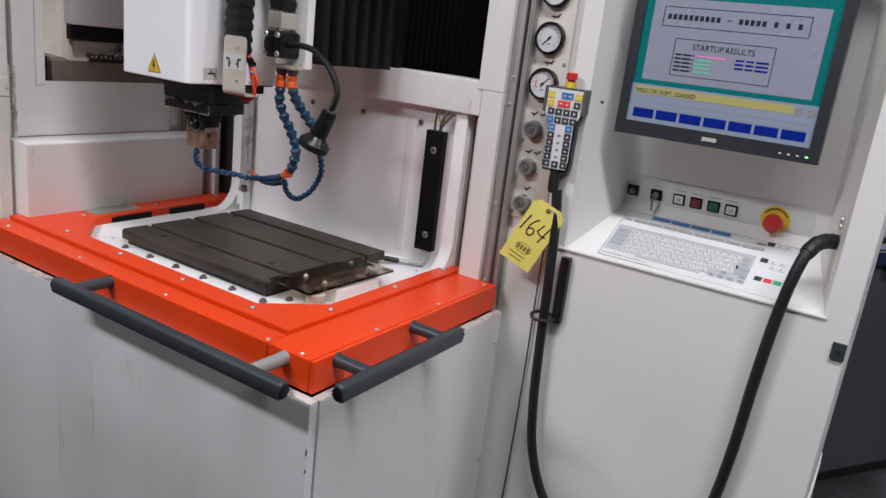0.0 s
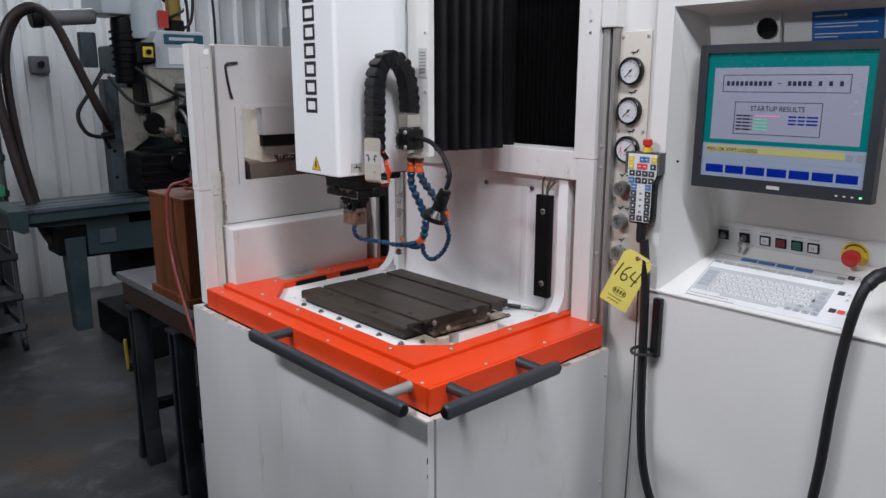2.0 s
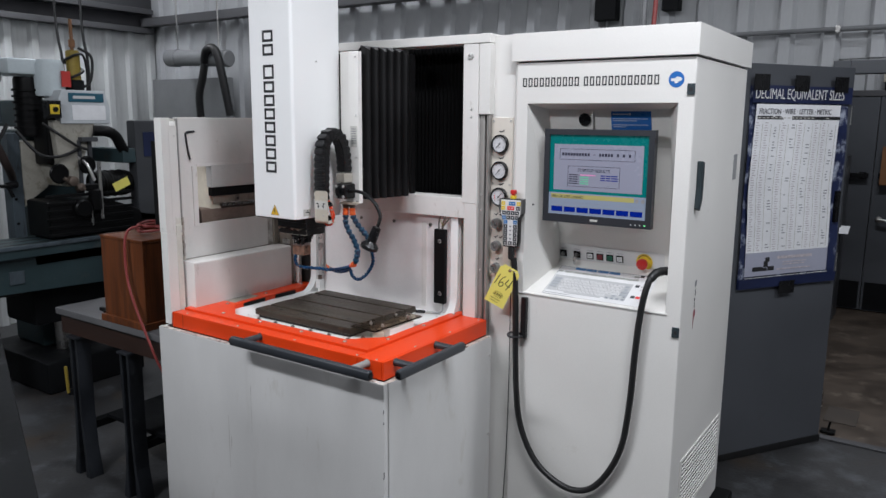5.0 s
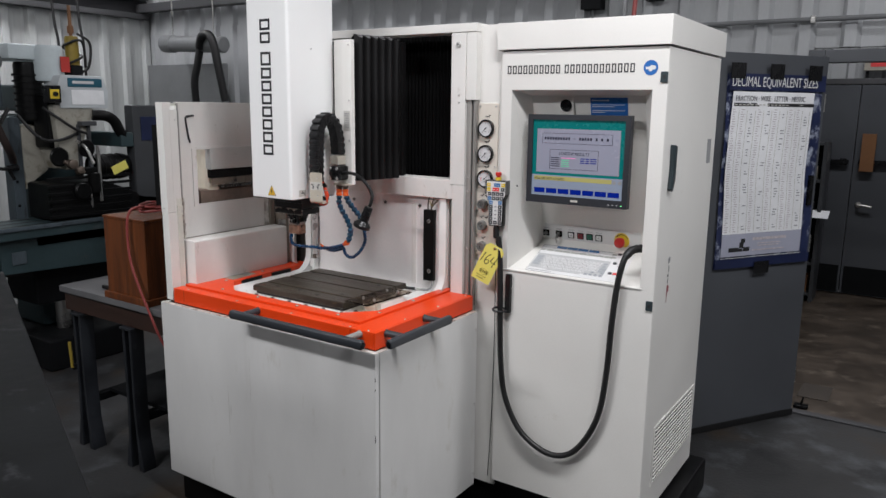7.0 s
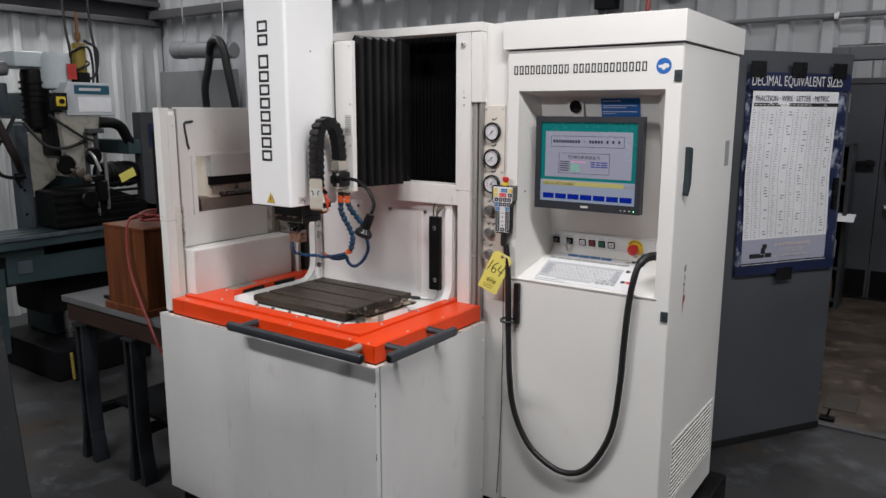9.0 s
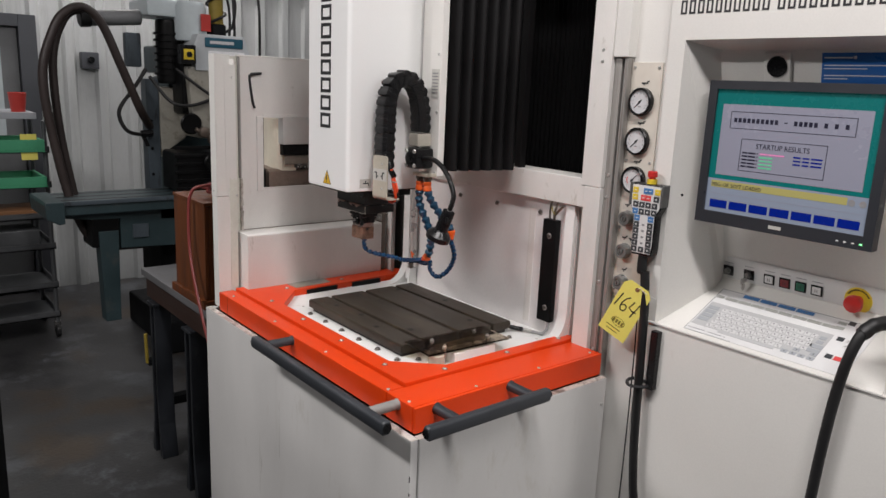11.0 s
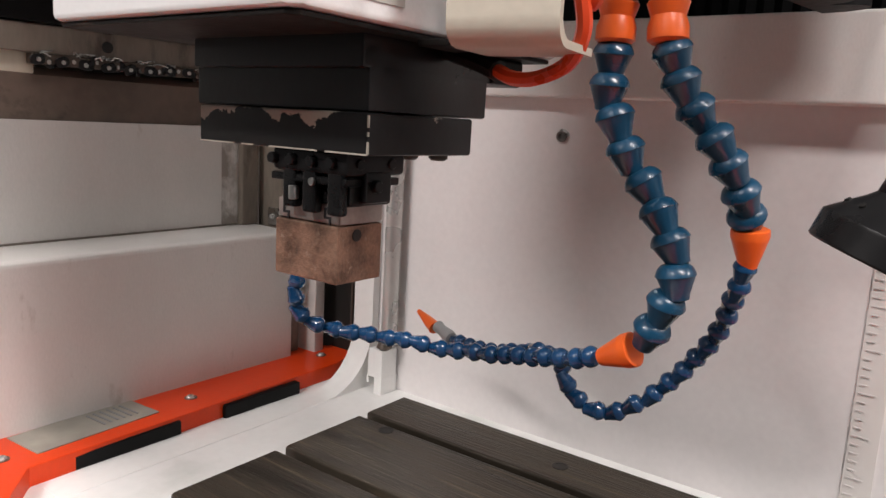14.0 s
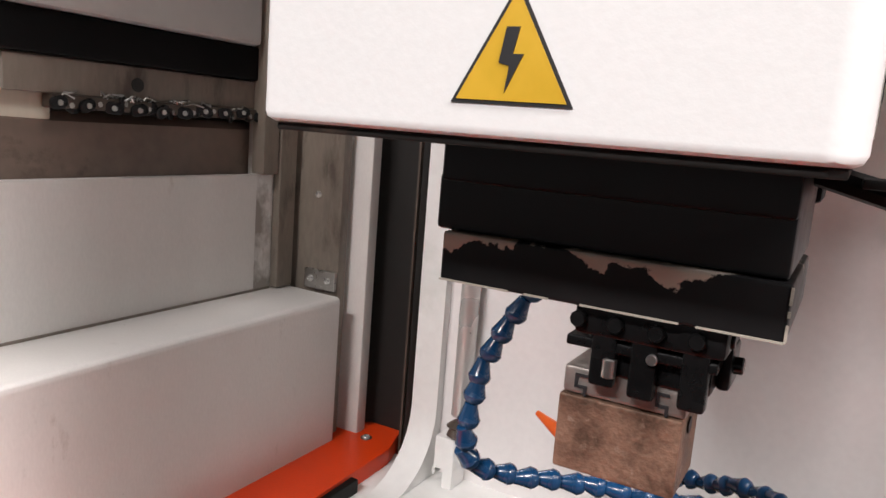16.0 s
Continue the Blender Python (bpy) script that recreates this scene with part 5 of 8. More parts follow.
part("gooseneck", tube([(-0.445, 0.33, 1.524), (-0.4, 0.325, 1.527), (-0.345, 0.31, 1.52), (-0.29, 0.298, 1.492), (-0.262, 0.296, 1.45), (-0.266, 0.297, 1.424), (-0.278, 0.298, 1.401)], 0.0064, 12, 22, 0.0006, 1), GOOSENECK, lamp, "ribbed black gooseneck")
end, tip_ = Vector((-0.278, 0.298, 1.401)), Vector((-0.313, 0.286, 1.312))
ax = (tip_ - end)
part("ferrule", lathe([(0.006, -0.012), (0.0075, 0.0), (0.0085, 0.006)], end, ax, 16), STEEL, lamp)
part("socket", lathe([(0.01, 0), (0.0165, 0.003), (0.0175, 0.02), (0.0185, 0.058), (0.0185, 0.062)], end, ax, 24), BLACK_PLASTIC, lamp, "black cylindrical socket")
part("shade", lathe([(0.0185, 0.06), (0.0215, 0.0635), (0.0325, 0.0745), (0.0345, 0.0765), (0.0347, 0.078), (0.0345, 0.0895), (0.0335, 0.0905), (0.0315, 0.0905), (0.0305, 0.08), (0.012, 0.07)], end, ax, 32), SHADE, lamp, "flared black shade with vent holes")
u_, v_, d_ = frame_along(ax)
for k in range(12):
    a = 2 * math.pi * k / 12
    c_ = end + d_ * 0.0695 + (u_ * math.cos(a) + v_ * math.sin(a)) * 0.0272
    part("vent_hole", lathe([(0.0015, 0), (0.0015, 0.0012)], c_, u_ * math.cos(a) + v_ * math.sin(a) - d_ * 0.8, 8), SLOT_DARK, lamp)
part("switch", box(-0.274, -0.266, 0.281, 0.293, 1.366, 1.384, 0.002), BLACK_PLASTIC, lamp)

# ---- cable chain over the head ----
SEAT = seat(move=(-0.026, 0.022, 0.003))
chain = thing("cable_chain", (-0.5, 0.3, 1.53), "black plastic cable drag chain arched between head and ram", "cable chain")
path = [(0.23, 1.5), (0.23, 1.6), (0.229, 1.68), (0.238, 1.725), (0.265, 1.752), (0.3, 1.752), (0.327, 1.728), (0.342, 1.68), (0.346, 1.63), (0.344, 1.6)]
line = curve_points([(0, y, zz) for y, zz in path], 40)
ln = [0.0]
for a, b in zip(line, line[1:]):
    ln.append(ln[-1] + (b - a).length)
link = join(box(-0.0205, 0.0205, -0.0205, 0.0205, 0.0, 0.0262, 0.003), box(-0.0222, 0.0222, -0.0215, 0.0215, 0.004, 0.017, 0.002))
link_me = mesh_of("link", link, BLACK_PLASTIC)
s = 0.0
while s < ln[-1] - 0.012:
    i = max(k for k in range(len(ln)) if ln[k] <= s)
    d = (line[min(i + 60, len(line) - 1)] - line[max(i - 8, 0)]).normalized()
    q = Vector((0, 0, 1)).rotation_difference(d).to_matrix().to_4x4()
    x = -0.478 + 0.014 * (s / ln[-1])
    placed("link", link_me, chain, Matrix.Translation((x, line[i].y, line[i].z)) @ q)
    s += 0.0245
part("end_clamp", box(-0.485, -0.443, 0.32, 0.369, 1.562, 1.598, 0.003), BEIGE, chain)
part("lead", tube([(-0.47, 0.235, 1.53), (-0.455, 0.236, 1.5), (-0.435, 0.236, 1.48)], 0.008, 8), BLACK_PLASTIC, chain)

# ---- blue jointed coolant hoses ----


def segment_mesh(r, length):
    bm = lathe([(r * 0.5, 0), (r * 0.68, length * 0.03), (r * 0.86, length * 0.12), (r * 0.97, length * 0.23), (r * 1.03, length * 0.33), (r * 1.04, length * 0.38), (r * 0.98, length * 0.4), (r * 0.82, length * 0.65), (r * 0.63, length * 0.95), (r * 0.59, length * 1.08), (r * 0.4, length * 1.14)], (0, 0, 0), (0, 0, 1), 18)
    return mesh_of("hose_segment", bm, BLUE_HOSE if r > 0.009 else BLUE_SMALL, 42)


def jointed(parent, pts, r, pitch, wobble=0.0, start=0.0):
    line = curve_points(pts, 12)
    ln = [0.0]
    for a, b in zip(line, line[1:]):
        ln.append(ln[-1] + (b - a).length)
    pitch = ln[-1] / round(ln[-1] / pitch)
    me = segment_mesh(r, pitch)
    s, k = start, 0
    rnd = random.Random(len(pts) * 7 + int(r * 1e5))
    while s + pitch * 0.6 < ln[-1]:
        i = max(j for j in range(len(ln)) if ln[j] <= s)
        j = min(i + 3, len(line) - 1)
        d = (line[j] - line[max(j - 5, 0)]).normalized()
        d = (d + Vector((rnd.uniform(-1, 1), rnd.uniform(-1, 1), rnd.uniform(-1, 1))) * wobble).normalized()
        q = Vector((0, 0, 1)).rotation_difference(d).to_matrix().to_4x4()
        placed("hose_segment", me, parent, Matrix.Translation(line[i]) @ q)
        s += pitch
        k += 1


def cone_fit(parent, at, way, r0, r1, h):
    part("nozzle", lathe([(r0 * 0.85, 0), (r0, 0.001), (r0, h * 0.22), (r0 * 0.94, h * 0.3), (r1, h * 0.92), (r1 * 0.9, h)], at, way, 18), ORANGE_FIT, parent, "orange reducing nozzle")


FUN1, FUN2 = Vector((-0.46, 0.373, 1.222)), Vector((-0.386, 0.412, 1.312))
hose1 = thing("coolant_hose", (-0.466, 0.352, 1.452), "blue jointed plastic coolant hose with orange fittings, hanging from the ram", "coolant hose", "coolant hoses")
part("valve", lathe([(0.0105, 0), (0.013, 0.004), (0.0105, 0.012), (0.0125, 0.018), (0.0125, 0.026), (0.01, 0.028)], (-0.466, 0.352, 1.46), (0, -0.05, -1), 16), ORANGE_FIT, hose1, "orange threaded fitting")
jointed(hose1, [(-0.466, 0.351, 1.434), (-0.466, 0.352, 1.4), (-0.453, 0.357, 1.365), (-0.43, 0.36, 1.33), (-0.416, 0.361, 1.295), (-0.423, 0.364, 1.262), (-0.438, 0.369, 1.238)], 0.0125, 0.0205, 0.14)
cone_fit(hose1, FUN1 + Vector((0.02, -0.003, 0.012)), (-1, 0.12, -0.5), 0.0122, 0.0068, 0.028)
jointed(hose1, [FUN1 + Vector((-0.01, 0.004, -0.003)), (-0.51, 0.392, 1.206), (-0.568, 0.41, 1.19), (-0.62, 0.412, 1.182), (-0.668, 0.398, 1.184), (-0.699, 0.383, 1.186), (-0.725, 0.368, 1.188), (-0.738, 0.354, 1.195), (-0.742, 0.345, 1.211), (-0.742, 0.343, 1.236), (-0.735, 0.348, 1.275), (-0.715, 0.357, 1.318), (-0.697, 0.36, 1.35)], 0.0078, 0.0168, 0.13)
hose2 = thing("coolant_hose", (-0.436, 0.356, 1.452), "blue jointed coolant hose with an orange tip, below the lamp", "coolant hose", "coolant hoses")
part("valve", lathe([(0.0105, 0), (0.013, 0.004), (0.0105, 0.012), (0.0125, 0.018), (0.0125, 0.026), (0.01, 0.028)], (-0.436, 0.356, 1.46), (0.1, -0.05, -1), 16), ORANGE_FIT, hose2, "orange threaded fitting")
jointed(hose2, [(-0.433, 0.355, 1.434), (-0.422, 0.362, 1.405), (-0.404, 0.376, 1.375), (-0.391, 0.394, 1.345), (-0.388, 0.408, 1.325), (-0.386, 0.41, 1.315)], 0.0125, 0.0205, 0.12)
cone_fit(hose2, FUN2 + Vector((0, 0, 0.008)), (0.02, 0.12, -1), 0.0125, 0.0065, 0.027)
jointed(hose2, [FUN2 + Vector((0, 0.003, -0.014)), (-0.39, 0.42, 1.28), (-0.402, 0.44, 1.25), (-0.417, 0.454, 1.222), (-0.445, 0.46, 1.185), (-0.482, 0.455, 1.152), (-0.515, 0.45, 1.156), (-0.535, 0.455, 1.178), (-0.565, 0.48, 1.178), (-0.61, 0.505, 1.162), (-0.66, 0.522, 1.15), (-0.705, 0.535, 1.148)], 0.0078, 0.0168, 0.13)
part("grey_joint", lathe([(0.007, 0), (0.008, 0.004), (0.006, 0.02), (0.007, 0.028)], (-0.708, 0.536, 1.147), (-0.8, 0.3, 0.2), 14), GREY_FIT, hose2)
part("tip", lathe([(0.0075, 0), (0.0065, 0.012), (0.003, 0.036), (0.0025, 0.038)], (-0.737, 0.545, 1.151), (-0.8, 0.3, 0.25), 14), ORANGE_FIT, hose2, "orange pointed tip")

# ---- control cabinet ----
SEAT = seat(move=(-0.013, 0.056, 0), size=(1, 1, 1.011))
DY = 0.64
cab = thing("control_cabinet", (0.43, 1.0, 0), "tall cream control cabinet with a recessed console, on a black plinth", "control cabinet")
part("plinth", box(-0.02, 0.82, 0.68, 1.46, 0, 0.16, 0.012), BLACK, cab, "black plinth")
part("side_sheet", box(0.738, 0.765, 0.645, 1.36, 0.19, 1.998, 0.004), WHITE, cab)
part("back_sheet", box(-0.02, 0.738, 1.33, 1.358, 0.17, 1.998), WHITE, cab)
part("bottom_sheet", box(-0.018, 0.736, 0.67, 1.33, 0.162, 0.185), BLACK, cab)
part("top_cap", box(0.082, 0.772, 0.628, 1.395, 2.004, 2.104, 0.0022), WHITE, cab, "cream top cap with a shadow joint")
air = thing("air_drop_pipe", (0.3, 1.43, 0.6), "white air pipe dropping from the roof behind the cabinet", "pipe")
part("pipe", rod((0.3, 1.425, 1.2), (0.3, 1.425, 4.3), 0.0115, 12), PVC, air)
part("clip", box(0.28, 0.32, 1.3955, 1.437, 1.85, 1.88, 0.002), STEEL, air)
solid("air_hose", tube([(0.348, 1.41, 1.3), (0.346, 1.41, 1.8), (0.345, 1.412, 2.1), (0.352, 1.43, 2.5), (0.34, 1.44, 3.2), (0.344, 1.44, 4.3)], 0.0105, 10), RED_CORD, "red rubber air hose hanging behind the cabinet", "hose", (0.346, 1.41, 1.3))
part("cap_joint", box(0.095, 0.755, 0.66, 1.35, 1.998, 2.004), BLACK, cab)
part("gauge_column", box(-0.0235, 0.098, 0.664, 0.72, 0.15, 2.106, 0.003), WHITE, cab)
part("column_edge", box(0.088, 0.0975, 0.653, 0.6635, 0.19, 2.0, 0.002), WHITE, cab)


def holed(xs, zs, y0, y1, b=0.002):
    bm = bmesh.new()
    v = {(i, j, k): bm.verts.new((xs[i], (y0, y1)[k], zs[j])) for i in range(4) for j in range(4) for k in range(2)}
    for k in range(2):
        for i in range(3):
            for j in range(3):
                if (i, j) != (1, 1):
                    bm.faces.new((v[i, j, k], v[i + 1, j, k], v[i + 1, j + 1, k], v[i, j + 1, k]))
    for i in range(3):
        for j in (0, 3):
            bm.faces.new((v[i, j, 0], v[i + 1, j, 0], v[i + 1, j, 1], v[i, j, 1]))
            bm.faces.new((v[j, i, 0], v[j, i + 1, 0], v[j, i + 1, 1], v[j, i, 1]))
    for j in (1, 2):
        bm.faces.new((v[1, j, 0], v[2, j, 0], v[2, j, 1], v[1, j, 1]))
        bm.faces.new((v[j, 1, 0], v[j, 2, 0], v[j, 2, 1], v[j, 1, 1]))
    bmesh.ops.recalc_face_normals(bm, faces=bm.faces)
    return bm


X0, X1, Z0, Z1 = 0.148, 0.711, 1.135, 1.852
door = part("cabinet_door", holed((0.102, X0, X1, 0.763), (0.19, Z0, Z1, 1.998), DY, DY + 0.02), WHITE, cab, "cream sheet door round the console recess")
# recess: slanting cheeks, a leaning back and the console's two slopes
prof = [(0.655, 1.137), (0.832, 1.218), (0.862, 1.242), (0.85, 1.31), (0.722, 1.832)]
bm = bmesh.new()
L = [bm.verts.new(p) for p in ((X0, DY + 0.002, Z0), (X0, DY + 0.002, Z1))]
R = [bm.verts.new(p) for p in ((X1, DY + 0.002, Z0), (X1, DY + 0.002, Z1))]
lx, rx = (0.15, 0.2, 0.2, 0.2, 0.197), (0.71, 0.662, 0.662, 0.662, 0.66)
lv = [bm.verts.new((x, y, z)) for x, (y, z) in zip(lx, prof)]
rv = [bm.verts.new((x, y, z)) for x, (y, z) in zip(rx, prof)]
for i in range(4):
    bm.faces.new((lv[i], rv[i], rv[i + 1], lv[i + 1]))
bm.faces.new((L[0], R[0], rv[0], lv[0]))
bm.faces.new((L[1], lv[4], rv[4], R[1]))
for i in range(4):
    bm.faces.new((L[1], lv[i], lv[i + 1]))
    bm.faces.new((R[1], rv[i + 1], rv[i]))
bm.faces.new((L[0], lv[0], L[1]))
bm.faces.new((R[0], R[1], rv[0]))
bmesh.ops.recalc_face_normals(bm, faces=bm.faces)
part("recess", bm, WHITE, cab, "cream console recess with slanting cheeks", 0)
part("shelf_lip", box(X0 - 0.02, X1 + 0.006, DY - 0.004, DY + 0.02, Z0 - 0.004, Z0 + 0.001, 0.001), WHITE, cab)

# hinges, catch and marks
for z in (1.895, 1.075):
    part("door_hinge", box(0.738, 0.764, DY - 0.006, DY + 0.0, z - 0.018, z + 0.018, 0.002), CATCH, cab, "dark square hinge")
    part("hinge_socket", box(0.746, 0.757, DY - 0.0068, DY - 0.006, z - 0.007, z + 0.006), INK, cab)
part("side_catch", prism([(0.71, 1.5), (0.725, 1.49), (0.75, 1.53), (0.752, 1.655), (0.716, 1.66), (0.72, 1.57)], "x", 0.765, 0.783, 0.003), CATCH, cab, "dark teal side catch")
part("side_label", box(0.7645, 0.766, 1.235, 1.292, 1.565, 1.665), GREY_LABEL, cab, "small grey label")
placed("mark", mesh_of("mark", prism([(0.0, 0.0), (0.006, 0.04), (0.02, 0.045), (0.022, 0.06), (0.012, 0.072), (-0.002, 0.066), (-0.004, 0.04)], "z", 0, 0.0006), MARK_RED, 0), cab, pose(0.7655, 0.795, 1.055, 90, 0, 90))
for pts in ([(0.003, 0.078), (0.008, 0.078), (0.008, 0.096), (0.003, 0.098)], [(-0.004, 0.104), (0.007, 0.102), (0.008, 0.114), (-0.003, 0.112)], [(0.006, 0.12), (0.013, 0.128), (0.01, 0.146), (0.005, 0.14)]):
    placed("mark", mesh_of("mark", prism(pts, "z", 0, 0.0006), INK, 0), cab, pose(0.7655, 0.795, 1.055, 90, 0, 90))
placed("mark", mesh_of("mark", prism([(-0.004, 0.155), (0.018, 0.158), (0.018, 0.18), (-0.004, 0.175)], "z", 0, 0.0006), GREY_INK, 0), cab, pose(0.7655, 0.795, 1.055, 90, 0, 90))

vent = part("vent_grille", join(box(0.7655, 0.769, 0.755, 0.772, 0.305, 0.56, 0.001), box(0.7655, 0.769, 1.298, 1.315, 0.305, 0.56, 0.001), box(0.7655, 0.769, 0.773, 1.297, 0.305, 0.318, 0.001), box(0.7655, 0.769, 0.773, 1.297, 0.548, 0.56, 0.001)), WHITE, cab, "cream louvred vent")
part("vent_back", box(0.7655, 0.7662, 0.773, 1.297, 0.318, 0.548), SLOT_DARK, cab)
slat_me = mesh_of("slat", prism([(0.7664, 0.0), (0.7702, -0.0022), (0.7709, -0.0008), (0.7668, 0.0022)], "y", 0.774, 1.296), WHITE, 0)
for i in range(13):
    placed("slat", slat_me, vent, Matrix.Translation((0, 0, 0.332 + i * 0.0172)))

# brand lettering as plain outlined blocks, and the round blue mark
x = 0.126
for i in range(23):
    if i == 10:
        x += 0.012
        continue
    w = 0.0165
    placed("sign_block", mesh_of("sign_block", ring_block(w, 0.032, 0.0046), INK, 0), cab, pose(x, DY, 1.912, 90, 0, 0))
    x += 0.0232
disc = part("round_mark", lathe([(0.026, 0), (0.026, 0.001)], (0.7, DY, 1.927), (0, -1, 0), 28), BLUE_LABEL, cab, "round blue mark with white shapes", 0)
placed("white_mark", mesh_of("white_mark", prism([(-0.018, -0.005), (-0.008, -0.006), (-0.004, -0.013), (0.004, -0.012), (0.006, -0.007), (0.015, -0.006), (0.02, 0.001), (0.014, 0.007), (0.002, 0.009), (-0.004, 0.004), (-0.018, 0.003)], "z", 0, 0.0006), KEY_WHITE, 0), cab, pose(0.7, DY - 0.001, 1.927, 90, 0, 0))
part("door_pull", box(0.152, 0.175, DY - 0.02, DY, 0.955, 1.118, 0.003), BLACK_PLASTIC, cab, "black flat door pull")
for x, y, z in ((0.135, DY, 1.478), (0.17, DY + 0.026, 1.475)):
    part("plug_hole", lathe([(0.0035, 0), (0.0035, 0.001)], (x, y, z), (0, -1, 0), 12), INK, cab, "small black plug")


def slope_pose(x, s, lo, hi, lift=0.0):
    """A pose on a console slope: x along, s up the slope from lo to hi (y, z)."""
    d = Vector((0, hi[0] - lo[0], hi[1] - lo[1])).normalized()
    n = Vector((1, 0, 0)).cross(d)
    p = Vector((x, lo[0], lo[1])) + d * s + n * lift
    m = Matrix(((1, d.x, n.x, p.x), (0, d.y, n.y, p.y), (0, d.z, n.z, p.z), (0, 0, 0, 1)))
    return m


KLO, KHI = prof[0], prof[1]
kb = placed("keyboard_film", mesh_of("keyboard_film", box(0, 0.397, 0, 0.19, 0, 0.0012), FILM, 0), cab, slope_pose(0.224, 0.003, KLO, KHI, 0.0005))
tagged(kb, "grubby white membrane keyboard film")
film_edge = join(box(0, 0.397, 0.1885, 0.19, 0.0012, 0.0016), box(0, 0.0014, 0, 0.188, 0.0012, 0.0016), box(0.002, 0.13, 0.0, 0.0012, 0.0012, 0.0016))
placed("film_edge", mesh_of("film_edge", film_edge, GREY_INK, 0), kb, slope_pose(0.224, 0.003, KLO, KHI, 0.0005))
placed("key_field", mesh_of("key_field", box(0, 0.317, 0, 0.1, 0, 0.0005), KEY_FIELD, 0), kb, slope_pose(0.229, 0.03, KLO, KHI, 0.0017))


def key_mesh(w, h, material):
    return mesh_of("key", box(-w / 2, w / 2, -h / 2, h / 2, 0, 0.0012, 0.0004, 1), material, 0)


def key_at(me, x, s):
    placed("key", me, kb, slope_pose(x, s, KLO, KHI, 0.0022))


K_S, K_SIDE, K_ROW = key_mesh(0.0142, 0.0142, KEY_LIGHT), key_mesh(0.03, 0.0135, KEY_GREY), key_mesh(0.034, 0.0105, KEY_OLIVE)
K_BLUE, K_SPACE, K_SQ, K_HALF = key_mesh(0.043, 0.0125, KEY_BLUE), key_mesh(0.146, 0.0095, KEY_PALE), key_mesh(0.0155, 0.0115, KEY_GREY), key_mesh(0.02, 0.0105, KEY_OLIVE)
K_D, K_R, K_G, K_W = key_mesh(0.0155, 0.0145, KEY_DARK), key_mesh(0.0165, 0.0135, KEY_RED), key_mesh(0.0165, 0.0135, KEY_GREEN), key_mesh(0.0145, 0.0125, KEY_WHITE)
glyphs, marks = [], random.Random(44)
for row, s in enumerate((0.0395, 0.0565, 0.0735, 0.0905, 0.1075)):
    for c in range(15):
        x = 0.2755 + 0.0038 * (row % 3) + c * 0.0165
        if row == 0 and c > 11 or x > 0.517:
            continue
        key_at(K_S, x, s)
        glyphs.append((x - 0.0045 + marks.uniform(0, 0.002), s - 0.001 + marks.uniform(0, 0.002), marks.uniform(0.002, 0.0042), 0.0036))
        if marks.random() < 0.6:
            glyphs.append((x + marks.uniform(0, 0.002), s - 0.005, 0.003, 0.0022))
    if row:
        key_at(K_SIDE, 0.248, s)
        key_at(K_SIDE if row < 3 else K_SQ, 0.531, s)
key_at(K_SPACE, 0.38, 0.0265)
for x, s in ((0.477, 0.029), (0.497, 0.029), (0.517, 0.029), (0.538, 0.029), (0.499, 0.0455), (0.538, 0.0455)):
    key_at(K_SQ, x, s)
    glyphs.append((x - 0.002, s - 0.002, 0.004, 0.004))
key_at(K_HALF, 0.238, 0.157)
for c in range(8):
    key_at(K_ROW, 0.27 + c * 0.0362, 0.156)
for x, s in ((0.545, 0.158), (0.543, 0.177)):
    key_at(K_HALF, x, s)
for c in range(4):
    key_at(K_BLUE, 0.311 + c * 0.0472, 0.1825)
    glyphs.append((0.309 + c * 0.0472, 0.1815, 0.007, 0.002))
for x, s in ((0.563, 0.184), (0.564, 0.121), (0.568, 0.054)):
    key_at(K_D, x, s)
for x, s in ((0.582, 0.184), (0.6, 0.184), (0.583, 0.1195), (0.602, 0.1195), (0.585, 0.101), (0.604, 0.101)):
    key_at(K_W, x, s)
    glyphs.append((x - 0.004, s - 0.003, 0.005, 0.0016))
    glyphs.append((x - 0.001, s - 0.002, 0.0016, 0.005))
key_at(K_R, 0.5875, 0.054)
key_at(K_G, 0.607, 0.054)
tagged(bars(glyphs, KEY_PRINT, "key_print", kb, slope_pose(0, 0, KLO, KHI, 0.0034), 0.0002), kind="stuff")
bars([(0.004, 0.008, 0.05, 0.0012), (0.06, 0.008, 0.04, 0.0012), (0.105, 0.007, 0.003, 0.003)], GREY_INK, "print", kb, slope_pose(0.226, 0.005, KLO, KHI, 0.0018))

# buttons on the upright console strip
BLO, BHI = (0.862, 1.242), (0.85, 1.31)
strip = placed("button_strip", mesh_of("button_strip", box(0, 0.42, 0, 0.062, 0, 0.0012), PANEL_PALE, 0), cab, slope_pose(0.212, 0.003, BLO, BHI, 0.0005))
bz = mesh_of("button_bezel", box(-0.0145, 0.0145, -0.0135, 0.0135, 0, 0.003, 0.001, 1), BLACK_PLASTIC, 0)
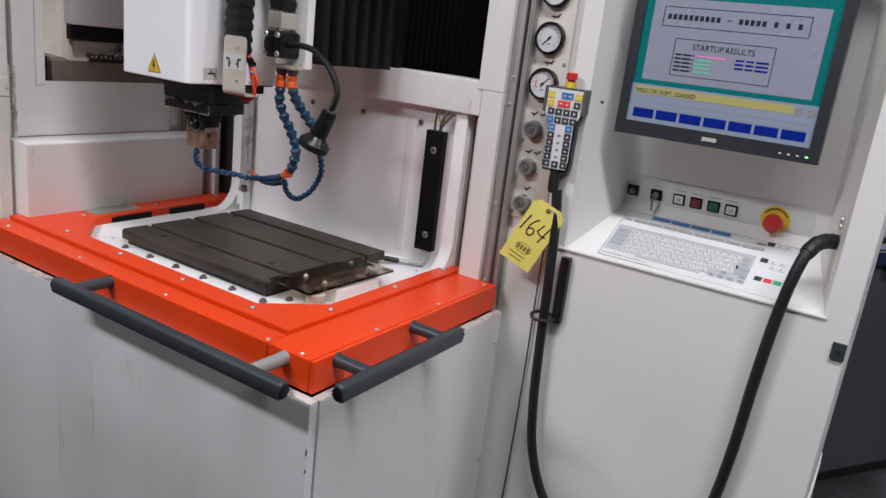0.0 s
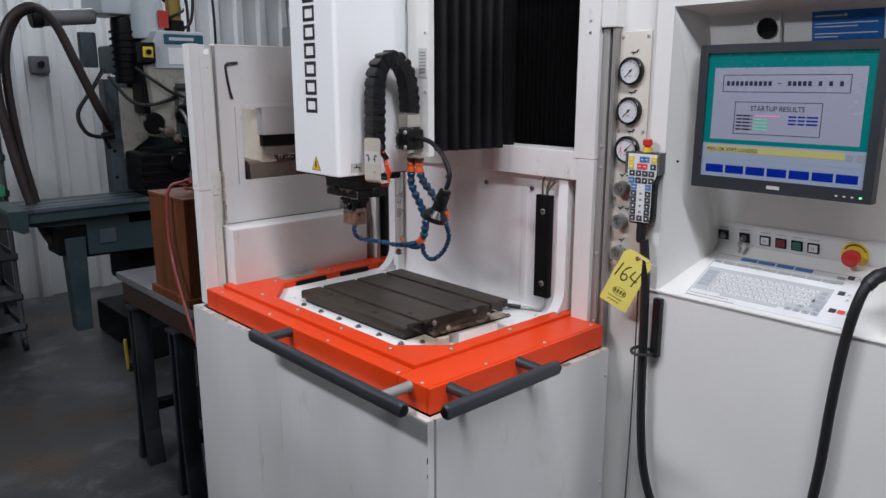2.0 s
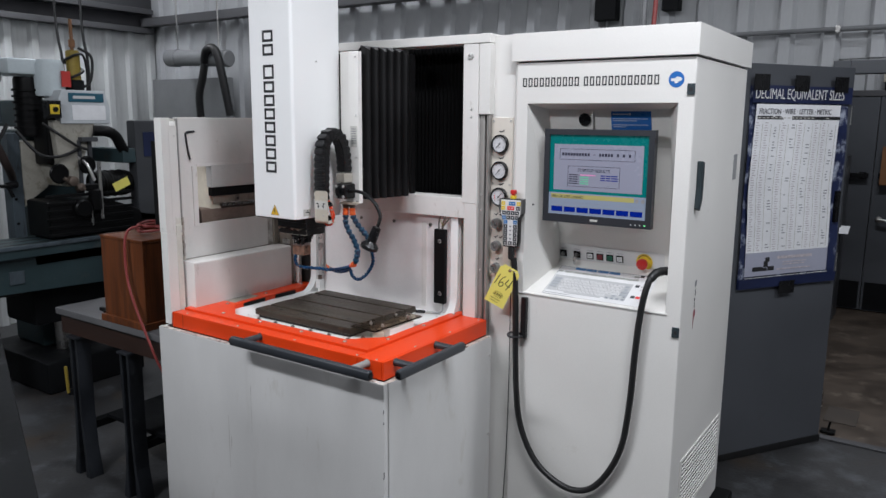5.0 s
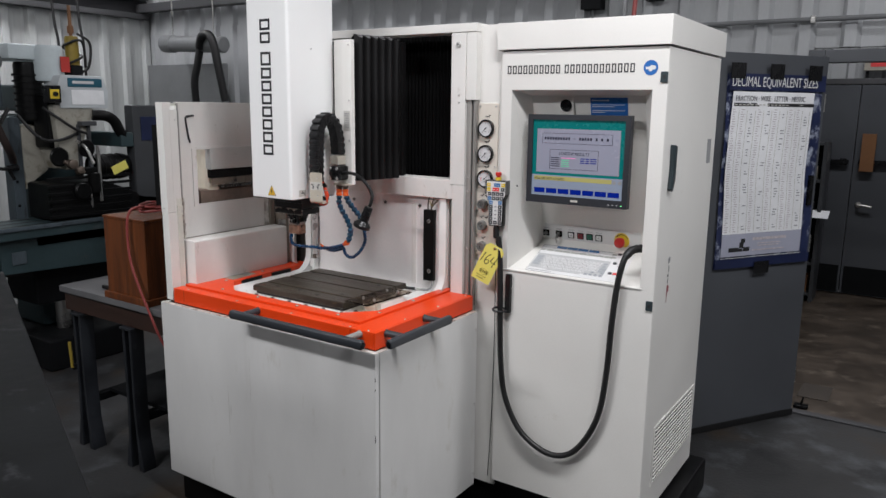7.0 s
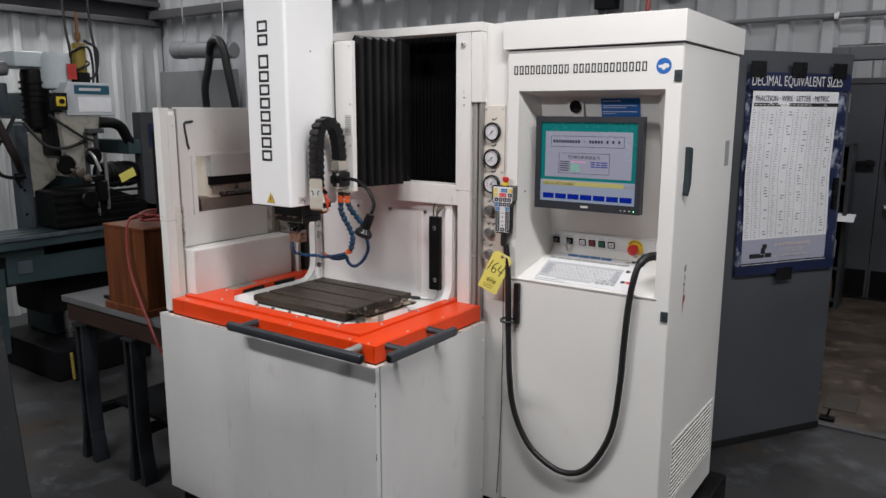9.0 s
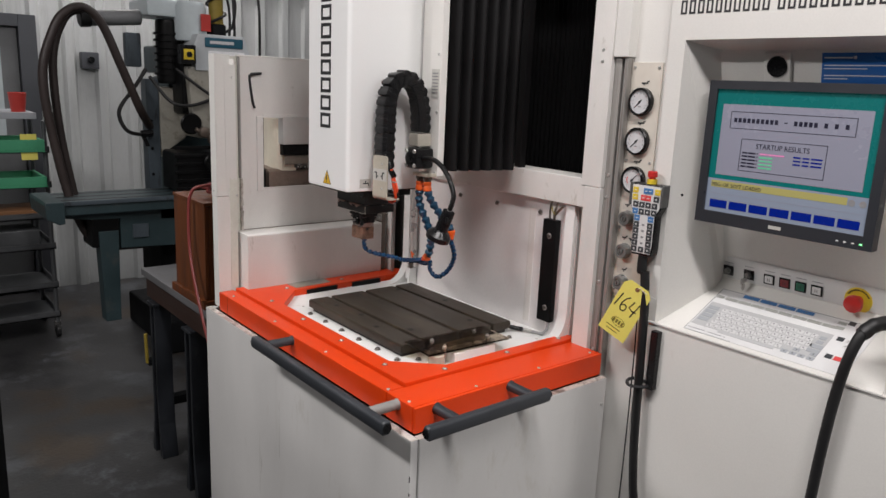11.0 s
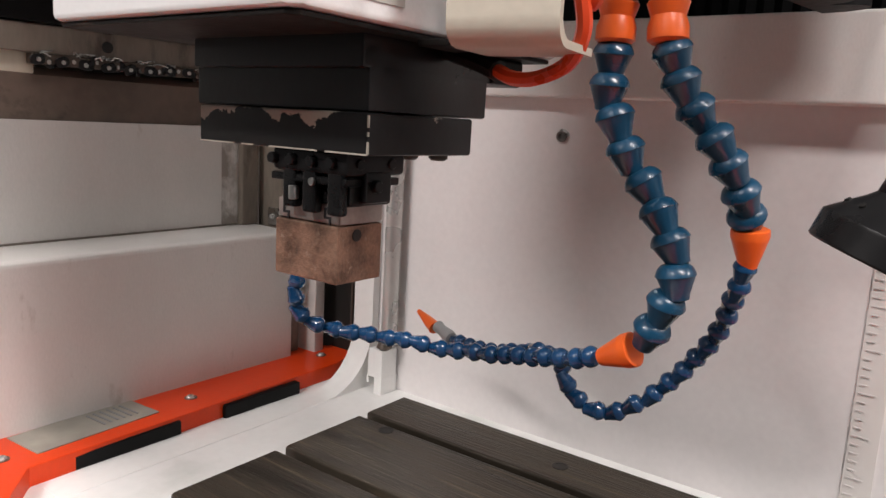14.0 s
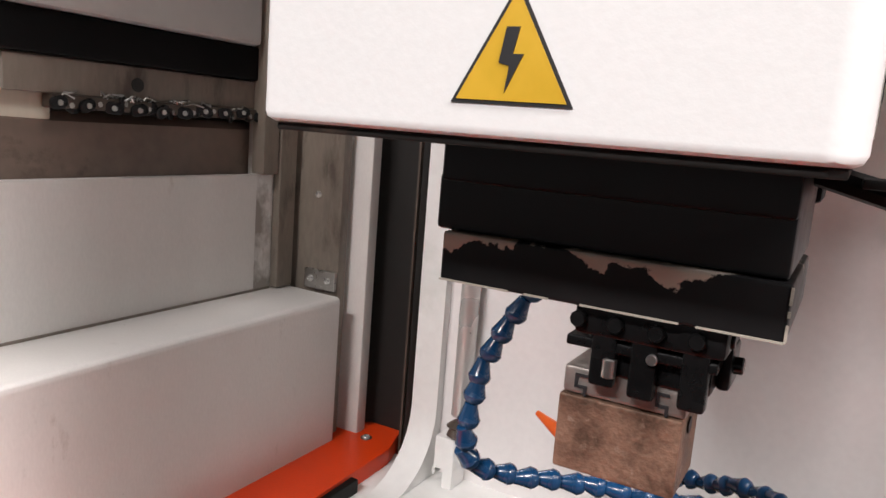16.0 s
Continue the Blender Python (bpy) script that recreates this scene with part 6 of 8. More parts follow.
for x, material in ((0.23, None), (0.289, None), (0.345, KEY_WHITE), (0.3865, BUTTON_RED), (0.4275, BUTTON_GREEN), (0.468, KEY_WHITE)):
    placed("button_bezel", bz, strip, slope_pose(x - 0.012, 0.025, BLO, BHI, 0.0015))
    if material:
        cap = mesh_of("button_cap", box(-0.0105, 0.0105, -0.0095, 0.0095, 0.002, 0.0048, 0.0006, 1), material, 0)
        placed("button_cap", cap, strip, slope_pose(x - 0.012, 0.025, BLO, BHI, 0.0015))
        bars([(-0.003, -0.004, 0.0012, 0.008), (0.002, -0.004, 0.0012, 0.008)], INK, "print", strip, slope_pose(x - 0.012, 0.025, BLO, BHI, 0.0064))
    else:
        lock = mesh_of("key_switch", lathe([(0.008, 0), (0.008, 0.008), (0.006, 0.009), (0.006, 0.012)], (0, 0, 0), (0, 0, 1), 14), KNOB)
        placed("key_switch", lock, strip, slope_pose(x - 0.012, 0.025, BLO, BHI, 0.004))
    bars([(-0.012, 0.0, 0.026, 0.0014)], GREY_INK, "print", strip, slope_pose(x - 0.012, 0.046, BLO, BHI, 0.0018))
key_ = mesh_of("switch_key", join(box(-0.001, 0.001, -0.012, 0.003, 0.0, 0.03, 0.0005, 1), lathe([(0.001, 0), (0.009, 0.0005), (0.009, 0.003), (0.001, 0.0035)], (0, -0.02, 0.02), (1, 0, 0), 12)), STEEL)
placed("switch_key", key_, strip, slope_pose(0.277, 0.022, BLO, BHI, 0.014))
es = mesh_of("stop_plate", lathe([(0.032, 0), (0.032, 0.0015)], (0, 0, 0), (0, 0, 1), 28), YELLOW, 0)
stop_plate = placed("stop_plate", es, strip, slope_pose(0.554, 0.025, BLO, BHI, 0.0015))
tagged(stop_plate, "round yellow emergency stop plate")
es = mesh_of("stop_button", lathe([(0.012, 0), (0.012, 0.018), (0.02, 0.02), (0.0215, 0.026), (0.02, 0.033), (0.014, 0.036), (0.0, 0.037)], (0, 0, 0), (0, 0, 1), 28), RED)
placed("stop_button", es, strip, slope_pose(0.554, 0.025, BLO, BHI, 0.003))
bars([(math.cos(a) * 0.026 - 0.002, math.sin(a) * 0.026 - 0.0015, 0.004, 0.003) for a in [0.5 + 0.19 * i for i in range(12)]], INK, "print", strip, slope_pose(0.554, 0.025, BLO, BHI, 0.0032))

# speaker hole and blue label at the recess's head
RLO, RHI = prof[3], prof[4]
RL = math.hypot(RHI[0] - RLO[0], RHI[1] - RLO[1])
sp = placed("speaker_plate", mesh_of("speaker_plate", box(-0.032, 0.032, -0.04, 0.035, 0, 0.008, 0.002, 1), WHITE), cab, slope_pose(0.345, RL - 0.04, RLO, RHI, 0.0))
placed("speaker_hole", mesh_of("speaker_hole", lathe([(0.024, 0.007), (0.024, 0.011), (0.02, 0.0115), (0.018, 0.0092), (0.0, 0.009)], (0, 0, 0), (0, 0, 1), 24), BLACK_PLASTIC), cab, slope_pose(0.345, RL - 0.036, RLO, RHI, 0.0005))
lab = placed("info_label", mesh_of("info_label", box(0, 0.148, 0, 0.068, 0, 0.001), BLUE_LABEL, 0), cab, slope_pose(0.444, RL - 0.075, RLO, RHI, 0.0005))
tagged(lab, "blue information label with white lines")
bars([(0.006, 0.056, 0.06, 0.003), (0.006, 0.04, 0.13, 0.002), (0.006, 0.033, 0.09, 0.002), (0.006, 0.018, 0.13, 0.002), (0.006, 0.011, 0.05, 0.002), (0.068, 0.055, 0.006, 0.006)], KEY_WHITE, "print", cab, slope_pose(0.444, RL - 0.075, RLO, RHI, 0.0015))

# cable gland on the right cheek
gl = part("gland_plate", moved(box(-0.03, 0.03, -0.001, 0.002, -0.07, 0.06, 0.001), pose(0.697, 0.705, 1.27, 0, 0, 103)), GAUGE_PLATE, cab, "pale cable gland plate")
screws(cab, [(0.694, 0.707, 1.318), (0.694, 0.707, 1.304)], (-0.97, -0.23, 0), 1.2)

# ---- gauges and knobs on the narrow column ----
gp = part("gauge_plate", box(-0.018, 0.078, 0.659, 0.6635, 1.175, 1.8, 0.001), GAUGE_PLATE, cab, "pale gauge plate with screws and flow symbols")
screws(cab, [(x, 0.659, z) for x, z in ((-0.008, 1.787), (0.068, 1.787), (-0.008, 1.545), (0.068, 1.545), (-0.01, 1.362), (-0.01, 1.188))], (0, -1, 0), 0.8)


def gauge(z, turn):
    gd = part("gauge", lathe([(0.0335, 0), (0.036, 0.002), (0.036, 0.014), (0.033, 0.0175), (0.0305, 0.0175), (0.03, 0.012)], (0.026, 0.659, z), (0, -1, 0), 32), BLACK_PLASTIC, cab, "round pressure gauge in a black bezel")
    part("dial", lathe([(0.03, 0), (0.03, 0.0125)], (0.026, 0.659, z), (0, -1, 0), 32), DIAL, gd, "white dial", 0)
    m = pose(0.026, 0.6464, z, 90, 0, 0)
    bars([(0.0225 * math.cos(a) - 0.0008, 0.0225 * math.sin(a) - 0.0008, 0.0016, 0.0016) for a in [radians(-45 + 27 * i) for i in range(11)]], INK, "scale_marks", gd, m)
    needle = prism([(-0.021, -0.0005), (0.007, -0.001), (0.007, 0.001), (-0.021, 0.0005)], "z", 0.0008, 0.002)
    placed("needle", mesh_of("needle", needle, INK, 0), gd, m @ pose(0, 0, 0, 0, 0, turn))
    placed("needle_hub", mesh_of("needle_hub", lathe([(0.0028, 0), (0.0028, 0.003)], (0, 0, 0), (0, 0, 1), 12), INK), gd, m)
    bars([(-0.004, -0.014, 0.008, 0.003)], GREY_INK, "print", gd, m)
    if z < 1.55:
        bars([(0.017 * math.cos(a) - 0.0012, 0.017 * math.sin(a) - 0.0012, 0.0024, 0.0024) for a in [radians(160 + 9 * i) for i in range(7)]], KEY_RED, "red_marks", gd, m)


for z, turn in ((1.7, 45), (1.598, 45), (1.4965, 225)):
    gauge(z, turn)
    bars([(-0.012, 0, 0.02, 0.0035), (0.005, 0.0035, 0.003, 0.004), (0.008, 0.0055, 0.004, 0.003), (-0.006, -0.004, 0.003, 0.004)], INK, "flow_symbol", cab, pose(0.03, 0.6588, z + 0.046, 90, 0, 0))
for z in (1.391, 1.301, 1.213):
    kn = part("knob", lathe([(0.021, 0), (0.0215, 0.004), (0.0195, 0.006), (0.0195, 0.02), (0.018, 0.0225), (0.012, 0.0225), (0.0115, 0.019), (0.007, 0.019), (0.0065, 0.0235), (0.0, 0.024)], (0.017, 0.659, z), (0, -1, 0), 28), VALVE_GREY, cab, "grey threaded valve knob")
    part("knob_slot", box(0.0158, 0.0182, 0.6345, 0.6352, z - 0.005, z + 0.005), SLOT_DARK, kn)
    bars([(-0.026, -0.012, 0.05, 0.022)], SYMBOL_PAPER, "symbol_sticker", cab, pose(0.021, 0.6591, z + 0.034, 90, 0, 0), 0.0003)
    for dx in ((-0.009, 0.013) if z > 1.25 else (0.0,)):
        bars([(-0.009, 0, 0.014, 0.0032), (0.0035, 0.0032, 0.0028, 0.0035), (0.005, 0.005, 0.004, 0.0028), (-0.003, -0.0045, 0.003, 0.0045)], INK, "flow_symbol", cab, pose(0.021 + dx, 0.6588, z + 0.034, 90, 0, 0))

# ---- monitor in the recess ----
mon = thing("monitor", (0.415, 0.7, 1.416), "dark flat monitor showing a teal and grey start-up screen", "monitor")
MX0, MX1, MZ0, MZ1, MY = 0.204, 0.627, 1.416, 1.76, 0.68
part("bezel", holed((MX0, MX0 + 0.021, MX1 - 0.021, MX1), (MZ0, MZ0 + 0.03, MZ1 - 0.02, MZ1), MY, MY + 0.03), MON_BLACK, mon, "dark plastic bezel")
part("back_shell", box(MX0 + 0.012, MX1 - 0.006, MY + 0.031, MY + 0.05, MZ0 + 0.01, MZ1 - 0.01, 0.006), KEY_LIGHT, mon, "pale rear shell")
part("mount", box(0.33, 0.48, MY + 0.05, 0.8, 1.5, 1.64, 0.006), WHITE, mon)
SX, SZ, SW, SH = MX0 + 0.02, MZ0 + 0.029, MX1 - MX0 - 0.04, MZ1 - MZ0 - 0.048
scr = part("screen", box(SX, SX + SW, MY + 0.006, MY + 0.01, SZ, SZ + SH), SCR_TEAL, mon, "lit teal screen", 0)
sm = pose(SX, MY + 0.006, SZ, 90, 0, 0)


def scr_bars(rects, material, name="panel", lift=0.0):
    return bars([(x * SW, y * SH, w * SW, h * SH) for x, y, w, h in rects], material, name, scr, sm @ Matrix.Translation((0, 0, lift)), 0.0003)


scr_bars([(0.05, 0.31, 0.9, 0.57)], SCR_GREY)
scr_bars([(0.0, 0.0, 1.0, 0.275)], SCR_BAND)
scr_bars([(0.03, 0.205, 0.85, 0.055)], SCR_YELLOW, "message_bar", 0.0004)
scr_bars([(0.035 + i * 0.135, 0.035, 0.12, 0.065) for i in range(7)], SCR_BLUE, "soft_key", 0.0004)
scr_bars([(0.035 + i * 0.135, 0.107, 0.12, 0.004) for i in range(7)] + [(0.03, 0.15, 0.95, 0.004)], SCR_GREY, "line", 0.0004)


def outline(x, y, w, h, s=0.004):
    scr_bars([(x, y, w, s), (x, y + h - s, w, s), (x, y, s, h), (x + w - s, y, s, h)], SCR_INK, "outline", 0.0005)


outline(0.11, 0.69, 0.76, 0.135)
outline(0.2, 0.36, 0.53, 0.255)
for i in range(24):
    if i in (10, 11, 12, 18, 20, 22) and i != 11:
        continue
    scr_bars([(0.135 + i * 0.0293, 0.74, 0.02, 0.035)], SCR_INK, "sign_block", 0.0005) if i != 11 else scr_bars([(0.135 + i * 0.0293, 0.755, 0.02, 0.006)], SCR_INK, "dash", 0.0005)
letters("screen_text", "STARTUP RESULTS", 0.0165, SCR_INK, scr, sm @ Matrix.Translation((0.3 * SW, 0.545 * SH, 0.0005)), 0.93)
letters("screen_text", "MSG: OK SOFT LOADED", 0.0125, SCR_INK, scr, sm @ Matrix.Translation((0.035 * SW, 0.214 * SH, 0.0009)), 0.95)
rnd = random.Random(4)
for r in range(5):
    y = 0.5 - r * 0.027
    scr_bars([(0.215, y, 0.035, 0.012), (0.255, y, 0.05, 0.012), (0.312, y, 0.006, 0.012)], SCR_INK, "text_line", 0.0005)
    scr_bars([(0.33, y, 0.05, 0.012), (0.385, y, 0.03 if r else 0.1, 0.012)], SCR_GREEN if r else SCR_PINK, "text_line", 0.0005)
    if r < 3:
        scr_bars([(0.54, y, 0.045, 0.012), (0.595, y, 0.04, 0.012), (0.645, y, 0.065, 0.012)], SCR_BLUE, "text_line", 0.0005)
for x in (0.905, 0.965):
    placed("dial_icon", mesh_of("dial_icon", lathe([(0.0075, 0), (0.0075, 0.0004), (0.0058, 0.0004), (0.0058, 0.0001)], (0, 0, 0), (0, 0, 1), 16), GREY_INK, 0), scr, sm @ Matrix.Translation((x * SW, 0.225 * SH, 0.0005)))
bars([(0.0, 0.0, 0.03, 0.008)], STICKER, "badge", mon, pose(0.398, MY, 1.427, 90, 0, 0))
for i in range(4):
    placed("led", mesh_of("led", box(-0.0025, 0.0025, -0.0015, 0.0015, 0, 0.001), LED_GREEN if i == 3 else KEY_WHITE, 0), mon, pose(0.555 + i * 0.0165, MY, 1.428, 90, 0, 0))

# ---- hand-held remote, its cable, the hook and the lot tag ----
rem = thing("remote_pendant", (0.118, 0.615, 1.31), "hand-held key pendant with red stop button, on the cabinet edge", "remote control")
shape = [(-0.033, 0), (0.033, 0), (0.036, 0.02), (0.036, 0.105), (0.05, 0.128), (0.05, 0.186), (-0.05, 0.186), (-0.05, 0.128), (-0.036, 0.105), (-0.036, 0.02)]
rm = pose(0.107, 0.603, 1.312, 90, 0, 0) @ pose(0, 0, 0, 0, 4, 0) @ Matrix.Diagonal((0.91, 1, 1, 1))
placed("housing", mesh_of("housing", prism(shape, "z", -0.032, 0, 0.004), BLACK_PLASTIC), rem, rm)
face = [(x * 0.9, 0.006 + y * 0.945) for x, y in shape]
kp = placed("keypad", mesh_of("keypad", prism(face, "z", 0, 0.0012), KEY_WHITE, 0), rem, rm)
for sgn in (-1, 1):
    placed("rim_guard", mesh_of("rim_guard", box(sgn * 0.05 - 0.003, sgn * 0.05 + 0.003, 0.13, 0.186, -0.03, 0.004, 0.001, 1), KNOB), rem, rm)
pk = {c: mesh_of("key", box(-0.0086, 0.0086, -0.0072, 0.0072, 0, 0.0016, 0.0005, 1), m_, 0) for c, m_ in (("k", KEY_DARK), ("b", KEY_BLUE), ("y", YELLOW), ("r", KEY_RED))}
lay = [(0.168, "y-0.034 b0.0 b0.013 y0.036"), (0.15, "y-0.034 r-0.007 r0.008 k0.034"), (0.132, "k-0.03 k-0.01 k0.01 k0.03"), (0.114, "b-0.03 k-0.01 k0.01 k0.03"), (0.097, "b-0.022 b0.022"), (0.08, "k-0.022 k0.022"), (0.064, "k-0.022 k0.022"), (0.048, "k-0.022 k0.022"), (0.032, "k-0.022 k0.022"), (0.016, "k-0.022 k0.0 k0.022")]
for y, row in lay:
    for tok in row.split():
        placed("key", pk[tok[0]], kp, rm @ Matrix.Translation((float(tok[1:]), y, 0.0012)))
        bars([(-0.003, -0.001, 0.006, 0.0022), (-0.001, -0.003, 0.002, 0.006)] if tok[0] == "k" else [(-0.0035, -0.001, 0.007, 0.002)], KEY_WHITE, "print", kp, rm @ Matrix.Translation((float(tok[1:]), y, 0.0028)), 0.0003)
bars([(-0.004, y, 0.008, 0.005) for y in (0.078, 0.062, 0.046, 0.03)], GREY_INK, "print", kp, rm @ Matrix.Translation((0, 0, 0.0012)))
placed("stop_collar", mesh_of("stop_collar", lathe([(0.0135, 0), (0.0135, 0.012)], (0, 0, 0), (0, 1, 0), 20), YELLOW), rem, rm @ Matrix.Translation((0.004, 0.186, -0.014)))
placed("stop_button", mesh_of("stop_button", lathe([(0.009, 0.012), (0.009, 0.016), (0.0135, 0.018), (0.0135, 0.03), (0.011, 0.0325), (0, 0.033)], (0, 0, 0), (0, 1, 0), 20), RED), rem, rm @ Matrix.Translation((0.004, 0.186, -0.014)))
placed("cord_grip", mesh_of("cord_grip", lathe([(0.013, 0), (0.014, -0.02), (0.0135, -0.045), (0.01, -0.05)], (0, 0, 0), (0, 1, 0), 18), RUBBER), rem, rm @ Matrix.Translation((0, 0, -0.014)))

CY = 0.612
cable = solid("pendant_cable", tube([(0.118, 0.615, 1.27), (0.128, 0.615, 1.18), (0.134, 0.613, 1.05), (0.137, CY, 0.96), (0.14, CY, 0.86), (0.146, CY, 0.75), (0.162, CY, 0.63), (0.2, CY, 0.53), (0.26, CY, 0.452), (0.35, CY, 0.405), (0.425, CY, 0.402), (0.492, CY, 0.44), (0.553, CY, 0.53), (0.592, CY, 0.64), (0.611, CY, 0.8), (0.619, CY, 0.96), (0.628, 0.612, 1.09), (0.638, 0.617, 1.18), (0.65, 0.632, 1.243), (0.663, 0.66, 1.268), (0.68, 0.688, 1.274), (0.697, 0.702, 1.273)], 0.0118, 12, 8), RUBBER, "thick black cable looping from the pendant to the console", "cable", (0.4, CY, 0.4))
boot = solid("cable_boot", tube([(0.652, 0.637, 1.25), (0.663, 0.66, 1.268), (0.68, 0.688, 1.274), (0.697, 0.702, 1.273)], 0.0148, 14, 6, 0.001, 2), RUBBER, "black cable boot at the console's gland plate", "cable boot", (0.67, 0.66, 1.23))
hook = solid("cable_hook", tube([(0.165, 0.635, 0.965), (0.15, 0.6, 0.963), (0.125, 0.585, 0.965), (0.11, 0.6, 0.97), (0.118, 0.625, 0.972), (0.15, 0.63, 0.97)], 0.0045, 8), INK, "black wire ring holding the cable at the cabinet door", "cable hook", (0.14, 0.61, 0.965))

wire = solid("thin_wire", tube([(0.112, 0.618, 1.25), (0.105, 0.622, 1.12), (0.101, 0.63, 1.041), (0.101, 0.632, 0.774), (0.096, 0.632, 0.46), (0.08, 0.64, 0.2)], 0.0022, 6), INK, "thin black wire hanging down the cabinet edge", "wire", (0.1, 0.63, 0.2))

tag = thing("lot_tag", (0.105, 0.62, 1.222), "yellow card tag with a handwritten number, tied to the cable", "tag")
bl = Vector((0.011, 0.5785, 1.1))
tx = Vector((0.065, 0.02, -0.032)).normalized()
ty = Vector((0.063, 0.01, 0.145))
ty = (ty - tx * ty.dot(tx)).normalized()
tn = tx.cross(ty)
tm = Matrix(((tx.x, ty.x, tn.x, bl.x), (tx.y, ty.y, tn.y, bl.y), (tx.z, ty.z, tn.z, bl.z), (0, 0, 0, 1)))
W, Hh = 0.083, 0.167
bm = prism([(0, 0), (W, 0), (W, Hh - 0.016), (W - 0.014, Hh), (0.014, Hh), (0, Hh - 0.016)], "z", 0, 0.0006)
placed("card", mesh_of("card", bm, TAG_YELLOW, 0), tag, tm)


def pen(points, w):
    """A felt-pen stroke: short flat pieces from point to point, rounded by overlap."""
    out = []
    for (x0, y0), (x1, y1) in zip(points, points[1:]):
        a, h = math.degrees(math.atan2(y1 - y0, x1 - x0)), math.hypot(x1 - x0, y1 - y0)
        out.append(moved(box(-w * 0.4, h + w * 0.4, -w / 2, w / 2, 0, 0.0003), pose(x0, y0, 0, 0, 0, a)))
    return join(*out)


six = [(0.034, 0.051), (0.026, 0.042), (0.021, 0.028), (0.021, 0.014), (0.026, 0.006), (0.033, 0.007), (0.038, 0.014), (0.037, 0.022), (0.031, 0.026), (0.023, 0.021)]
for digit, material in ((pen([(0.011, 0.05), (0.005, 0.01)], 0.0034), INK), (pen(six, 0.0032), INK), (pen([(0.05, 0.046), (0.044, 0.026), (0.053, 0.021), (0.066, 0.022)], 0.0032), INK), (pen([(0.066, 0.048), (0.058, 0.004)], 0.0034), INK)):
    placed("written_stroke", mesh_of("written_stroke", digit, material, 0), tag, tm @ Matrix.Translation((0.003, 0.072, 0.0008)))
placed("eyelet", mesh_of("eyelet", lathe([(0.006, 0), (0.006, 0.001), (0.0025, 0.001), (0.002, 0.0004)], (0, 0, 0), (0, 0, 1), 16), CARD), tag, tm @ Matrix.Translation((W / 2, Hh - 0.014, 0.0006)))
placed("stamp", mesh_of("stamp", pen([(0.019 * math.cos(a * math.pi / 12), 0.019 * math.sin(a * math.pi / 12)) for a in range(25)], 0.0022), OLIVE_INK, 0), tag, tm @ Matrix.Translation((W / 2, 0.044, 0.0007)) @ Matrix.Diagonal((1, 0.62, 1, 1)))
bars([(-0.016 + i * 0.0085, -0.006, 0.006, 0.012) for i in range(4)], OLIVE_INK, "stamp_bars", tag, tm @ Matrix.Translation((W / 2, 0.044, 0.0007)), 0.0003)
bars([(0.016, 0.022, 0.042, 0.0025), (0.02, 0.012, 0.034, 0.0025)], OLIVE_INK, "print", tag, tm @ Matrix.Translation((0, 0, 0.0007)), 0.0003)
part("string", tube([tm @ Vector((W / 2, Hh - 0.014, 0.001)), (0.12, 0.6, 1.226), (0.135, 0.605, 1.215), (0.15, 0.63, 1.2)], 0.0009, 6), KEY_WHITE, tag)

# ---- door leaf with the wall chart, and the doorway ----
SEAT = seat()
hinge = Vector((0.99, 2.748, 0))
lu = Vector((-0.545, -0.838, 0))
ang = math.degrees(math.atan2(lu.y, lu.x))
dm = Matrix.Translation(hinge) @ pose(0, 0, 0, 0, 0, ang)
leaf = thing("open_door", (0.99, 2.72, 0), "dark grey steel door standing open with a paper chart taped on", "door")
part("leaf", moved(box(0.0, 1.14, -0.022, 0.022, 0.02, 2.1, 0.003), dm), DOOR_GREY, leaf, "dark grey painted leaf")
part("sweep", moved(box(0.0, 1.14, 0.0225, 0.03, 0.004, 0.04, 0.001), dm), RUBBER, leaf)
for z in (0.25, 1.05, 1.85):
    part("hinge", rod(hinge + Vector((0.012, 0.012, z - 0.05)), hinge + Vector((0.012, 0.012, z + 0.05)), 0.009), STEEL, leaf)
part("push_bar_stop", moved(box(0.05, 0.075, 0.022, 0.05, 1.28, 1.45, 0.003), dm), BLACK_PLASTIC, leaf)
chart = thing("wall_chart", (0.7, 2.25, 0.8), "curled paper drill-size chart with a navy header, taped to the door", "chart")
CW, CH = 0.69, 0.98
cm = dm @ Matrix.Translation((0.03, 0.024, 0.955)) @ pose(0, 0, 0, 90, 0, 180) @ Matrix.Translation((-CW, 0, 0)) @ Matrix.Diagonal((1, 1.06, 1, 1))
# a slightly wavy sheet
bm = bmesh.new()
nx, ny = 24, 16
grid = [[bm.verts.new((CW * i / nx, CH * j / ny, 0.006 + 0.005 * math.sin(i * 0.8 + j * 0.25) + 0.004 * math.sin(j * 0.7))) for i in range(nx + 1)] for j in range(ny + 1)]
for j in range(ny):
    for i in range(nx):
        bm.faces.new((grid[j][i], grid[j][i + 1], grid[j + 1][i + 1], grid[j + 1][i]))
sheet = mesh_of("sheet", bm, PAPER_BLUE, 60)
placed("sheet", sheet, chart, cm)


def ripple(x, y):
    """How the hanging paper shifts sideways and stands off the door at a point."""
    return 0.007 * math.sin(y * 8.5 + 0.4) - 0.004 * y, 0.0175 + 0.0018 * math.sin(11 * x + 5 * y) + 0.001 * math.sin(23 * y)


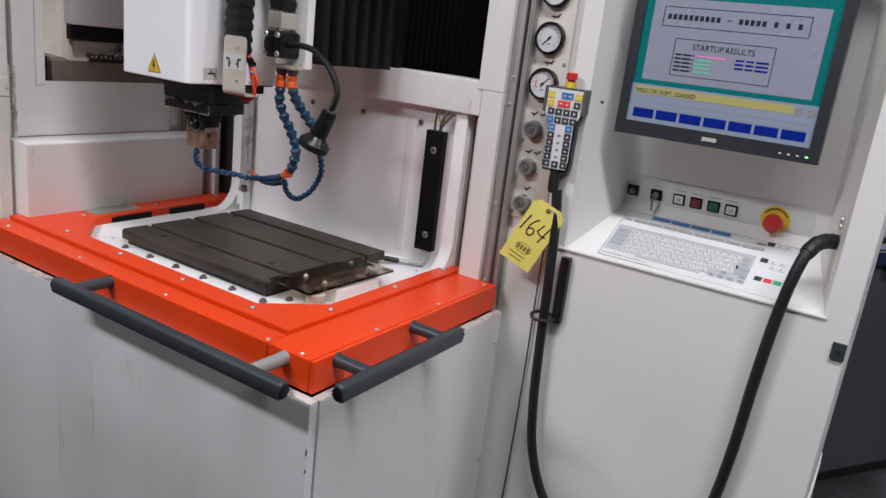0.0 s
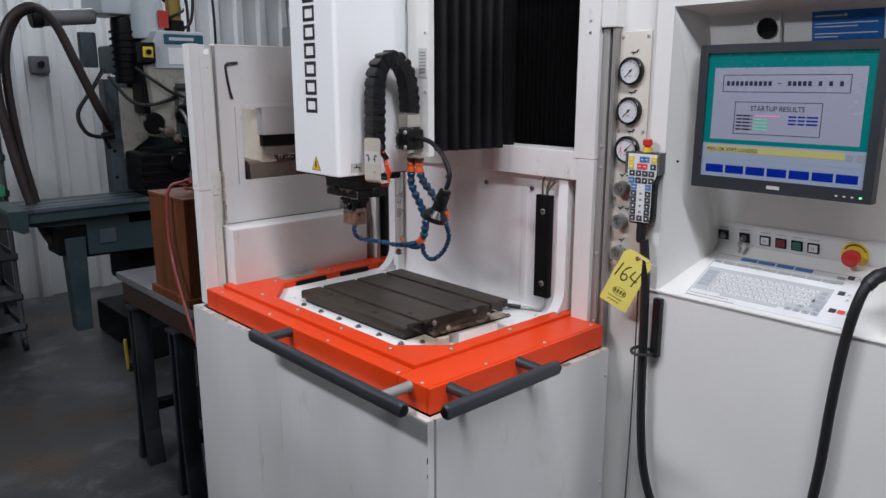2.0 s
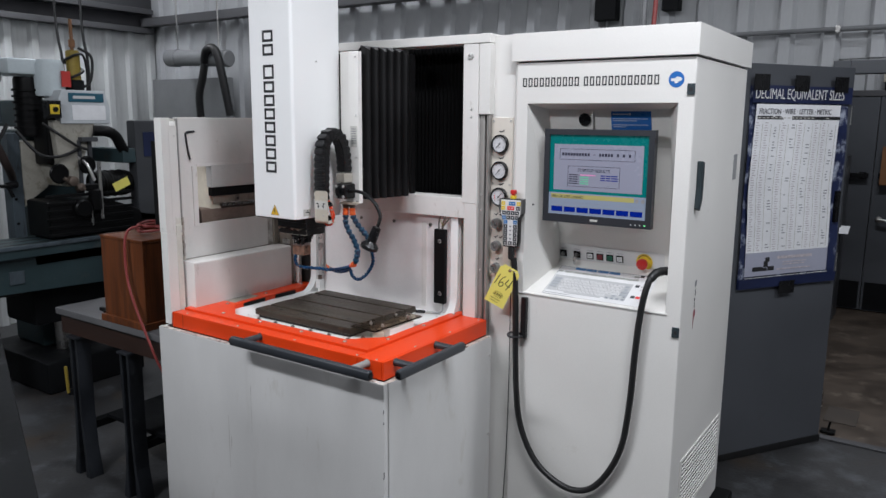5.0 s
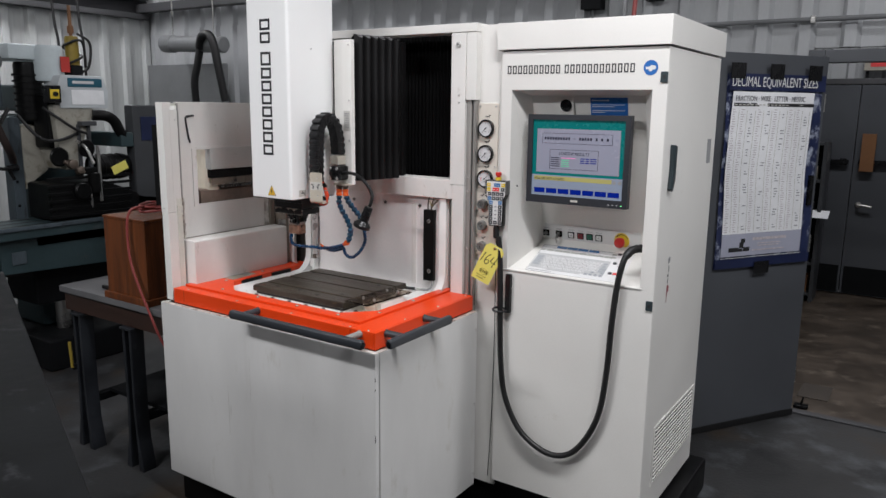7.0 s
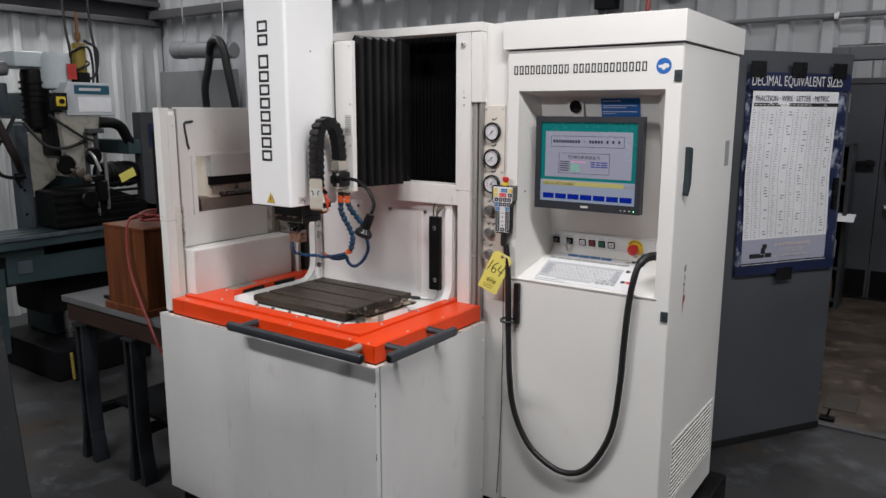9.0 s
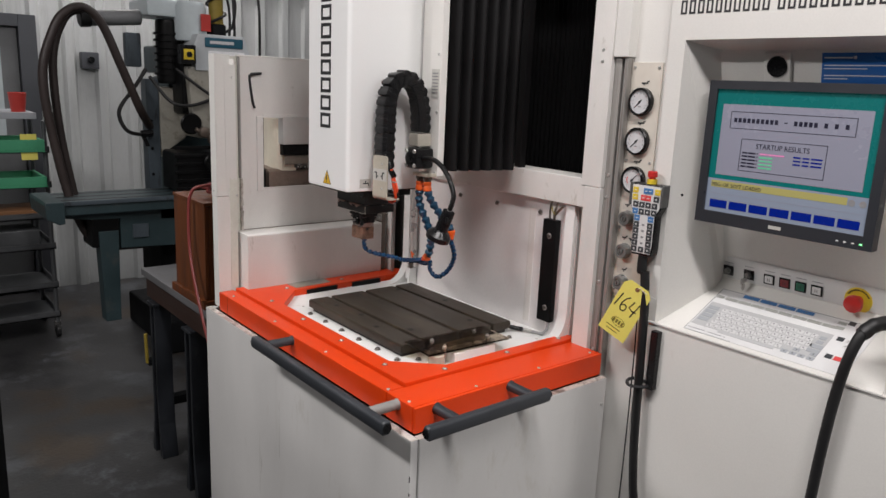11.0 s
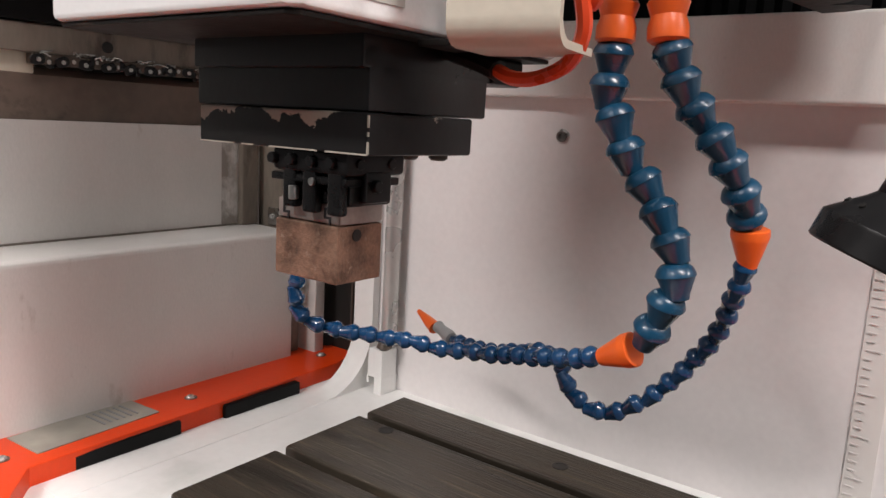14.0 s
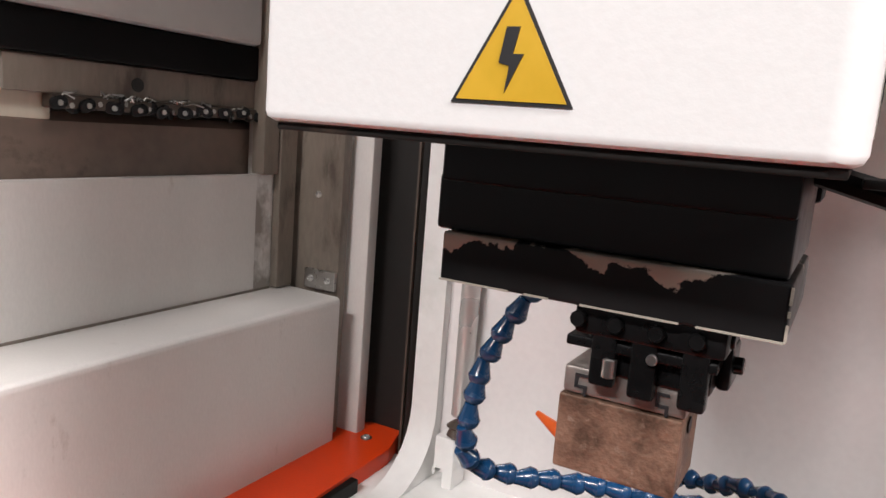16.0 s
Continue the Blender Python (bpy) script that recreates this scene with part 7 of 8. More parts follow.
def paper(name, x0, x1, y0, y1, material, lift=0.0, nx=14, ny=30):
    bm = bmesh.new()
    rows_ = []
    for j in range(ny + 1):
        y = y0 + (y1 - y0) * j / ny
        row = []
        for i in range(nx + 1):
            x = x0 + (x1 - x0) * i / nx
            dx, z = ripple(x, y)
            row.append(bm.verts.new((x + dx, y, z + lift)))
        rows_.append(row)
    for lo, hi in zip(rows_, rows_[1:]):
        for i in range(nx):
            bm.faces.new((lo[i], lo[i + 1], hi[i + 1], hi[i]))
    placed(name, mesh_of(name, bm, material, 60), chart, cm)


def printed(name, rects, material, lift=0.0009):
    out = []
    for x, y, w, h in rects:
        dx, z = ripple(x, y)
        out.append(box(x + dx, x + dx + w, y, y + h, z + lift - 0.0003, z + lift))
    placed(name, mesh_of(name, join(*out), material, 0), chart, cm)


paper("white_field", 0.028, 0.612, 0.178, 0.893, PAPER)
paper("footer", 0.028, 0.612, 0.062, 0.1775, FOOTER_LILAC, 0, 14, 6)
paper("header", 0.0, CW, 0.9, CH, NAVY, 0.0005, 14, 4)
paper("bottom_band", 0.0, CW, 0.0, 0.05, NAVY, 0.0003, 14, 4)
letters("title", "DECIMAL EQUIVALENT SIZES", 0.068, KEY_WHITE, chart, cm @ Matrix.Translation((0.012, 0.918, 0.0225)), 0.7)
letters("column_heads", "FRACTION · WIRE · LETTER · METRIC", 0.036, CHART_HEAD, chart, cm @ Matrix.Translation((0.045, 0.848, 0.0225)), 0.84)
printed("rule", [(0.04 + k * 0.115, 0.822, 0.1148, 0.016) for k in range(5)], INK, 0.0012)
printed("rule_print", [(0.045 + k * 0.0275, 0.827, 0.018, 0.005) for k in range(20)], STICKER, 0.0016)
printed("bottom_line", [(0.03 + k * 0.0297, 0.052, 0.027, 0.003) for k in range(20)], KEY_WHITE, 0.0012)
rnd = random.Random(3)
for c in range(10):
    x = 0.036 + c * 0.0568
    if c in (2, 4, 6, 9):
        rows_, y = [], 0.2
        while y < 0.805:
            for k in range(rnd.choice((1, 2, 2, 3, 4))):
                if y < 0.805:
                    rows_.append((x + rnd.uniform(0.004, 0.012), y, rnd.choice((0.012, 0.018, 0.024)), 0.0046))
                y += 0.0135
            y += rnd.choice((0.0135, 0.027, 0.04, 0.054))
        printed("number_column", rows_, CHART_MID)
    else:
        printed("number_column", [(x + rnd.uniform(0.0, 0.006), 0.19 + r * 0.0118, rnd.choice((0.014, 0.02, 0.024)), 0.0036) for r in range(53)], CHART_FAINT)
    printed("column_rule", [(x + 0.043, 0.186 + k * 0.0212, 0.003, 0.0213) for k in range(29)], STICKER, 0.0007)
printed("footer_print", [(0.08, 0.085, 0.07, 0.022), (0.15, 0.085, 0.03, 0.016), (0.185, 0.085, 0.045, 0.022), (0.155, 0.104, 0.03, 0.03), (0.165, 0.13, 0.03, 0.022)], INK, 0.0012)
printed("footer_print", [(0.25, 0.14, 0.25, 0.014), (0.29, 0.12, 0.17, 0.005), (0.29, 0.108, 0.16, 0.005), (0.25, 0.085, 0.24, 0.006)], CHART_FAINT, 0.0012)
for x in (0.0, 0.27, 0.55):
    placed("tape", mesh_of("tape", box(x, x + 0.1, CH - 0.025, CH + 0.05, 0.0225, 0.024), BLACK_PLASTIC, 0), chart, cm)
placed("tape", mesh_of("tape", box(0.28, 0.39, -0.04, 0.025, 0.0225, 0.024), BLACK_PLASTIC, 0), chart, cm)

solid("doorframe_1", join(box(0.9, 0.985, 2.74, 2.84, 0, 2.14, 0.004), box(0.985, 2.25, 2.74, 2.84, 2.07, 2.14, 0.004), box(2.25, 2.34, 2.74, 2.84, 0, 2.14, 0.004)), DOOR_GREY, "dark grey steel door frame", "door frame", (0.9, 2.79, 0), kind="structure")
far = thing("far_door", (0.9, 6.33, 0), "dark grey double door in the room beyond, with a lever handle", "door")
for x0 in (0.01, 0.9):
    part("leaf", box(x0, x0 + 0.884, 6.3, 6.345, 0.01, 2.06, 0.004), DOOR_GREY, far)
    part("kick_plate", box(x0 + 0.02, x0 + 0.864, 6.296, 6.3, 0.02, 0.29), DARK_STEEL, far, "blackened kick plate")
part("frame", join(box(-0.07, 0.005, 6.29, 6.35, 0, 2.12, 0.004), box(1.79, 1.865, 6.29, 6.35, 0, 2.12, 0.004), box(0.005, 1.79, 6.29, 6.35, 2.066, 2.12, 0.004)), GIRT, far)
part("panic_bar", join(box(0.1, 0.86, 6.25, 6.275, 1.3, 1.345, 0.004), box(0.12, 0.18, 6.275, 6.3, 1.29, 1.355), box(0.78, 0.84, 6.275, 6.3, 1.29, 1.355)), BLACK_PLASTIC, far)
part("panic_bar", join(box(0.94, 1.7, 6.25, 6.275, 1.305, 1.35, 0.004), box(0.95, 1.0, 6.275, 6.3, 1.295, 1.36), box(1.6, 1.66, 6.275, 6.3, 1.295, 1.36)), BLACK_PLASTIC, far)
part("rose", lathe([(0.028, 0), (0.028, 0.008), (0.02, 0.012), (0.0, 0.012)], (0.98, 6.3, 0.91), (0, -1, 0), 16), STEEL, far)
part("lever", join(rod((0.98, 6.3, 0.91), (0.98, 6.245, 0.91), 0.012), rod((0.975, 6.25, 0.912), (1.1, 6.245, 0.9), 0.0115)), STEEL, far, "bright lever handle")
sign = thing("exit_sign", (1.1, 6.3, 2.19), "small cream sign box with a red band over the far door", "sign")
part("box", box(0.9, 1.28, 6.26, 6.33, 2.19, 2.33, 0.004), BEIGE, sign)
part("band", box(0.95, 1.23, 6.256, 6.26, 2.225, 2.3), KEY_RED, sign)
part("bracket", box(0.915, 0.94, 6.3, 6.33, 2.12, 2.19, 0.002), DARK_STEEL, sign)
solid("brown_board", box(0.955, 1.075, 6.236, 6.25, 1.24, 1.6, 0.003), CARD, "brown board hung on the far door's bar", "board", (1.0, 6.24, 1.24))
rack = thing("dark_rack", (0.7, 5.9, 0), "narrow grey steel rack with small parts, beyond the doorway", "rack")
for x in (0.47, 0.69):
    for y in (5.74, 6.03):
        part("post", box(x, x + 0.03, y, y + 0.03, -0.002, 1.53, 0.002), RACK_GREY, rack)
part("side_sheet", box(0.7205, 0.7235, 5.745, 6.055, 0.0, 1.5), DOOR_GREY, rack)
part("back_sheet", box(0.47, 0.7195, 6.0605, 6.0635, 0.0, 1.5), DARK_STEEL, rack)
for z in (0.06, 0.36, 0.83, 1.15, 1.495):
    part("shelf", box(0.475, 0.7195, 5.745, 6.0595, z, z + 0.025, 0.002), RACK_GREY, rack)
for i, (x, z, w, h, m_) in enumerate(((0.52, 0.085, 0.14, 0.16, CARD), (0.51, 0.385, 0.15, 0.22, BLACK_PLASTIC), (0.53, 1.175, 0.12, 0.12, BEIGE), (0.56, 0.855, 0.1, 0.1, BLACK_PLASTIC))):
    solid("parts_bin", box(x, x + w, 5.8, 5.97, z, z + h, 0.004), m_, "small parts bin standing on the rack shelf", "bin", (x, 5.88, z), "bins on the rack")
solid("hanging_sheet", moved(box(-0.075, 0.075, -0.001, 0.001, -0.34, 0.0), pose(0.7265, 5.85, 1.43, 3, 0, 90)), PAPER_GREY, "grey paper sheet hung on the rack's side", "paper", (0.727, 5.85, 1.1))
solid("paper_sheet", moved(box(-0.105, 0.105, -0.075, 0.075, 0, 0.002), pose(0.69, 5.71, 0.858, 22, 0, 0)), PAPER, "loose white paper on the rack shelf", "paper", (0.69, 5.75, 0.856))
solid("floor_mat", box(0.99, 1.17, 3.08, 3.36, -0.002, 0.004, 0.002), MAT_BROWN, "small dark mat on the floor beyond the doorway", "mat", (1.08, 3.2, 0))
solid("floor_strip", box(0.99, 2.25, 2.76, 2.82, 0, 0.012, 0.004), GIRT, "worn steel threshold strip", "threshold", kind="structure")
solid("door_stop", join(box(1.0, 1.08, 2.86, 2.92, 0, 0.018, 0.006), rod((1.04, 2.89, 0.018), (1.05, 2.89, 0.07), 0.006)), BLACK, "black door stop on the floor beside the doorway", "door stop", (1.05, 2.9, 0))

# ---- bench, wooden box, cord ----
bench = thing("workbench", (-1.7, 0.4, 0), "dark steel workbench with a scuffed grey top", "workbench")
part("top", box(-2.17, -1.26, 0.07, 0.78, 0.835, 0.867, 0.003), BENCH_TOP, bench, "scuffed grey bench top")
part("apron", box(-2.15, -1.28, 0.085, 0.11, 0.74, 0.834, 0.003), DARK_WOOD, bench, "timber apron, its brown darkened for the bench's shade")


def bench_leg(x, y):
    """A cast channel leg: two flanges that spread into a foot, a web set back between them."""
    flange = []
    for a in (-1, 1):
        pts = [(x + a * 0.016, 0.74), (x + a * 0.036, 0.74), (x + a * 0.033, 0.34), (x + a * 0.042, 0.16), (x + a * 0.066, 0.03), (x + a * 0.068, 0.0), (x + a * 0.03, 0.0), (x + a * 0.028, 0.1), (x + a * 0.015, 0.3)]
        flange.append(prism(pts if a < 0 else pts[::-1], "y", y - 0.022, y + 0.05, 0.003))
    bm = join(*flange, box(x - 0.016, x + 0.016, y + 0.004, y + 0.014, 0.12, 0.738), box(x - 0.045, x + 0.045, y - 0.03, y + 0.06, 0.726, 0.7395, 0.003))
    bmesh.ops.recalc_face_normals(bm, faces=bm.faces)
    part("leg", bm, BENCH_LEG, bench, "bluish black cast channel leg")


for x, y in ((-2.03, 0.09), (-1.6, 0.09), (-2.03, 0.7), (-1.4, 0.7)):
    bench_leg(x, y)
part("stretcher", box(-2.02, -1.42, 0.36, 0.41, 0.24, 0.28, 0.003), DARK_STEEL, bench)
part("stretcher", box(-2.05, -2.0, 0.1, 0.72, 0.24, 0.28, 0.003), DARK_STEEL, bench)
part("stretcher", box(-1.62, -1.57, 0.1, 0.72, 0.24, 0.28, 0.003), DARK_STEEL, bench)
part("shelf", box(-2.0, -1.35, 0.2, 0.7, 0.28, 0.3, 0.003), DARK_STEEL, bench)
solid("yellow_stick", rod((-2.075, 0.052, 0.44), (-2.08, 0.05, 0.58), 0.008), BRASS, "short yellow rod clipped to the bench leg", "rod", (-2.07, 0.05, 0.44))
part("lug", box(-2.09, -2.06, 0.055, 0.1, 0.43, 0.46), DARK_STEEL, bench)
solid("small_pliers", join(box(-1.93, -1.84, 0.16, 0.18, 0.867, 0.885, 0.004), box(-1.88, -1.82, 0.15, 0.2, 0.867, 0.88, 0.004)), BLACK, "small dark tool lying on the bench top", "tool", (-1.88, 0.17, 0.867))
wbox = thing("wooden_box", (-1.59, 0.3, 0.867), "reddish stained plywood box standing on the bench", "box")
part("front_board", box(-1.745, -1.425, 0.085, 0.1, 0.885, 1.262, 0.002), WOOD, wbox)
part("side_board", box(-1.44, -1.425, 0.1005, 0.46, 0.885, 1.262, 0.002), WOOD, wbox)
part("side_board", box(-1.745, -1.73, 0.1005, 0.46, 0.885, 1.262, 0.002), WOOD, wbox)
part("back_board", box(-1.7295, -1.4405, 0.445, 0.46, 0.885, 1.262, 0.002), WOOD, wbox)
part("lid", box(-1.748, -1.422, 0.082, 0.463, 1.2625, 1.275, 0.002), WOOD, wbox)
part("skirt", box(-1.76, -1.41, 0.07, 0.475, 0.867, 0.9, 0.003), WOOD, wbox)
pts = []
rnd = random.Random(8)
for i in range(34):
    a = i * 0.62
    pts.append((-1.53 + (0.085 + rnd.uniform(-0.02, 0.02)) * math.cos(a), 0.25 + (0.11 + rnd.uniform(-0.02, 0.02)) * math.sin(a), 1.288 + 0.0012 * i + rnd.uniform(0, 0.012)))
pts += [(-1.5, 0.12, 1.33), (-1.515, 0.07, 1.3), (-1.52, 0.06, 1.2), (-1.5, 0.055, 1.08), (-1.44, 0.048, 0.97), (-1.37, 0.045, 0.86), (-1.3, 0.05, 0.74), (-1.245, 0.09, 0.62), (-1.235, 0.2, 0.5), (-1.24, 0.35, 0.45)]
solid("air_hose", tube(pts, 0.006, 7, 5), RED_CORD, "coiled red air hose lying on the box, its end hanging", "hose", (-1.53, 0.25, 1.275))

# ---- knee mill by the far wall ----
mill = thing("milling_machine", (-3.6, 0.75, 0), "grey-green knee milling machine with a cream head and long table", "milling machine")
# Base and knee near-black rather than green: shade under the table, in colour.
part("base", box(-4.1, -3.25, 0.55, 1.25, 0, 0.22, 0.02), DARK_STEEL, mill)
part("column", prism([(-4.0, 0.22), (-3.62, 0.22), (-3.64, 1.0), (-3.62, 1.72), (-3.98, 1.72)], "y", 0.72, 1.12, 0.03), MILL_GREEN, mill)
part("column_face", box(-3.6, -3.5, 0.545, 0.622, 0.9, 1.705, 0.006), MILL_FACE, mill, "blue-grey dovetail face")
for z in (1.12, 1.28, 1.45):
    part("face_bolt", lathe([(0.0, 0.004), (0.008, 0.004), (0.01, 0.0)], (-3.5, 0.57, z), (1, 0, 0), 10), DARK_STEEL, mill)
part("ram", box(-4.15, -3.52, 0.74, 1.0, 1.74, 1.92, 0.02), MILL_GREEN, mill)
part("knee", box(-3.75, -3.35, 0.55, 1.15, 0.45, 0.72, 0.03), DARK_STEEL, mill)
part("knee_screw", rod((-3.5, 0.8, 0.22), (-3.5, 0.8, 0.46), 0.05), STEEL, mill)
part("saddle", box(-3.7, -3.2, 0.5, 1.1, 0.88, 0.96, 0.01), MILL_GREEN, mill)
part("table", join(box(-3.52, -3.14, -0.03, 1.75, 0.955, 1.03, 0.006), prism([(-0.12, 0.945), (-0.125, 1.02), (-0.118, 1.034), (-0.03, 1.034), (-0.03, 0.915), (-0.06, 0.91)], "x", -3.54, -3.12, 0.004)), MILL_GREEN, mill, "long grey-green table with a drip tray end")
part("table_lip", box(-3.138, -3.126, -0.03, 1.7, 1.012, 1.036, 0.003), MILL_FACE, mill, "worn pale edge of the table")
for x in (-3.45, -3.33, -3.21):
    part("slot", box(x - 0.012, x + 0.012, -0.04, 1.74, 1.0295, 1.0315), SLOT_DARK, mill)
part("table_apron", prism([(-0.02, 0.953), (-0.02, 0.93), (0.11, 0.915), (0.275, 0.91), (0.275, 0.735), (1.5, 0.69), (1.6, 0.953)], "x", -3.44, -3.2, 0.003), MILL_GREEN, mill)
part("apron_panel", box(-3.2, -3.192, 0.34, 0.43, 0.79, 0.87, 0.002), MILL_FACE, mill)
# Black block added where there is only a dark hole under the table.
part("opening_block", box(-3.42, -3.21, 0.12, 0.274, 0.745, 0.912, 0.01), BLACK, mill, "black block standing in for the dark opening under the table")
part("support_post", prism([(0.155, 0.84), (0.265, 0.84), (0.255, 0.3), (0.17, 0.3)], "x", -3.3, -3.2, 0.006), MILL_GREEN, mill)
part("vise_cover", prism([(0.62, 1.038), (1.6, 1.038), (1.6, 1.12), (1.3, 1.16), (1.0, 1.28), (0.62, 1.28)], "x", -3.49, -3.2, 0.02), BLACK, mill, "black way cover")
part("spindle_drum", lathe([(0.06, 0), (0.085, 0.01), (0.088, 0.06), (0.088, 0.24), (0.08, 0.27), (0.05, 0.28)], (-3.32, 0.98, 1.36), (0, 1, 0), 22), BLACK, mill, "dark ribbed drive drum")
for i in range(4):
    part("drum_rib", lathe([(0.088, 0), (0.092, 0.004), (0.092, 0.012), (0.088, 0.016)], (-3.32, 1.03 + i * 0.05, 1.36), (0, 1, 0), 22), BLACK, mill)
part("quill_body", prism([(0.71, 1.79), (0.72, 1.7), (0.735, 1.48), (0.77, 1.36), (0.86, 1.36), (0.88, 1.48), (0.99, 1.72), (1.0, 1.79)], "x", -3.5, -3.25, 0.015), MILL_CREAM, mill, "cream cast head, oil-stained")
part("quill", rod((-3.36, 0.8, 1.0), (-3.36, 0.8, 1.25), 0.055), STEEL, mill)
part("cream_cover", prism([(0.625, 1.65), (0.62, 1.4), (0.628, 1.22), (0.66, 1.26), (0.78, 1.34), (0.86, 1.46), (0.85, 1.62), (0.7, 1.66)], "x", -3.62, -3.5, 0.012), MILL_CREAM, mill, "oil-stained cream cover")
part("dark_head_side", box(-3.49, -3.3, 0.7, 0.8, 1.5, 1.85, 0.02), BLACK, mill)
hd = part("head_panel", prism([(0.76, 1.765), (1.1, 1.765), (1.105, 1.88), (1.07, 1.98), (0.78, 1.98), (0.755, 1.92)], "x", -3.42, -3.24, 0.008), PANEL_BLUE, mill, "cream head panel with a dark name plate")
part("name_plate", box(-3.241, -3.236, 0.82, 1.06, 1.905, 1.962, 0.004), PLATE_BLUE, hd)
part("panel_field", box(-3.241, -3.237, 0.84, 1.07, 1.79, 1.885, 0.003), PAPER, hd)
part("name_border", box(-3.2362, -3.235, 0.85, 1.0, 1.926, 1.944), KEY_LIGHT, hd)
part("belt_guard", box(-3.75, -3.4, 0.54, 0.86, 2.07, 2.17, 0.015), MILL_BLUE, mill, "pale blue belt guard")
part("motor", lathe([(0.075, 0), (0.082, 0.02), (0.082, 0.36), (0.075, 0.38)], (-3.5, 0.7, 1.68), (0, 0, 1), 24), BLACK, mill)
for i in range(7):
    part("motor_fin", lathe([(0.095, 0), (0.095, 0.014)], (-3.5, 0.7, 1.73 + i * 0.04), (0, 0, 1), 20), BLACK, mill)
part("spindle_motor", lathe([(0.09, 0), (0.095, 0.02), (0.095, 0.2), (0.08, 0.23)], (-3.42, 0.8, 1.94), (0, 0, 1), 24), MILL_BLUE, mill)
part("red_plate", box(-3.325, -3.315, 0.83, 0.89, 2.0, 2.1, 0.002), COPPER_RED, mill)
part("brass_drawbar", lathe([(0.05, 0), (0.05, 0.06), (0.043, 0.065), (0.043, 0.24), (0.036, 0.25), (0.034, 0.25)], (-3.38, 0.95, 1.99), (0, 0, 1), 20), BRASS, mill, "olive brass drawbar motor")
part("drawbar_rod", join(rod((-3.38, 0.95, 2.24), (-3.38, 0.95, 2.44), 0.011), rod((-3.38, 0.95, 2.26), (-3.38, 0.95, 2.31), 0.02)), CARD, mill, "brown drawbar rod")
part("cable_wrap", tube([(-3.345, 0.905, 2.06), (-3.325, 0.95, 2.085), (-3.345, 0.997, 2.11), (-3.395, 0.996, 2.13), (-3.432, 0.95, 2.15), (-3.4, 0.9, 2.17), (-3.345, 0.905, 2.19), (-3.33, 0.96, 2.215), (-3.35, 1.01, 2.2), (-3.36, 1.03, 2.1), (-3.37, 1.03, 1.98)], 0.008, 8), RUBBER, mill)
part("drawbar_collar", lathe([(0.058, 0), (0.058, 0.06), (0.05, 0.065)], (-3.38, 0.95, 1.985), (0, 0, 1), 20), DARK_STEEL, mill)
part("front_jib", join(box(-3.3, -3.24, 0.86, 0.885, 1.3, 1.66, 0.004), box(-3.3, -3.2, 0.87, 0.98, 1.65, 1.68, 0.004), box(-3.26, -3.235, 0.93, 0.955, 1.24, 1.66, 0.004)), RACK_GREY, mill, "dark linkage on the head")
part("valve_cluster", join(lathe([(0.02, 0), (0.032, 0.01), (0.032, 0.05), (0.015, 0.06)], (-3.24, 0.79, 1.4), (1, 0, 0), 14), lathe([(0.015, 0), (0.026, 0.01), (0.026, 0.05), (0.012, 0.06)], (-3.24, 0.84, 1.35), (1, 0, 0.2), 14), rod((-3.22, 0.74, 1.42), (-3.19, 0.86, 1.34), 0.012)), BROWN_STEEL, mill, "brown oily valves")
part("lube_line", tube([(-3.24, 0.64, 1.77), (-3.2, 0.72, 1.7), (-3.19, 0.82, 1.63), (-3.2, 0.9, 1.6)], 0.009, 8), RUBBER, mill)
part("way_cover_rib", join(*[box(-3.205, -3.192, 0.6, 1.2, 1.05 + i * 0.05, 1.07 + i * 0.05, 0.003) for i in range(6)]), BLACK, mill)
part("switch_box", box(-3.26, -3.2, 0.66, 0.75, 1.8, 1.91, 0.006), BLACK_PLASTIC, mill)
part("switch_face", box(-3.2, -3.194, 0.675, 0.735, 1.825, 1.885, 0.003), YELLOW, mill, "yellow switch face")
part("switch_knob", rod((-3.194, 0.705, 1.855), (-3.18, 0.705, 1.855), 0.016), BLACK_PLASTIC, mill)
part("handwheel", lathe([(0.055, 0), (0.065, 0.006), (0.055, 0.014), (0.03, 0.012)], (-3.24, 0.72, 1.45), (1, 0, 0), 20), BLACK, mill)
part("handwheel", lathe([(0.05, 0), (0.06, 0.006), (0.05, 0.014), (0.03, 0.012)], (-3.22, 0.9, 1.5), (1, 0, 0), 20), BLACK, mill)
part("lever", tube([(-3.25, 0.86, 1.55), (-3.18, 0.88, 1.5), (-3.14, 0.9, 1.4)], 0.01, 8), STEEL, mill)
part("readout", box(-3.3, -3.2, 1.25, 1.52, 1.09, 1.79, 0.012), RACK_GREY, mill, "dark grey control box with a bluish screen")
part("readout_screen", box(-3.2, -3.194, 1.31, 1.47, 1.54, 1.71, 0.002), NAVY, mill)
part("readout_arm", box(-3.6, -3.2, 1.15, 1.25, 1.5, 1.6, 0.01), MILL_GREEN, mill)
part("cable", tube([(-3.47, 0.54, 1.76), (-3.44, 0.46, 1.65), (-3.43, 0.375, 1.54), (-3.43, 0.365, 1.47), (-3.43, 0.4, 1.4), (-3.44, 0.46, 1.375), (-3.46, 0.52, 1.375)], 0.012, 8), RUBBER, mill)
part("plug", join(rod((-3.45, 0.49, 1.375), (-3.45, 0.56, 1.38), 0.022, 10), rod((-3.45, 0.5, 1.37), (-3.45, 0.53, 1.3), 0.012, 8)), BLACK_PLASTIC, mill, "black cable plugs")
part("cable", tube([(-3.28, 0.5, 1.72), (-3.23, 0.6, 1.58), (-3.22, 0.72, 1.56), (-3.24, 0.86, 1.6)], 0.01, 8), RUBBER, mill)
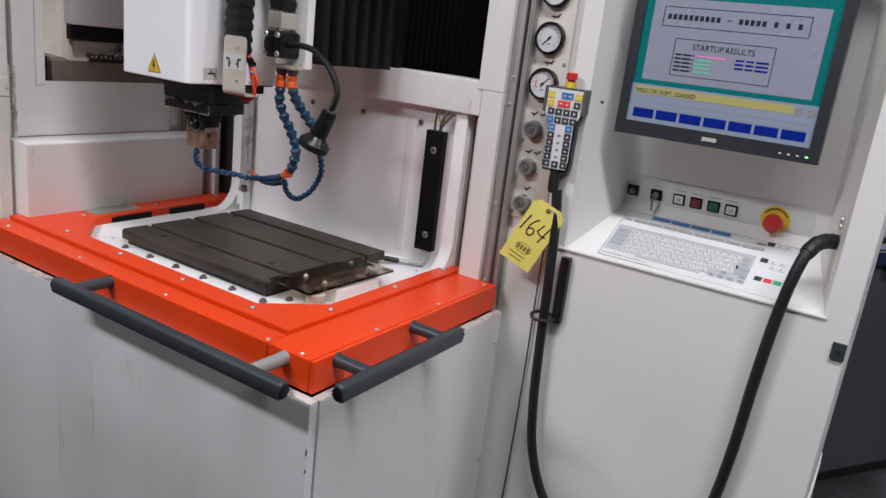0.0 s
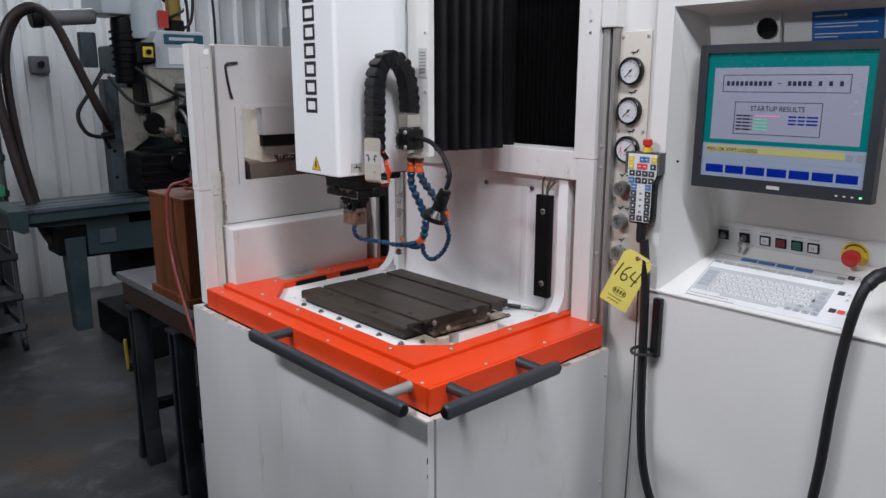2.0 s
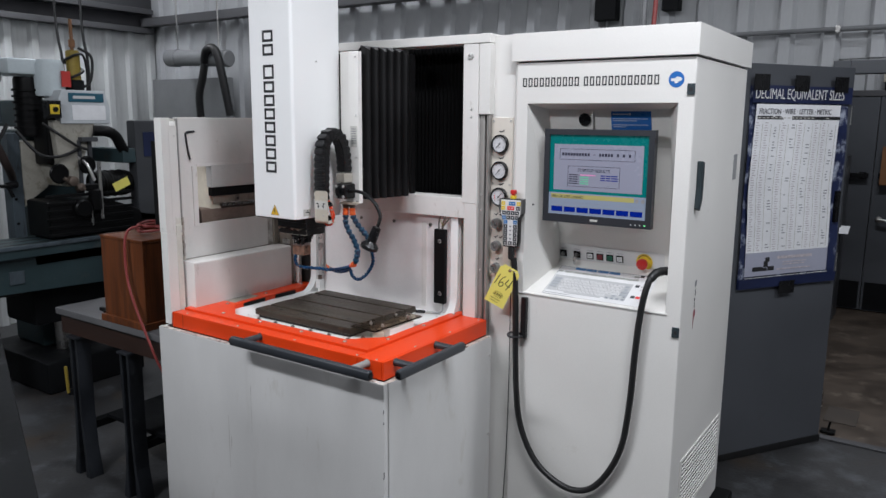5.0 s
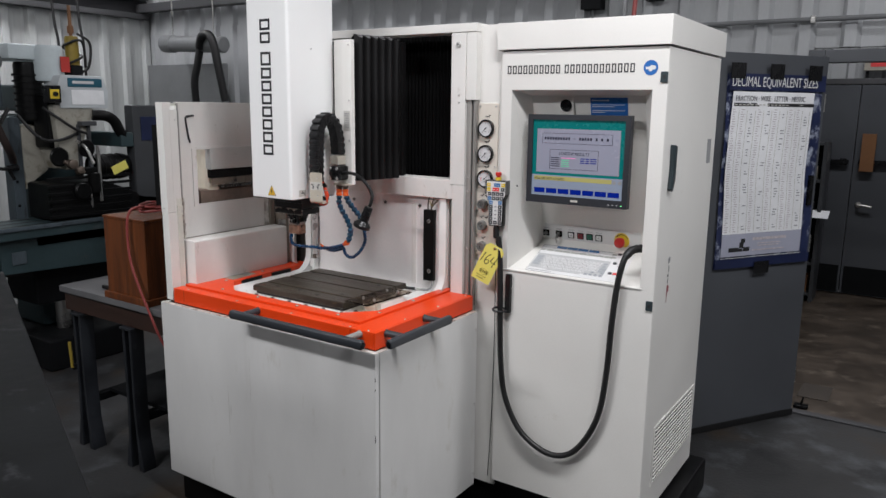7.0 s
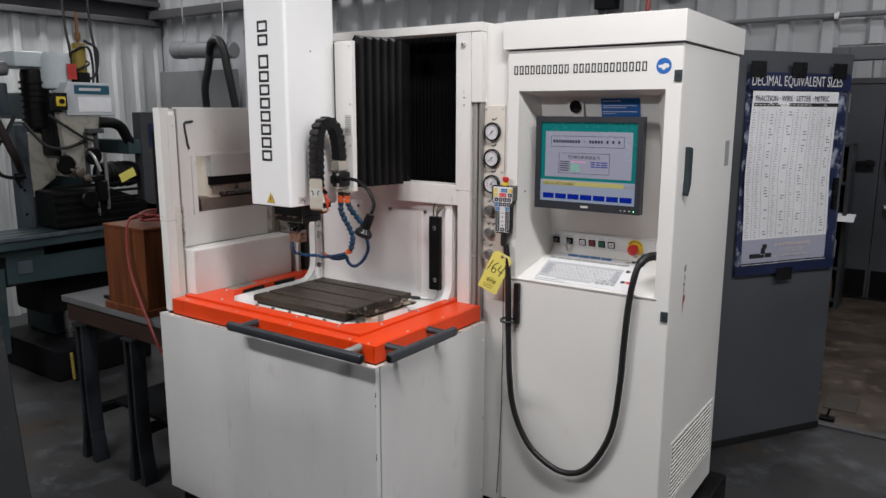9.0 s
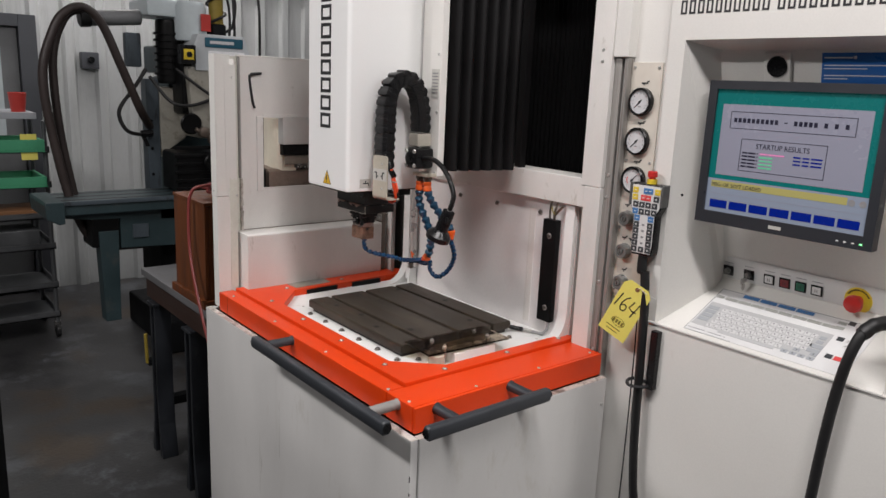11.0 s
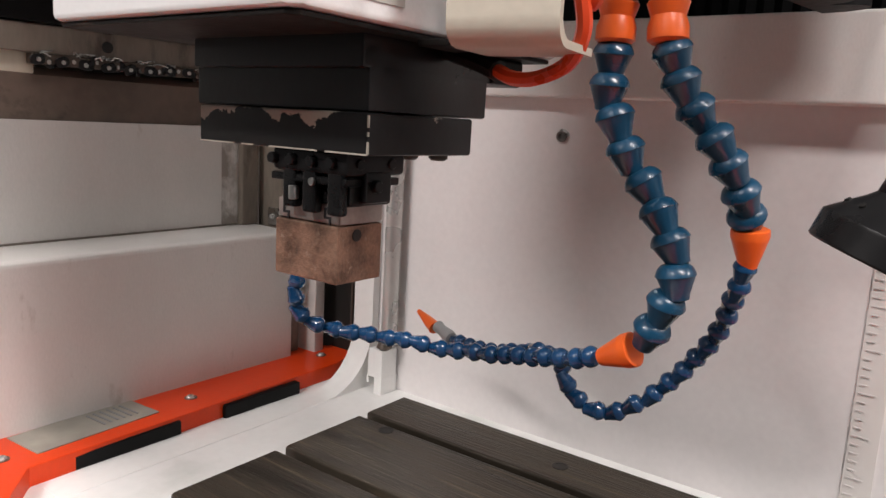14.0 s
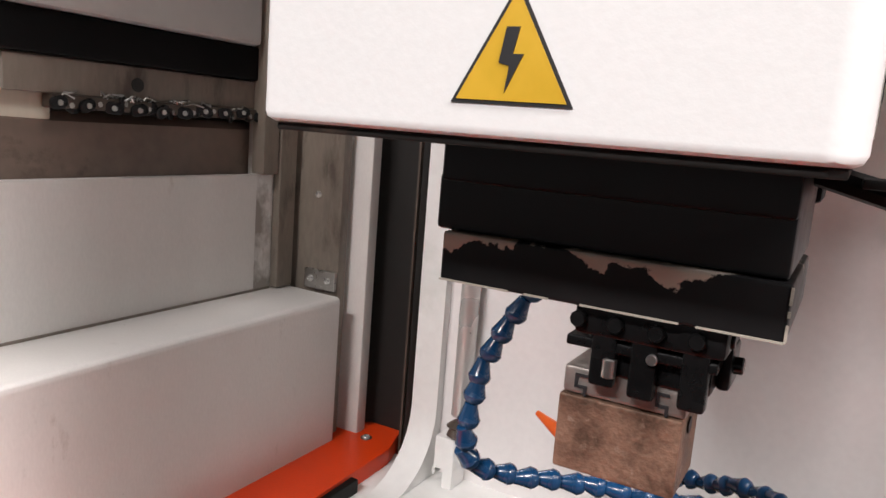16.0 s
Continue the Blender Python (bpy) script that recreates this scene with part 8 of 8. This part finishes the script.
part("cable", tube([(-3.36, 0.98, 2.26), (-3.33, 1.05, 2.2), (-3.34, 1.04, 2.05), (-3.38, 1.0, 2.0)], 0.009, 8), RUBBER, mill)
part("side_box", box(-3.56, -3.5, 0.44, 0.53, 1.77, 1.97, 0.008), MILL_FACE, mill, "blue-grey switch box")
part("feed_housing", join(lathe([(0.05, 0), (0.06, 0.01), (0.06, 0.09), (0.05, 0.1)], (-3.26, 0.83, 1.22), (1, 0, 0), 18)), BLACK, mill)
part("feed_housing", lathe([(0.035, 0), (0.042, 0.01), (0.042, 0.13), (0.03, 0.14)], (-3.2, 0.93, 1.2), (0, 0, 1), 16), BLACK, mill)
part("feed_bracket", box(-3.3, -3.18, 0.86, 0.98, 1.33, 1.37, 0.006), BLACK, mill)
part("chrome_rod", rod((-3.18, 0.96, 1.14), (-3.18, 0.96, 1.52), 0.012), STEEL, mill)
part("chrome_rod", rod((-3.2, 0.9, 1.1), (-3.2, 0.9, 1.3), 0.009), STEEL, mill)
part("rubber_arm", tube([(-3.25, 0.98, 1.72), (-3.22, 1.06, 1.715), (-3.22, 1.12, 1.68), (-3.23, 1.17, 1.6), (-3.25, 1.25, 1.52)], 0.036, 12, 8), BLACK, mill, "dark bent support arm")
yt = solid("yellow_tag", moved(box(-0.03, 0.03, -0.002, 0.002, -0.06, 0.06, 0.001), pose(-3.19, 1.12, 1.36, 0, 68, 90)), TAG_YELLOW, "small yellow card tag tied to the milling machine", "tag", (-3.19, 1.12, 1.3))

vac = thing("vacuum_hose", (-3.35, 0.0, 0.7), "brown flexible vacuum hose arching beside the milling machine", "hose")
part("hose", tube([(-3.3, 0.45, 0.72), (-3.34, 0.2, 0.74), (-3.36, 0.08, 0.92), (-3.38, 0.0, 1.3), (-3.38, -0.04, 1.7), (-3.38, 0.03, 1.95), (-3.38, 0.1, 2.05), (-3.38, 0.19, 2.08), (-3.38, 0.28, 2.0), (-3.38, 0.37, 1.78), (-3.4, 0.47, 1.54), (-3.46, 0.53, 1.45), (-3.58, 0.6, 1.38)], 0.024, 12, 20, 0.0014, 1), HOSE_BROWN, vac)
part("hose", tube([(-3.42, 0.1, 0.95), (-3.44, 0.04, 1.4), (-3.44, 0.03, 1.8), (-3.42, 0.1, 2.02), (-3.4, 0.2, 2.08)], 0.022, 12, 16, 0.0014, 1), HOSE_BROWN, vac)
part("pipe", rod((-3.5, 0.22, 2.03), (-3.5, 0.53, 2.06), 0.045, 18), PVC, vac, "grey rigid pipe")
part("pipe_collar", rod((-3.5, 0.19, 2.028), (-3.5, 0.25, 2.034), 0.052, 18), RUBBER, vac)
part("hanger", tube([(-3.48, 0.12, 2.12), (-3.47, 0.1, 2.3), (-3.48, 0.12, 2.6), (-3.48, 0.12, 4.3)], 0.006, 6), INK, vac)

# ---- west wall fittings ----
outlet = thing("wall_switch_box", (-5.2, 0.656, 1.81), "grey surface switch box on the corrugated wall", "switch box")
part("box", box(-5.24, -5.16, 0.59, 0.72, 1.75, 1.88, 0.01), DOOR_GREY, outlet)
part("knob", rod((-5.16, 0.655, 1.82), (-5.13, 0.655, 1.82), 0.025), BLACK_PLASTIC, outlet)
wd = thing("side_door", (-5.2, -0.1, 0), "grey half-glazed door in a dark frame on the corrugated wall", "door")
part("frame", join(box(-5.25, -5.12, 0.16, 0.28, 0, 2.12, 0.005), box(-5.25, -5.12, -0.82, -0.72, 0, 2.12, 0.005), box(-5.25, -5.12, -0.72, 0.16, 2.03, 2.12, 0.005)), DOOR_GREY, wd)
part("leaf", box(-5.22, -5.17, -0.72, 0.155, 0.01, 2.025, 0.004), PVC, wd)
part("pane", box(-5.169, -5.164, -0.6, 0.04, 1.2, 1.9, 0.002), MILL_BLUE, wd)
pan = solid("wall_panel", box(-5.0, -3.9, 2.66, 2.72, 1.0, 2.17, 0.006), PVC, "plain grey sheet panel on the back wall", "panel", (-4.5, 2.7, 1.0))
duct = thing("extraction_duct", (-4.3, 2.5, 2.3), "grey extraction duct with a black hose on the back wall", "duct")
part("pipe", rod((-4.42, 2.45, 2.34), (-3.62, 2.45, 2.305), 0.07, 20), PVC, duct)
part("collar", rod((-4.43, 2.45, 2.34), (-4.28, 2.45, 2.333), 0.078, 20), PVC, duct)
for x in (-4.3, -3.75):
    part("hanger", rod((x, 2.45, 2.36), (x, 2.45, 4.3), 0.006), STEEL, duct)
part("branch_hose", tube([(-3.9, 2.42, 2.28), (-3.93, 2.41, 2.15), (-3.97, 2.4, 2.0), (-3.99, 2.42, 1.82)], 0.032, 12, 10, 0.002, 1), RUBBER, duct)
part("hose", tube([(-3.86, 2.38, 2.28), (-3.8, 2.36, 2.37), (-3.71, 2.36, 2.385), (-3.65, 2.36, 2.3), (-3.62, 2.38, 2.1), (-3.6, 2.42, 1.83)], 0.034, 12, 10, 0.002, 1), RUBBER, duct)

# ---- wire cart with green trays ----
cart = thing("wire_cart", (-4.0, -0.3, 0), "grey steel tray cart on castors with green trays and small parts", "cart")
for y in (-0.75, 0.06):
    for x in (-4.4, -3.98):
        part("post", rod((x, y, 0.1), (x, y, 1.42), 0.014, 10), CART_GREY, cart)
        part("castor", lathe([(0.02, -0.014), (0.045, -0.012), (0.045, 0.012), (0.02, 0.014)], (x, y, 0.046), (0, 1, 0), 16), RUBBER, cart)
        part("fork", box(x - 0.012, x + 0.012, y - 0.02, y + 0.02, 0.06, 0.11, 0.003), STEEL, cart)
for z in (0.14, 0.34, 0.6, 0.8, 1.0, 1.22):
    part("shelf", join(box(-4.42, -3.96, -0.77, 0.08, z, z + 0.008), box(-3.968, -3.96, -0.77, 0.08, z, z + 0.04), box(-4.42, -3.96, 0.072, 0.08, z, z + 0.04), box(-4.42, -3.96, -0.77, -0.762, z, z + 0.04)), CART_GREY, cart)
for z, h in ((1.0, 0.075), (1.22, 0.085)):
    solid("green_tray", join(box(-4.3, -3.93, -0.72, 0.05, z + 0.009, z + 0.02), box(-3.95, -3.93, -0.72, 0.05, z + 0.02, z + h, 0.003), box(-4.3, -4.28, -0.72, 0.05, z + 0.02, z + h, 0.003), box(-4.28, -3.95, 0.03, 0.05, z + 0.02, z + h, 0.003), box(-4.28, -3.95, -0.72, -0.7, z + 0.02, z + h, 0.003)), TRAY_GREEN, "green plastic tray on the cart", "tray", (-4.1, -0.3, z + 0.009), "green trays")
solid("parts_bin", box(-4.25, -3.99, -0.6, 0.0, 0.61, 0.73, 0.01), CART_GREY, "grey parts bin on the cart shelf", "bin", (-4.1, -0.3, 0.608))
solid("board_stack", box(-4.3, -3.99, -0.65, 0.02, 0.809, 0.86, 0.006), CARD, "brown flat boards on the cart shelf", "boards", (-4.1, -0.3, 0.808))
part("top_shelf", box(-4.42, -3.95, -0.8, 0.02, 1.43, 1.47, 0.004), KEY_GREY, cart, "pale top board")
solid("red_cup", lathe([(0.04, 0), (0.052, 0.115), (0.05, 0.118), (0.046, 0.11)], (-4.05, -0.06, 1.47), (0, 0, 1), 20), COPPER_RED, "red plastic cup on the cart's top board", "cup", (-4.05, -0.06, 1.47))
solid("yellow_tag", box(-3.945, -3.942, -0.08, 0.01, 1.18, 1.34, 0.001), TAG_YELLOW, "yellow card tag hanging from the cart", "tag", (-3.94, -0.03, 1.18))


# ---- dark machine cover beside the aisle ----
e0, e1 = Vector((-1.25, -0.636)), Vector((0.62, -1.405))
dd = (e1 - e0).normalized()
nn = Vector((dd.y, -dd.x))
q0, q1 = e0 + nn * 0.7, e1 + nn * 0.7
cover = thing("dark_machine_cover", (-0.3, -1.2, 0), "scuffed dark grey steel machine cover beside the aisle", "machine cover")
part("body", prism([tuple(e0), tuple(e1), tuple(q1), tuple(q0)], "z", 0.0, 1.17, 0.006), COVER_DARK, cover)
part("top_sheet", prism([tuple(e0 - nn * 0.012), tuple(e1 - nn * 0.012), tuple(q1), tuple(q0)], "z", 1.172, 1.19, 0.004), COVER_DARK, cover)
